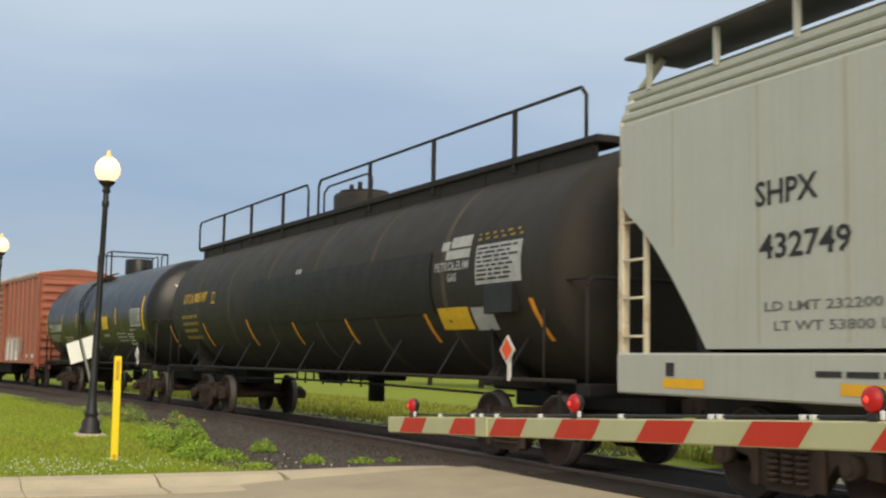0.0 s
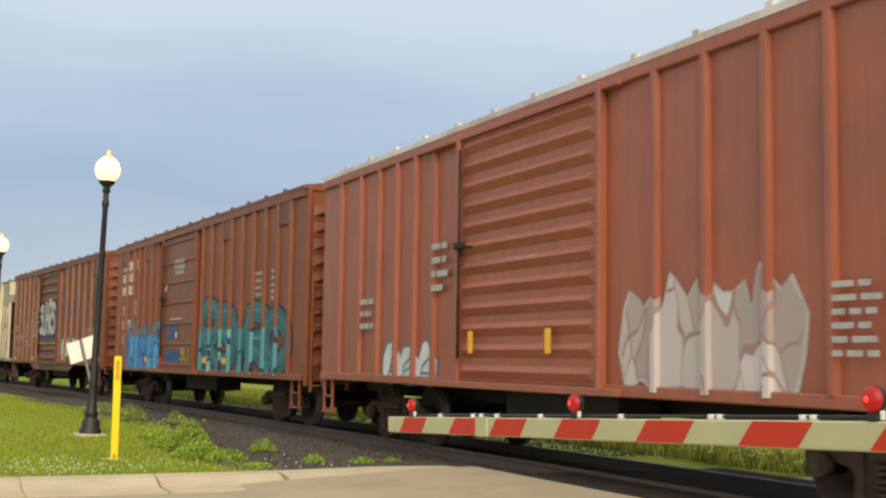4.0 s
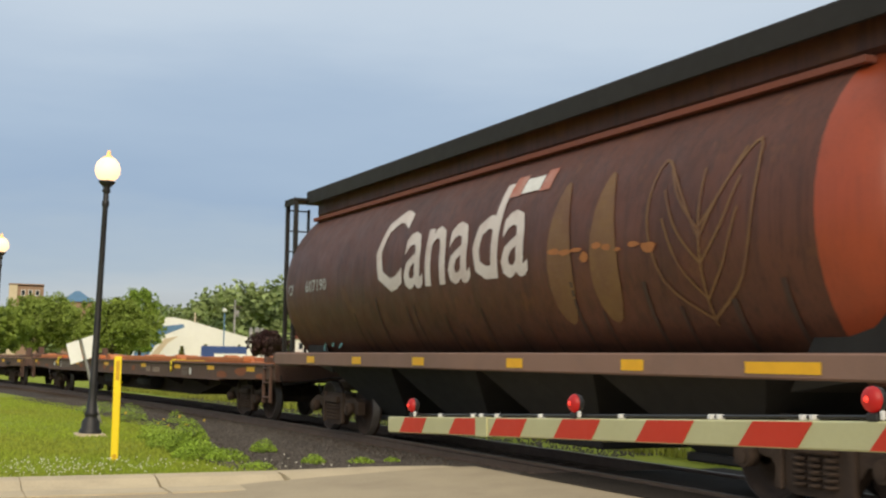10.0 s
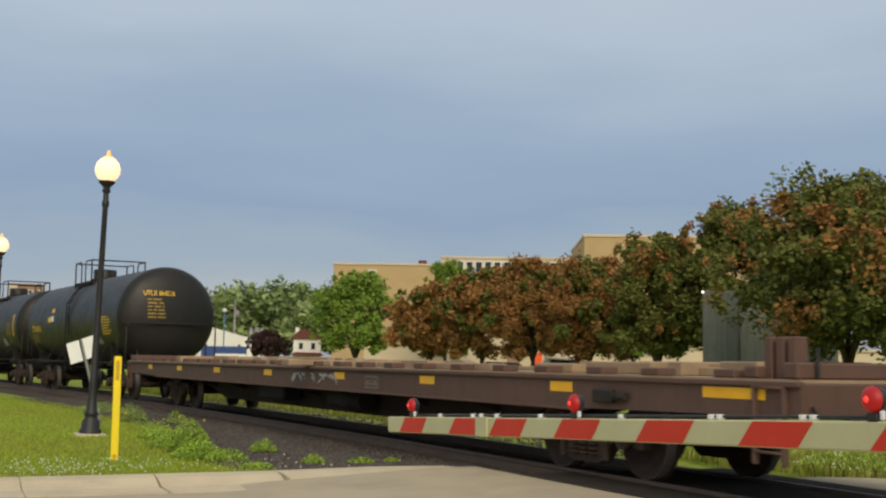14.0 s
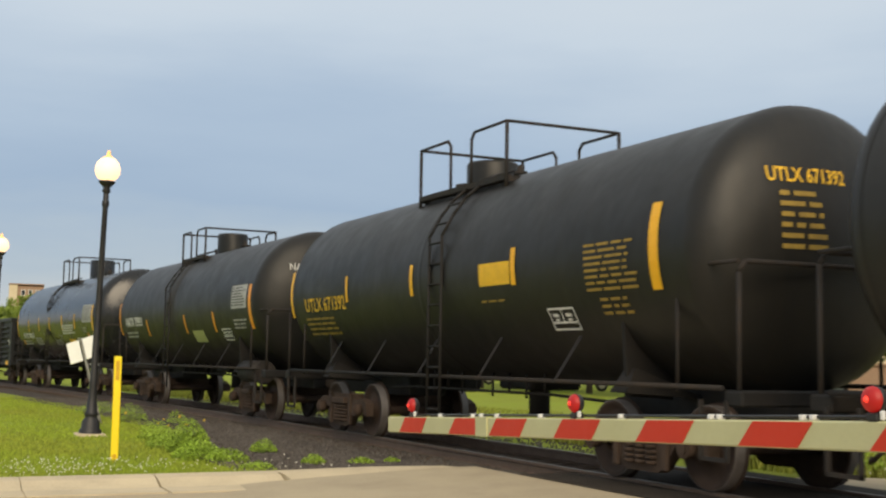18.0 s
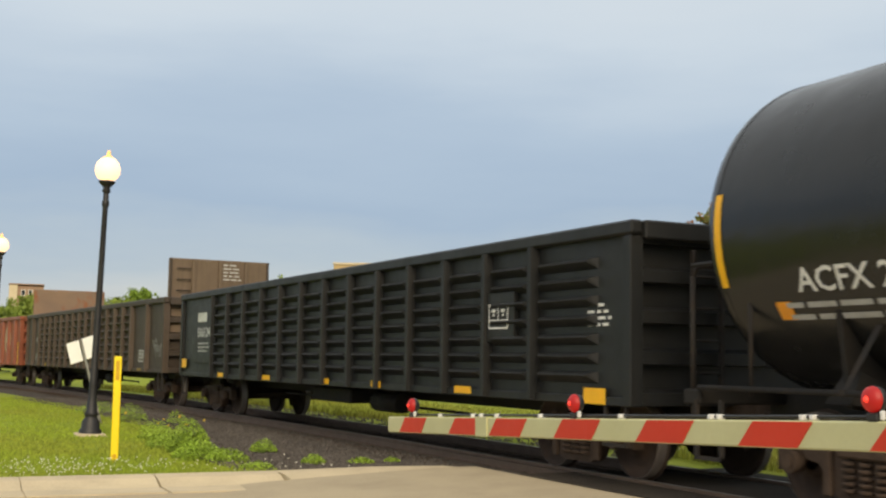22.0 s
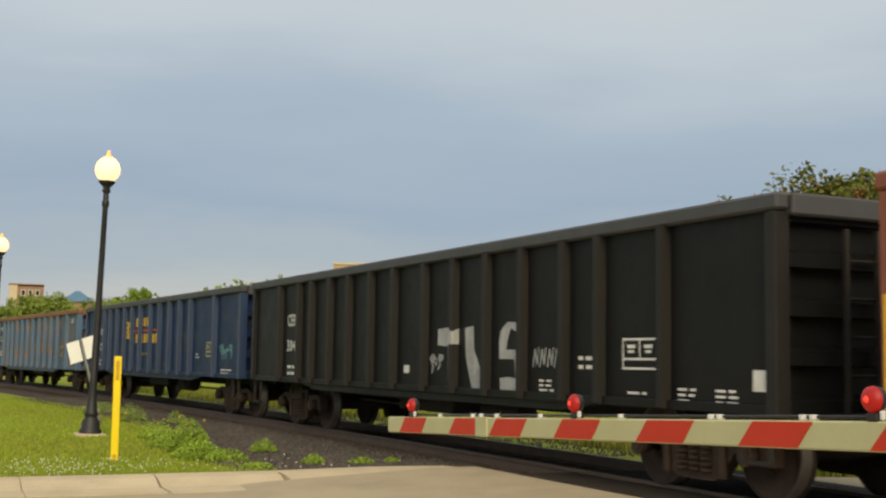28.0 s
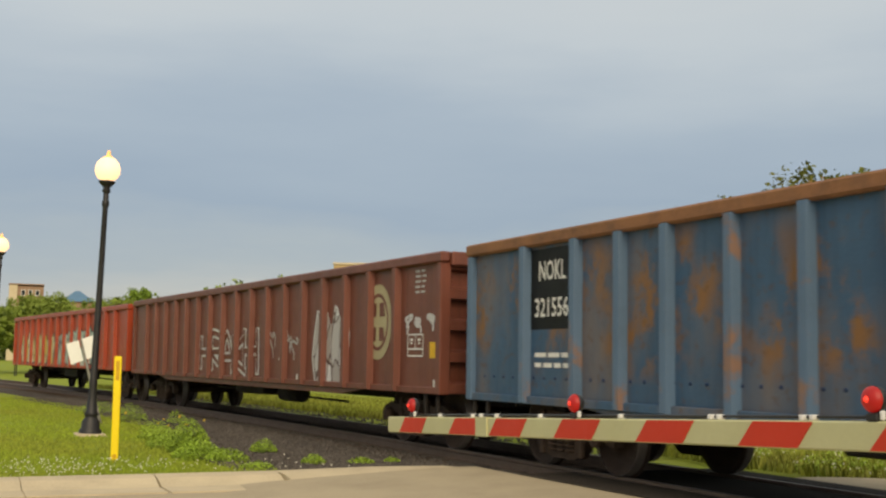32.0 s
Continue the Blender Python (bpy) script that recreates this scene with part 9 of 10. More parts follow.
        # jacking pad, hose and lever hanging by the end
        part("air_hose", Shape().path([(sx * (half - 0.1), -0.5, 0.82), (sx * (half + 0.15), -0.52, 0.55), (sx * (half + 0.4), -0.45, 0.42), (sx * (half + 0.62), -0.3, 0.5)], 0.026, 6), IRON, car, "hanging rubber air hose")
        part("uncoupling_lever", Shape().path([(sx * (half + 0.03), -hy + 0.1, 0.98), (sx * (half + 0.10), -hy + 0.15, 0.80), (sx * (half + 0.12), -0.35, 0.95), (sx * (half + 0.3), -0.1, 0.95)], 0.016, 6), STEEL, car)
    sx = -1 if orange else 1
    for q in (0.30, 0.46, 0.62):
        for y in (-1.28, 1.28):
            part("end_stake", Shape().box(sx * (half - q) - 0.055, sx * (half - q) + 0.055, y - 0.08, y + 0.08, deck - 0.02, deck + 0.40, 0.012), FLAT_B, car, "upright brown end stake")
    under = Shape().box(-2.5, -0.9, -1.2, -0.8, 0.50, 0.80, 0.04).tube((1.5, -1.0, 0.62), (3.0, -1.0, 0.62), 0.18, 12)
    parts("underframe", under, STEEL, car, "dark brake gear under the frame")
    return car, sc, half, hy, flat_side(0.006, hy)


def flats():
    chalk = material("chalk_tan", (0.33, 0.25, 0.2), 0.8, 0, (0.2, 0.15, 0.12), 0.6, 6, 60, 0)
    faint = material("chalk_grey", (0.20, 0.17, 0.15), 0.8, 0, (0.13, 0.1, 0.08), 0.6, 6, 60, 0)
    car, sc, half, hy, f = flat_car(14.85, 42.75, 1.25, "long rusty flat car with an orange steel deck", True, 3, 3.0)
    decal(car, sc, [(x, x + 0.52, 1.05, 1.15) for x in (15.45, 19.7, 23.3, 26.1, 27.6, 29.0, 32.1, 35.45, 38.2, 41.0)], REFLECT, f, "reflector", "yellow reflective strip")
    lettering(car, sc, "5", 20.62, 20.82, 0.92, 1.12, MARKW, f)
    lettering(car, sc, "22389", 21.0, 22.6, 0.92, 1.1, faint, f)
    blocks_name(car, sc, 32.65, 0.93, 2, 0.24, 0.19, 0.15, f, 4, chalk)
    blocks_name(car, sc, 33.35, 0.93, 4, 0.17, 0.14, 0.13, f, 5, chalk)
    decal(car, sc, [(19.45, 19.62, 0.95, 1.1), (36.75, 36.92, 0.92, 1.08)], MARKW, f, "reflector", "white patch")
    frame_box(car, sc, f, 36.1, 36.6, 0.9, 1.08, faint)
    for s in (20.35, 35.2):
        st = Shape().path([(s - sc, -hy - 0.03, 0.97), (s + 0.05 - sc, -hy - 0.045, 1.10), (s + 0.12 - sc, -hy - 0.055, 1.24), (s + 0.3 - sc, -hy + 0.1, 1.29)], 0.03, 8)
        part("strap", st, STRAP, car, "yellow webbing strap over the sill")
    part("strap", Shape().box(35.5 - sc, 37.9 - sc, -hy + 0.02, -hy + 0.09, 1.25, 1.275, 0.005), STRAP, car, "yellow webbing strap along the deck edge")
    rust = material("rust_orange_patch", (0.26, 0.085, 0.035), 0.85, 0, (0.16, 0.06, 0.03), 0.6, 3, 40, 0.1)
    rp = random.Random(12)
    polys(car, sc, [blob(rp, s, 0.86 + rp.uniform(0, 0.1), rp.uniform(0.3, 0.9), rp.uniform(0.1, 0.25)) for s in (15.9, 17.6, 23.9, 27.4, 28.2, 31.0, 38.9, 40.2, 41.5)], rust, f, "rust_patch", "orange rust patches on the sill")
    car, sc, half, hy, f = flat_car(-14.9, 13.5, 1.22, "long brown flat car with a bleached plank deck", False, 9, 4.2)
    decal(car, sc, [(x, x + 0.5, 1.0, 1.12) for x in (-12.2, -9.0, -5.6, -1.9, 2.0, 5.5, 9.2)] + [(12.11, 13.03, 1.02, 1.13)], REFLECT, f, "reflector", "yellow reflective strip")
    tag(car, sc, -0.3, 2.2, 0.9, 1.08, GREYTEXT, 8, 5, "chalked scrawl on the frame", 0.03, hy)
    frame_box(car, sc, f, 3.4, 3.95, 0.88, 1.08, faint)
    part("side_bracket", Shape().box(10.2 - sc, 10.6 - sc, -hy - 0.07, -hy, 0.9, 1.05, 0.015).tube((10.65 - sc, -hy - 0.05, 0.98), (10.85 - sc, -hy - 0.05, 0.98), 0.05, 8), STEEL, car, "dark bracket on the sill")


hopper_smooth()
tank_long()
tank_white_marks()
boxcar_red()
boxcar_tall()
boxcar_brown()
hopper_ribbed()
hopper_cylindrical()
flats()
tank_lead()
tank_second()
tank_third()
tank_fourth()
gondola_green()
gondola_bulkheads()
gondola_red()
gondola_black()
gondola_navy()
gondola_faded()
gondola_maroon()
gondola_orange()

# ---- trees, far buildings and street things ----
def az_of(px_):
    """Azimuth of a column of the view, for laying out the distance."""
    return 66.35 - math.degrees(math.atan((px_ - 784) / 2121))


for n_, (px_, d, h, w_, mat_, mix_, lab) in enumerate((
        (1500, 40, 7.35, 6.9, LEAF_D, LEAF_R, "dense dark green ornamental tree turning russet at the tips"),
        (1650, 37, 6.6, 6.0, LEAF_D, LEAF_R, "dense dark green ornamental tree turning russet at the tips"),
        (1303, 52, 8.1, 4.8, LEAF_D, LEAF_R, "dark green and russet ornamental tree"),
        (1165, 54, 7.0, 4.8, LEAF_D, LEAF_R, "dark green and russet ornamental tree"),
        (1045, 60, 6.45, 4.9, LEAF_R, LEAF_D, "russet-leaved ornamental tree in the row"),
        (945, 64, 6.75, 4.4, LEAF_R, LEAF_D, "russet-leaved ornamental tree in the row"),
        (855, 70, 6.6, 4.8, LEAF_R, LEAF_D, "russet-leaved ornamental tree in the row"),
        (765, 76, 6.15, 5.2, LEAF_R, LEAF_D, "russet and green ornamental tree"),
        (632, 90, 7.8, 6.5, LEAF_G, None, "round bright green street tree"),
        (790, 105, 10.1, 4.6, LEAF_G, None, "bright green tree behind the russet row"),
        (1120, 74, 5.0, 7.0, LEAF_G, None, "low green tree behind the russet row"),
        (480, 120, 3.9, 4.0, LEAF_P, None, "small dark plum-leaved tree"),
        (205, 105, 6.1, 7.6, LEAF_Y, None, "broad green tree beyond the track"),
        (75, 110, 6.3, 8.4, LEAF_Y, None, "broad green tree beyond the track"),
        (-15, 100, 4.9, 7.0, LEAF_Y, None, "broad green tree beyond the track"),
        (252, 150, 9.5, 5.6, LEAF_G, None, "tall green tree beyond the track"))):
    x, y = ray_at(az_of(px_), d)
    near = d < 65
    tree(x, y, h, w_ * (1.22 if d < 80 else 1.1), mat_, 100 + n_, lab, trunk_h=1.5 if near else 1.6, clumps=125 if near else 85, leaves=330 if near else 200, size=0.10 if near else 0.15, mix=mix_)

# wooded ridge far behind
ridge = Shape()
rnd = random.Random(77)
for i in range(420):
    px_ = rnd.uniform(-160, 760)
    d = rnd.uniform(330, 420)
    x, y = ray_at(az_of(px_), d)
    base = 15 + 9.5 * math.exp(-((px_ - 510) / 90) ** 2) + 3.0 * math.exp(-((px_ - 400) / 60) ** 2) - (3.5 if px_ < 260 else 0)
    leaf_cloud(ridge, (x, y, base * rnd.uniform(0.25, 0.95)), 5.5, 150, 0.95, rnd, 0.8)
me = bpy.data.meshes.new("far_woods")
me.from_pydata(ridge.v, [], ridge.f)
me.materials.append(LEAF_F)
tagged(new("far_woods", me), "hazy green wooded hillside in the distance", "woods", kind="stuff")


def facing(px_, d):
    """A pose at a distance whose local -y looks back to the eye."""
    x, y = ray_at(az_of(px_), d)
    return pose(x, y, GROUND_Z, 0, 0, az_of(px_))


def window(parent, x0, x1, z0, z1, y=-0.0):
    w_ = part("window", Shape().box(x0, x1, y - 0.06, y + 0.02, z0, z1, 0.02), SIGNBACK, parent, "pale window frame")
    part("pane", Shape().box(x0 + 0.12, x1 - 0.12, y - 0.075, y - 0.062, z0 + 0.12, z1 - 0.12), CARGLASS, w_)


# long tan block behind the trees
tb = thing("office_building", "long flat-roofed tan brick building behind the trees", "building", facing(860, 135))
part("wall", Shape().box(-17.2, -5.0, 0, 16, 0, 12.2, 0.05), TAN, tb, "plain tan brick wing")
part("wall", Shape().box(-5.0, 12.0, 0.4, 16, 0, 13.1, 0.05), TANP, tb, "pale wall with a ribbon of windows")
part("wall", Shape().box(11.0, 32.0, -1.0, 18, 0, 15.6, 0.05), TAN, tb, "taller tan brick wing")
part("roof", Shape().box(-17.3, -4.9, -0.1, 16.1, 12.2, 12.45, 0.03).box(-5.1, 12.1, 0.3, 16.1, 13.1, 13.35, 0.03).box(10.9, 32.1, -1.1, 18.1, 15.6, 15.9, 0.03), TANP, tb, "flat roof edge")
for i in range(14):
    window(tb, -3.3 + i * 1.05, -2.4 + i * 1.05, 11.5, 12.85, 0.4)
window(tb, -13.2, -12.3, 10.7, 11.7, 0.0)
part("roof_vent", Shape().tube((-7.4, 6, 12.4), (-7.4, 6, 12.9), 0.3, 10).box(-7.9, -6.9, 5.6, 6.4, 12.9, 13.3, 0.1), REDROOF, tb, "dark roof vent")
part("roof_vent", Shape().box(9.6, 11.0, 2, 4, 12.9, 13.7, 0.05), BRICKB, tb, "brown roof hut")

low = thing("low_building", "long low pale wall behind the tree trunks", "building", facing(930, 112))
part("wall", Shape().box(-15, 40, 0, 6, 0, 2.9, 0.04), TANP, low)
part("roof", Shape().box(-15.2, 40.2, -0.2, 6.2, 2.9, 3.1, 0.03), TANP, low)
part("door", Shape().box(-1.6, -0.4, -0.05, 0.0, 0.0, 2.2), BRICKB, low, "brown door")
osg = thing("orange_sign", "small orange-red sign panel on a post", "sign", facing(953, 100))
part("panel", Shape().box(-0.42, 0.42, -0.03, 0.03, 1.3, 2.3, 0.02), ORANGE, osg)
part("post", Shape().tube((0, 0.05, -0.1), (0, 0.05, 2.2), 0.05, 8), GALV, osg)

PALEWALL = material("pale_concrete", (0.25, 0.245, 0.19), 0.9, 0, (0.15, 0.15, 0.12), 0.7, 0.8, 20, 0.2, streak=0.5)
gw = thing("concrete_vault", "grey stained concrete utility structure behind the trees", "utility structure", facing(1330, 46))
part("wall", Shape().box(-1.75, -0.43, 0, 1.6, 0, 4.3, 0.04), GREYWALL, gw, "tall grey-green concrete pier")
part("wall", Shape().box(-0.43, 3.1, 0.25, 1.6, 0, 4.0, 0.03), PALEWALL, gw, "pale stained concrete wall")
part("cap", Shape().box(-0.5, 3.2, 0.15, 1.7, 4.0, 4.12, 0.02), PALEWALL, gw, "thin concrete cap")
part("lamp", Shape().box(-1.77, -1.69, -0.08, 0.0, 4.2, 4.28, 0.01), glow("wall_lamp", (1.0, 0.95, 0.85), 2.0), gw, "small lit wall lamp")
bx = thing("utility_cabinet", "rusty brown utility cabinet by the trees", "cabinet", facing(1535, 34))
part("body", Shape().box(-0.5, 0.9, 0, 0.8, 0, 1.55, 0.03), BRICKB, bx)
part("cap", Shape().box(-0.55, 0.95, -0.05, 0.85, 1.55, 1.62, 0.02), BRICKB, bx)

# white hall with a blue wave
wh = thing("event_hall", "white windowless hall with a blue slanting wave band", "building", facing(365, 165) @ pose(0, 0, 0.9))
part("wall", Shape().prism([(-4.6, 0), (9.0, 0), (9.0, 2.7), (5.0, 3.6), (-2.4, 5.6), (-4.2, 5.9), (-6.2, 5.8), (-8.4, 3.4), (-9.2, 1.2), (-9.4, 0)], 0, 12), WHITEWALL, wh)
part("wave_band", Shape().prism([(-9.3, 0.1), (-7.6, 0.1), (-5.6, 3.4), (-2.6, 4.6), (-2.8, 5.0), (-6.0, 4.6), (-8.6, 2.6)], -0.06, -0.005), BLUEWALL, wh, "slanting blue painted wave")
part("wave_band", Shape().prism([(-7.4, 0.1), (-6.4, 0.1), (-4.8, 2.4), (-3.4, 3.4), (-5.2, 3.0)], -0.06, -0.005), TANP, wh, "sandy painted wave")
for q, r_ in ((6.4, 0.3), (7.2, 0.38), (7.9, 0.3)):
    part("roof_stack", Shape().tube((q, 4, 2.6), (q, 4, 4.3 + r_), r_, 10).lathe([(r_, 4.3 + r_), (0.0, 4.6 + r_)], 10, "z", (q, 4, 0)), GALV, wh, "grey vent stack on the roof")
tr_ = thing("box_trailer", "dark blue and white box trailer parked by the hall", "trailer", facing(403, 150))
part("body", Shape().box(-2.9, 2.6, 0, 2.3, 0.6, 2.9, 0.05), BLUEVAN, tr_)
part("sign_panel", Shape().box(-1.3, 2.5, -0.03, -0.005, 0.85, 2.0), WHITEWALL, tr_, "white advertising panel")
sgn = Shape()
for a, c, z0, z1 in bars(-1.1, 2.3, 1.15, 1.75, 1, 5, (0.3, 0.6)):
    sgn.box(a, c, -0.045, -0.031, z0, z1)
part("writing", sgn, BLUEVAN, tr_, "blue writing bars")
for q in (-1.9, 1.7):
    part("wheel", Shape().tube((q, -0.05, 0.42), (q, 0.25, 0.42), 0.42, 14), TYRE, tr_)


def parked_car(px_, d, paint, label, tall=0.0, turn=0.0):
    c = thing("parked_car", label, "car", facing(px_, d) @ pose(0, 0, 0, 0, 0, turn))
    b_ = Shape().prism([(-2.2, 0.35), (2.2, 0.35), (2.25, 0.75), (2.05, 0.98), (1.15, 1.05), (0.55, 1.48 + tall), (-1.5, 1.52 + tall), (-2.05, 1.05), (-2.25, 0.9)], 0, 1.75)
    part("body", b_, paint, c)
    part("side_window", Shape().prism([(-1.55, 1.06), (0.95, 1.06), (0.48, 1.40 + tall), (-1.4, 1.43 + tall)], -0.012, 0.0), CARGLASS, c, "dark side windows")
    for q in (-1.4, 1.4):
        wv = part("wheel", Shape().lathe([(0.0, -0.03), (0.2, -0.03), (0.22, -0.01), (0.33, -0.02), (0.34, 0.05), (0.34, 0.2), (0.0, 0.2)], 18, "y", (q, 0, 0.34)), TYRE, c)
        part("rim", Shape().lathe([(0.0, -0.045), (0.16, -0.045), (0.19, -0.031)], 14, "y", (q, 0, 0.34)), GALV, wv)
    part("headlight", Shape().box(2.0, 2.2, -0.01, 0.12, 0.72, 0.86, 0.02), SIGNBACK, c)
    return c


parked_car(332, 140, CARWHITE, "white pickup truck parked by the hall", 0.2)
parked_car(1022, 66, CARWHITE, "white sport utility car parked by the trees", 0.25, 8)
parked_car(905, 80, CARDARK, "dark car parked under the trees", 0.0, 5)
parked_car(1225, 58, CARWHITE, "pale car parked under the trees", 0.0)
parked_car(1512, 44, material("car_silver", (0.42, 0.43, 0.44), 0.3, 0.3, (0.32, 0.33, 0.34), 0.2, 2, 20, 0), "silver minivan parked beyond the trees", 0.2)
parked_car(545, 125, CARWHITE, "white car parked before the house", 0.0)

hs = thing("house", "small white two-storey house with a brown roof", "house", facing(547, 150))
part("wall", Shape().box(-1.7, 1.7, 0, 5, 0, 4.0, 0.03), WHITEWALL, hs)
part("roof", Shape().prism([(-2.1, 4.0), (1.9, 4.0), (0.5, 5.1), (-0.9, 5.1)], -0.3, 5.3), REDROOF, hs, "brown hipped roof")
part("porch_roof", Shape().prism([(-1.9, 1.9), (2.0, 1.9), (1.7, 2.3), (-1.6, 2.3)], -1.2, 0.0), REDROOF, hs)
part("chimney", Shape().box(-1.5, -1.0, 1, 1.6, 4.0, 5.4, 0.03), WHITEWALL, hs)
for a in (-1.1, 0.4):
    window(hs, a, a + 0.7, 2.6, 3.6, 0.0)
    window(hs, a, a + 0.7, 0.5, 1.6, 0.0)

tw = thing("brick_tower_block", "brown brick tower block rising behind far trees", "building", facing(48, 300))
part("wall", Shape().box(-3.9, 3.9, 0, 8, 0, 17.6, 0.1), BRICKB, tw)
part("wall", Shape().box(-3.9, -2.0, -0.3, 8, 0, 17.9, 0.1), TANP, tw, "pale stair shaft")
part("roof", Shape().box(-4.0, 4.0, -0.4, 8.1, 17.9, 18.2, 0.05), BRICKB, tw)
for i in range(3):
    window(tw, -1.2 + i * 1.6, -0.2 + i * 1.6, 15.4, 16.8, 0.0)
br_ = thing("blue_roofed_building", "building with a blue metal roof behind trees", "building", facing(140, 260))
part("wall", Shape().box(-3, 3, 0, 8, 0, 12.6, 0.05), BRICKB, br_)
part("roof", Shape().prism([(-3.4, 12.6), (3.4, 12.6), (0.3, 14.8), (-0.6, 14.8)], -0.4, 8.4), BLUEROOF, br_, "blue pitched metal roof")

for px_, d, h in ((418, 170, 9.6), (348, 190, 8.4)):
    up = thing("utility_pole", "weathered utility pole with a crossarm", "utility pole", facing(px_, d))
    part("pole", Shape().tube((0, 0, -0.3), (0, 0, h), 0.17, 8, 0.11), TANP if px_ == 348 else GALV, up)
    part("crossarm", Shape().box(-1.0, 1.0, -0.06, 0.06, h - 1.1, h - 0.95, 0.01), BARK, up)
    part("transformer", Shape().tube((0.35, -0.2, h - 2.4), (0.35, -0.2, h - 1.5), 0.25, 10), GALV, up)
pl = thing("parking_lot_lamp", "slim blue-grey lot lamp with a round head", "street lamp", facing(400, 160))
part("pole", Shape().tube((0, 0, -0.2), (0, 0, 7.4), 0.08, 8), BLUEWALL, pl)
part("head", Shape().lathe([(0.05, 7.4), (0.3, 7.5), (0.32, 7.75), (0.1, 7.95), (0.0, 7.95)], 12), SIGNBACK, pl)
for n_, (px_, d, h, w_) in enumerate(((327, 158, 2.8, 2.0), (368, 158, 3.2, 1.8), (427, 156, 3.2, 1.8))):
    x, y = ray_at(az_of(px_), d)
    t = thing("conifer", "small dark conifer by the hall", "tree", pose(x, y, GROUND_Z))
    part("trunk", Shape().tube((0, 0, -0.1), (0, 0, h * 0.8), 0.1, 6, 0.04), BARK, t)
    cr = Shape()
    for i in range(9):
        leaf_cloud(cr, (0, 0, 0.5 + h * 0.9 * i / 9), w_ * 0.5 * (1 - i / 10), 60, 0.18, rnd)
    me = bpy.data.meshes.new("crown")
    me.from_pydata(cr.v, [], cr.f)
    me.materials.append(LEAF_D)
    ob = new("crown", me)
    ob.parent = t

# ---- ground detail: grass, weeds, clover, stones ----
def blades(name, n, place, height, mat, label, seed, lean=0.35, wide=0.012):
    rnd_ = random.Random(seed)
    vs_, fs_ = [], []
    for _ in range(n):
        got = place(rnd_)
        if got is None:
            continue
        x, y, z, k = got
        h = height * k * rnd_.uniform(0.5, 1.2)
        a = rnd_.uniform(0, 6.28)
        dx, dy = math.cos(a) * lean * h, math.sin(a) * lean * h
        w_ = wide * rnd_.uniform(0.7, 1.4)
        b_ = rnd_.uniform(0, 3.14)
        wx, wy = math.cos(b_) * w_, math.sin(b_) * w_
        o = len(vs_)
        vs_ += [(x - wx, y - wy, z - 0.02), (x + wx, y + wy, z - 0.02), (x + dx * 0.5 + wx * 0.6, y + dy * 0.5 + wy * 0.6, z + h * 0.65), (x + dx * 0.5 - wx * 0.6, y + dy * 0.5 - wy * 0.6, z + h * 0.65), (x + dx, y + dy, z + h)]
        fs_ += [(o, o + 1, o + 2, o + 3), (o + 3, o + 2, o + 4)]
    me_ = bpy.data.meshes.new(name)
    me_.from_pydata(vs_, [], fs_)
    me_.materials.append(mat)
    return tagged(new(name, me_), label, name.split("_")[0], kind="stuff")


def near_lawn(r):
    x = -15.3 - 30 * r.random() ** 1.7
    y = r.uniform(-1.5, 6.2)
    d = track(x)[0] - y
    if d < gravel_edge(x) - 0.1 + 0.7 * noise.noise(Vector((x * 0.6, y * 0.6, 2))) :
        return None
    return x, y, GROUND_Z, 0.7 + 0.6 * noise.noise(Vector((x * 0.5, y * 0.5, 0)))


blades("grass_near", 60000, near_lawn, 0.05, GRASS, "short green lawn grass by the kerb", 1)


def far_lawn(r):
    x = r.uniform(-60, -8)
    d = 2.7 + 7 * r.random() ** 1.6
    if d < 3.0 + 0.5 * noise.noise(Vector((x * 0.5, 3, 2))):
        return None
    return x, track(x)[0] + d, GROUND_Z, (1.6 if d < 5 else 1.0)


blades("grass_far", 46000, far_lawn, 0.10, GRASS_SHADE, "longer green grass beyond the track", 2, wide=0.02)


def weed_mound(x, y, wide, tall, n, seed):
    """A low mound of broad weed leaves on short stems."""
    r = random.Random(seed)
    sh = Shape()
    for _ in range(n):
        a, q = r.uniform(0, 6.28), math.sqrt(r.random())
        px_, py_ = x + wide * q * math.cos(a), y + wide * 0.8 * q * math.sin(a)
        h = tall * (1 - 0.75 * q * q) * r.uniform(0.25, 1.1)
        p = Vector((px_, py_, GROUND_Z + h))
        k = r.uniform(0.010, 0.024)
        u = Vector((r.gauss(0, 1), r.gauss(0, 1), r.gauss(0, 0.5))).normalized()
        v = u.cross(Vector((r.gauss(0, 0.5), r.gauss(0, 0.5), 1))).normalized()
        sh.add([p - u * k, p + v * k * 0.6, p + u * k, p - v * k * 0.6], [(0, 1, 2, 3)])
        if r.random() < 0.3:
            sh.add([(px_ - 0.003, py_, GROUND_Z - 0.02), (px_ + 0.003, py_, GROUND_Z - 0.02), p], [(0, 1, 2)])
    me_ = bpy.data.meshes.new("weed_clump")
    me_.from_pydata(sh.v, [], sh.f)
    me_.materials.append(WEED)
    return tagged(new("weed_clump", me_), "leafy green weed clump at the gravel edge", "weeds", kind="stuff")


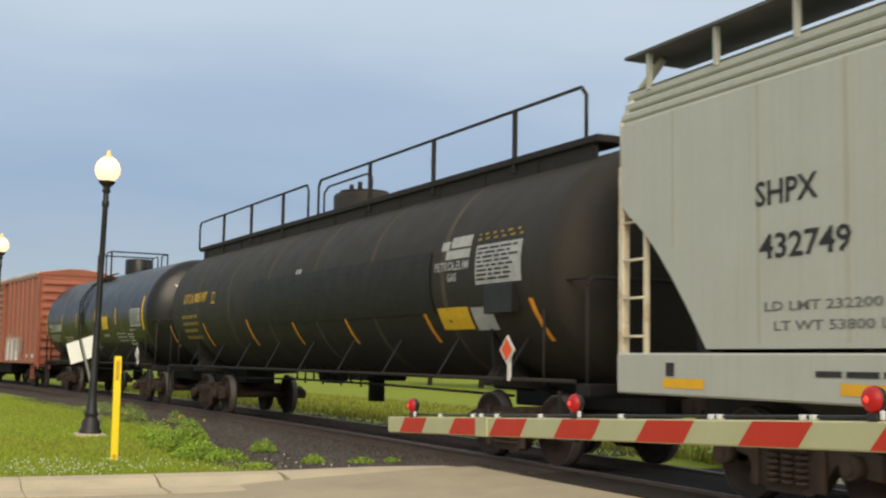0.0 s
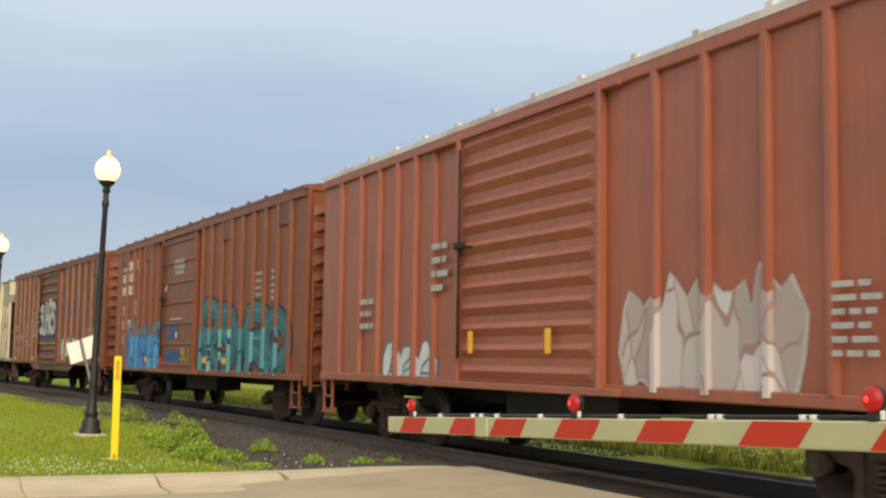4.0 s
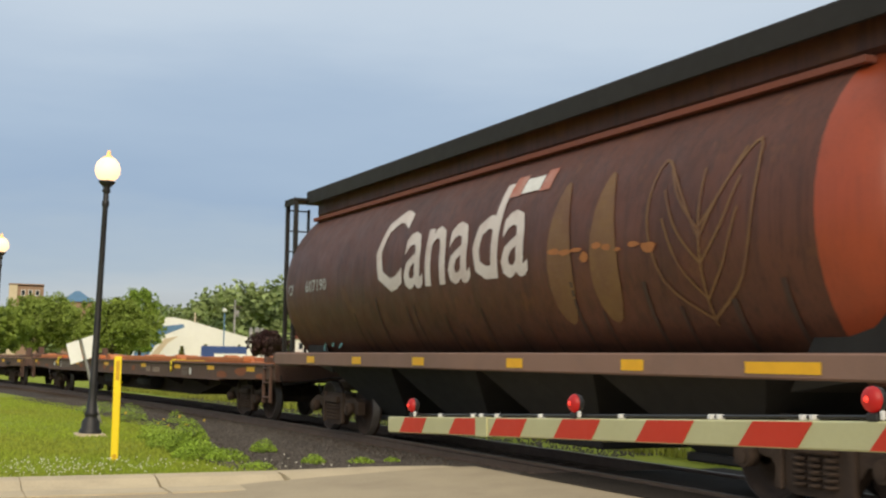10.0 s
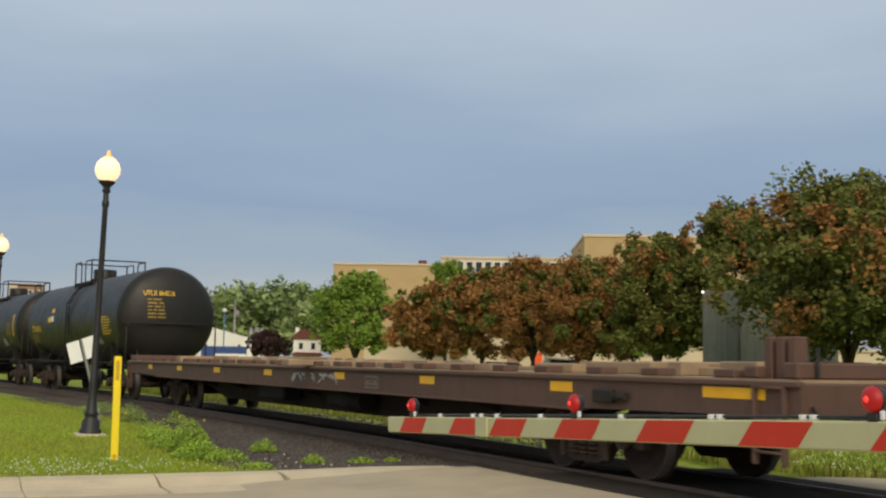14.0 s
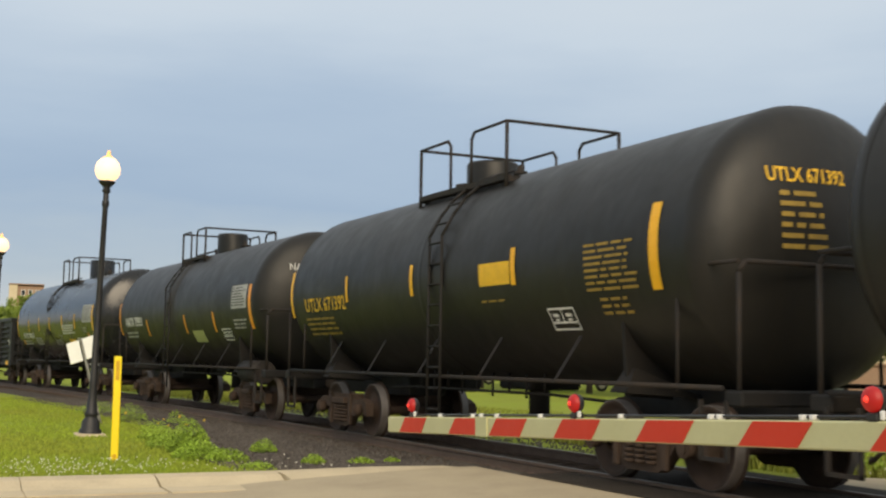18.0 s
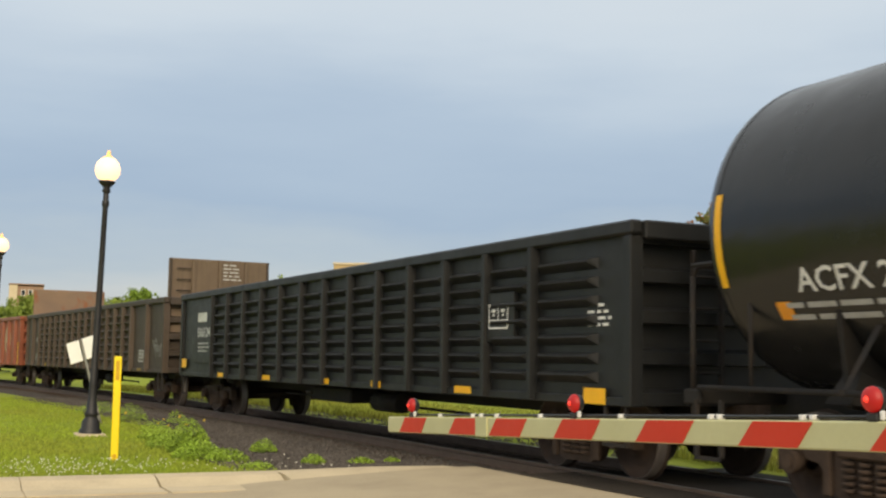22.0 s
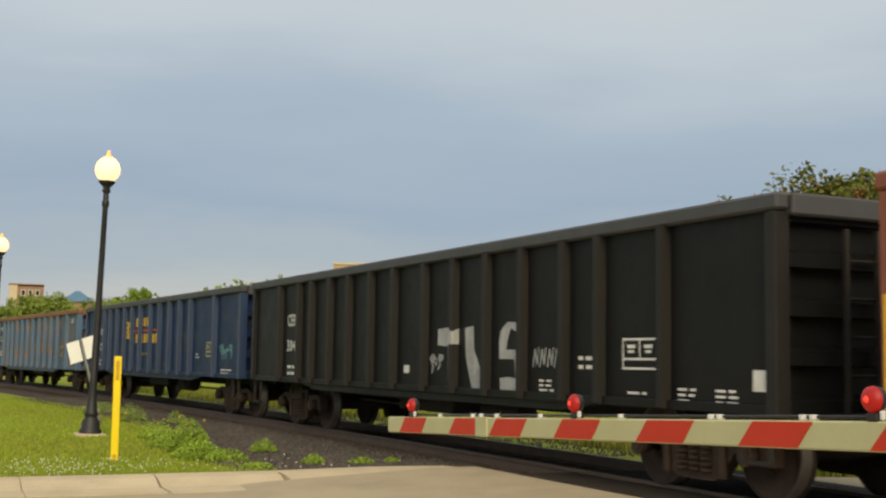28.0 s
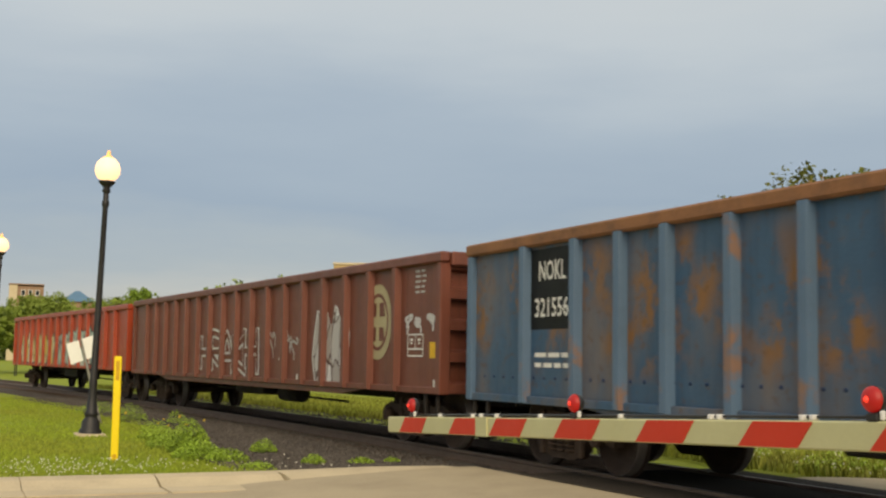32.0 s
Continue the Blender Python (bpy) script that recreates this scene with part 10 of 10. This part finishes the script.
for i, (cx, cy, wide, tall, n) in enumerate(((-19.4, 4.1, 0.45, 0.5, 1500), (-18.2, 4.0, 0.5, 0.26, 900), (-20.4, 4.0, 0.5, 0.3, 700), (-17.6, 4.3, 0.4, 0.18, 500), (-19.1, 5.25, 0.28, 0.2, 350),
                                             (-16.9, 5.4, 0.22, 0.13, 220), (-16.8, 6.1, 0.25, 0.08, 160), (-16.85, 6.6, 0.15, 0.08, 90), (-28.8, 4.7, 0.5, 0.4, 420), (-27.4, 5.5, 0.3, 0.3, 200), (-24.5, 4.5, 0.4, 0.25, 300),
                                             (-22.5, 4.2, 0.5, 0.22, 400), (-16.3, 4.4, 0.3, 0.1, 200), (-33, 4.6, 0.8, 0.3, 400), (-13.5, 12.3, 0.9, 0.35, 700), (-11.0, 12.2, 0.8, 0.35, 700), (-16.5, 12.4, 0.9, 0.3, 600), (-25, 12.6, 0.9, 0.4, 600))):
    weed_mound(cx, cy, wide, tall, int(n * 2.6), 40 + i)


def dots(name, n, place, size, mat, label, seed, lift):
    rnd_ = random.Random(seed)
    sh = Shape()
    for _ in range(n):
        got = place(rnd_)
        if got is None:
            continue
        x, y, z, k = got
        z += lift * rnd_.uniform(0.5, 1.3)
        s_ = size * rnd_.uniform(0.6, 1.3)
        sh.add([(x - s_, y, z), (x + s_, y, z), (x, y - s_, z), (x, y + s_, z), (x, y, z + s_), (x, y, z - s_)], [(0, 2, 4), (2, 1, 4), (1, 3, 4), (3, 0, 4), (2, 0, 5), (1, 2, 5), (3, 1, 5), (0, 3, 5)])
    me_ = bpy.data.meshes.new(name)
    me_.from_pydata(sh.v, [], sh.f)
    me_.materials.append(mat)
    return tagged(new(name, me_), label, name.split("_")[0], kind="stuff")


dots("clover_flowers", 260, lambda r: (-15.5 - 2.2 * r.random(), 0.9 + 3.0 * abs(r.gauss(0.35, 0.3)), GROUND_Z, 1), 0.0105, CLOVER, "white clover heads in the lawn edge", 5, 0.08)
dots("clover_flowers", 130, lambda r: (r.uniform(-16, -9), 12.3 + r.gauss(0, 0.6), GROUND_Z, 1), 0.015, CLOVER, "white clover heads beyond the track", 6, 0.2)
dots("dandelion_flowers", 9, lambda r: (-23 + r.gauss(0, 1.5), 4.6 + r.gauss(0, 0.3), GROUND_Z, 1), 0.03, DANDELION, "yellow dandelion heads", 7, 0.35)


def stone_place(r):
    x = -14.6 - 30 * r.random() ** 1.6
    off = r.choice((-1, -1, -1, 1)) * r.uniform(0.1, gravel_edge(x) + 0.3)
    y = track(x)[0] + off
    d = abs(off)
    z = -0.175
    if (x > -14.6 and d < 1.7) or (off > 0 and x > -17):
        return None
    return x, y, z, 1


dots("ballast_stones", 24000, stone_place, 0.022, STONE, "loose grey crushed stones", 8, 0.01)
dots("litter_specks", 16, lambda r: (-16 - 3 * r.random(), 5.0 + r.gauss(0, 0.5), GROUND_Z, 1), 0.014, CLOVER, "pale stones in the gravel", 9, 0.02)

# sleepers under the rails, one by one
tie_me = Shape().box(-0.115, 0.115, -1.3, 1.3, -0.40, -0.165, 0.015).mesh("sleeper", TIE)
sl_root = thing("sleepers", "weathered creosoted timber sleepers under the rails", "sleepers", kind="structure")
for i in range(150):
    x = -14.3 - 0.53 * i
    part("sleeper", tie_me, None, sl_root, at=on_track(x))



def motions():
    """The train rolls along the track, every car on the curve by its own place."""
    for car, place in CARS:
        walk(car, [(t, on_track(place + train_way(t))) for t in range(0, 33, 2)])


motions()
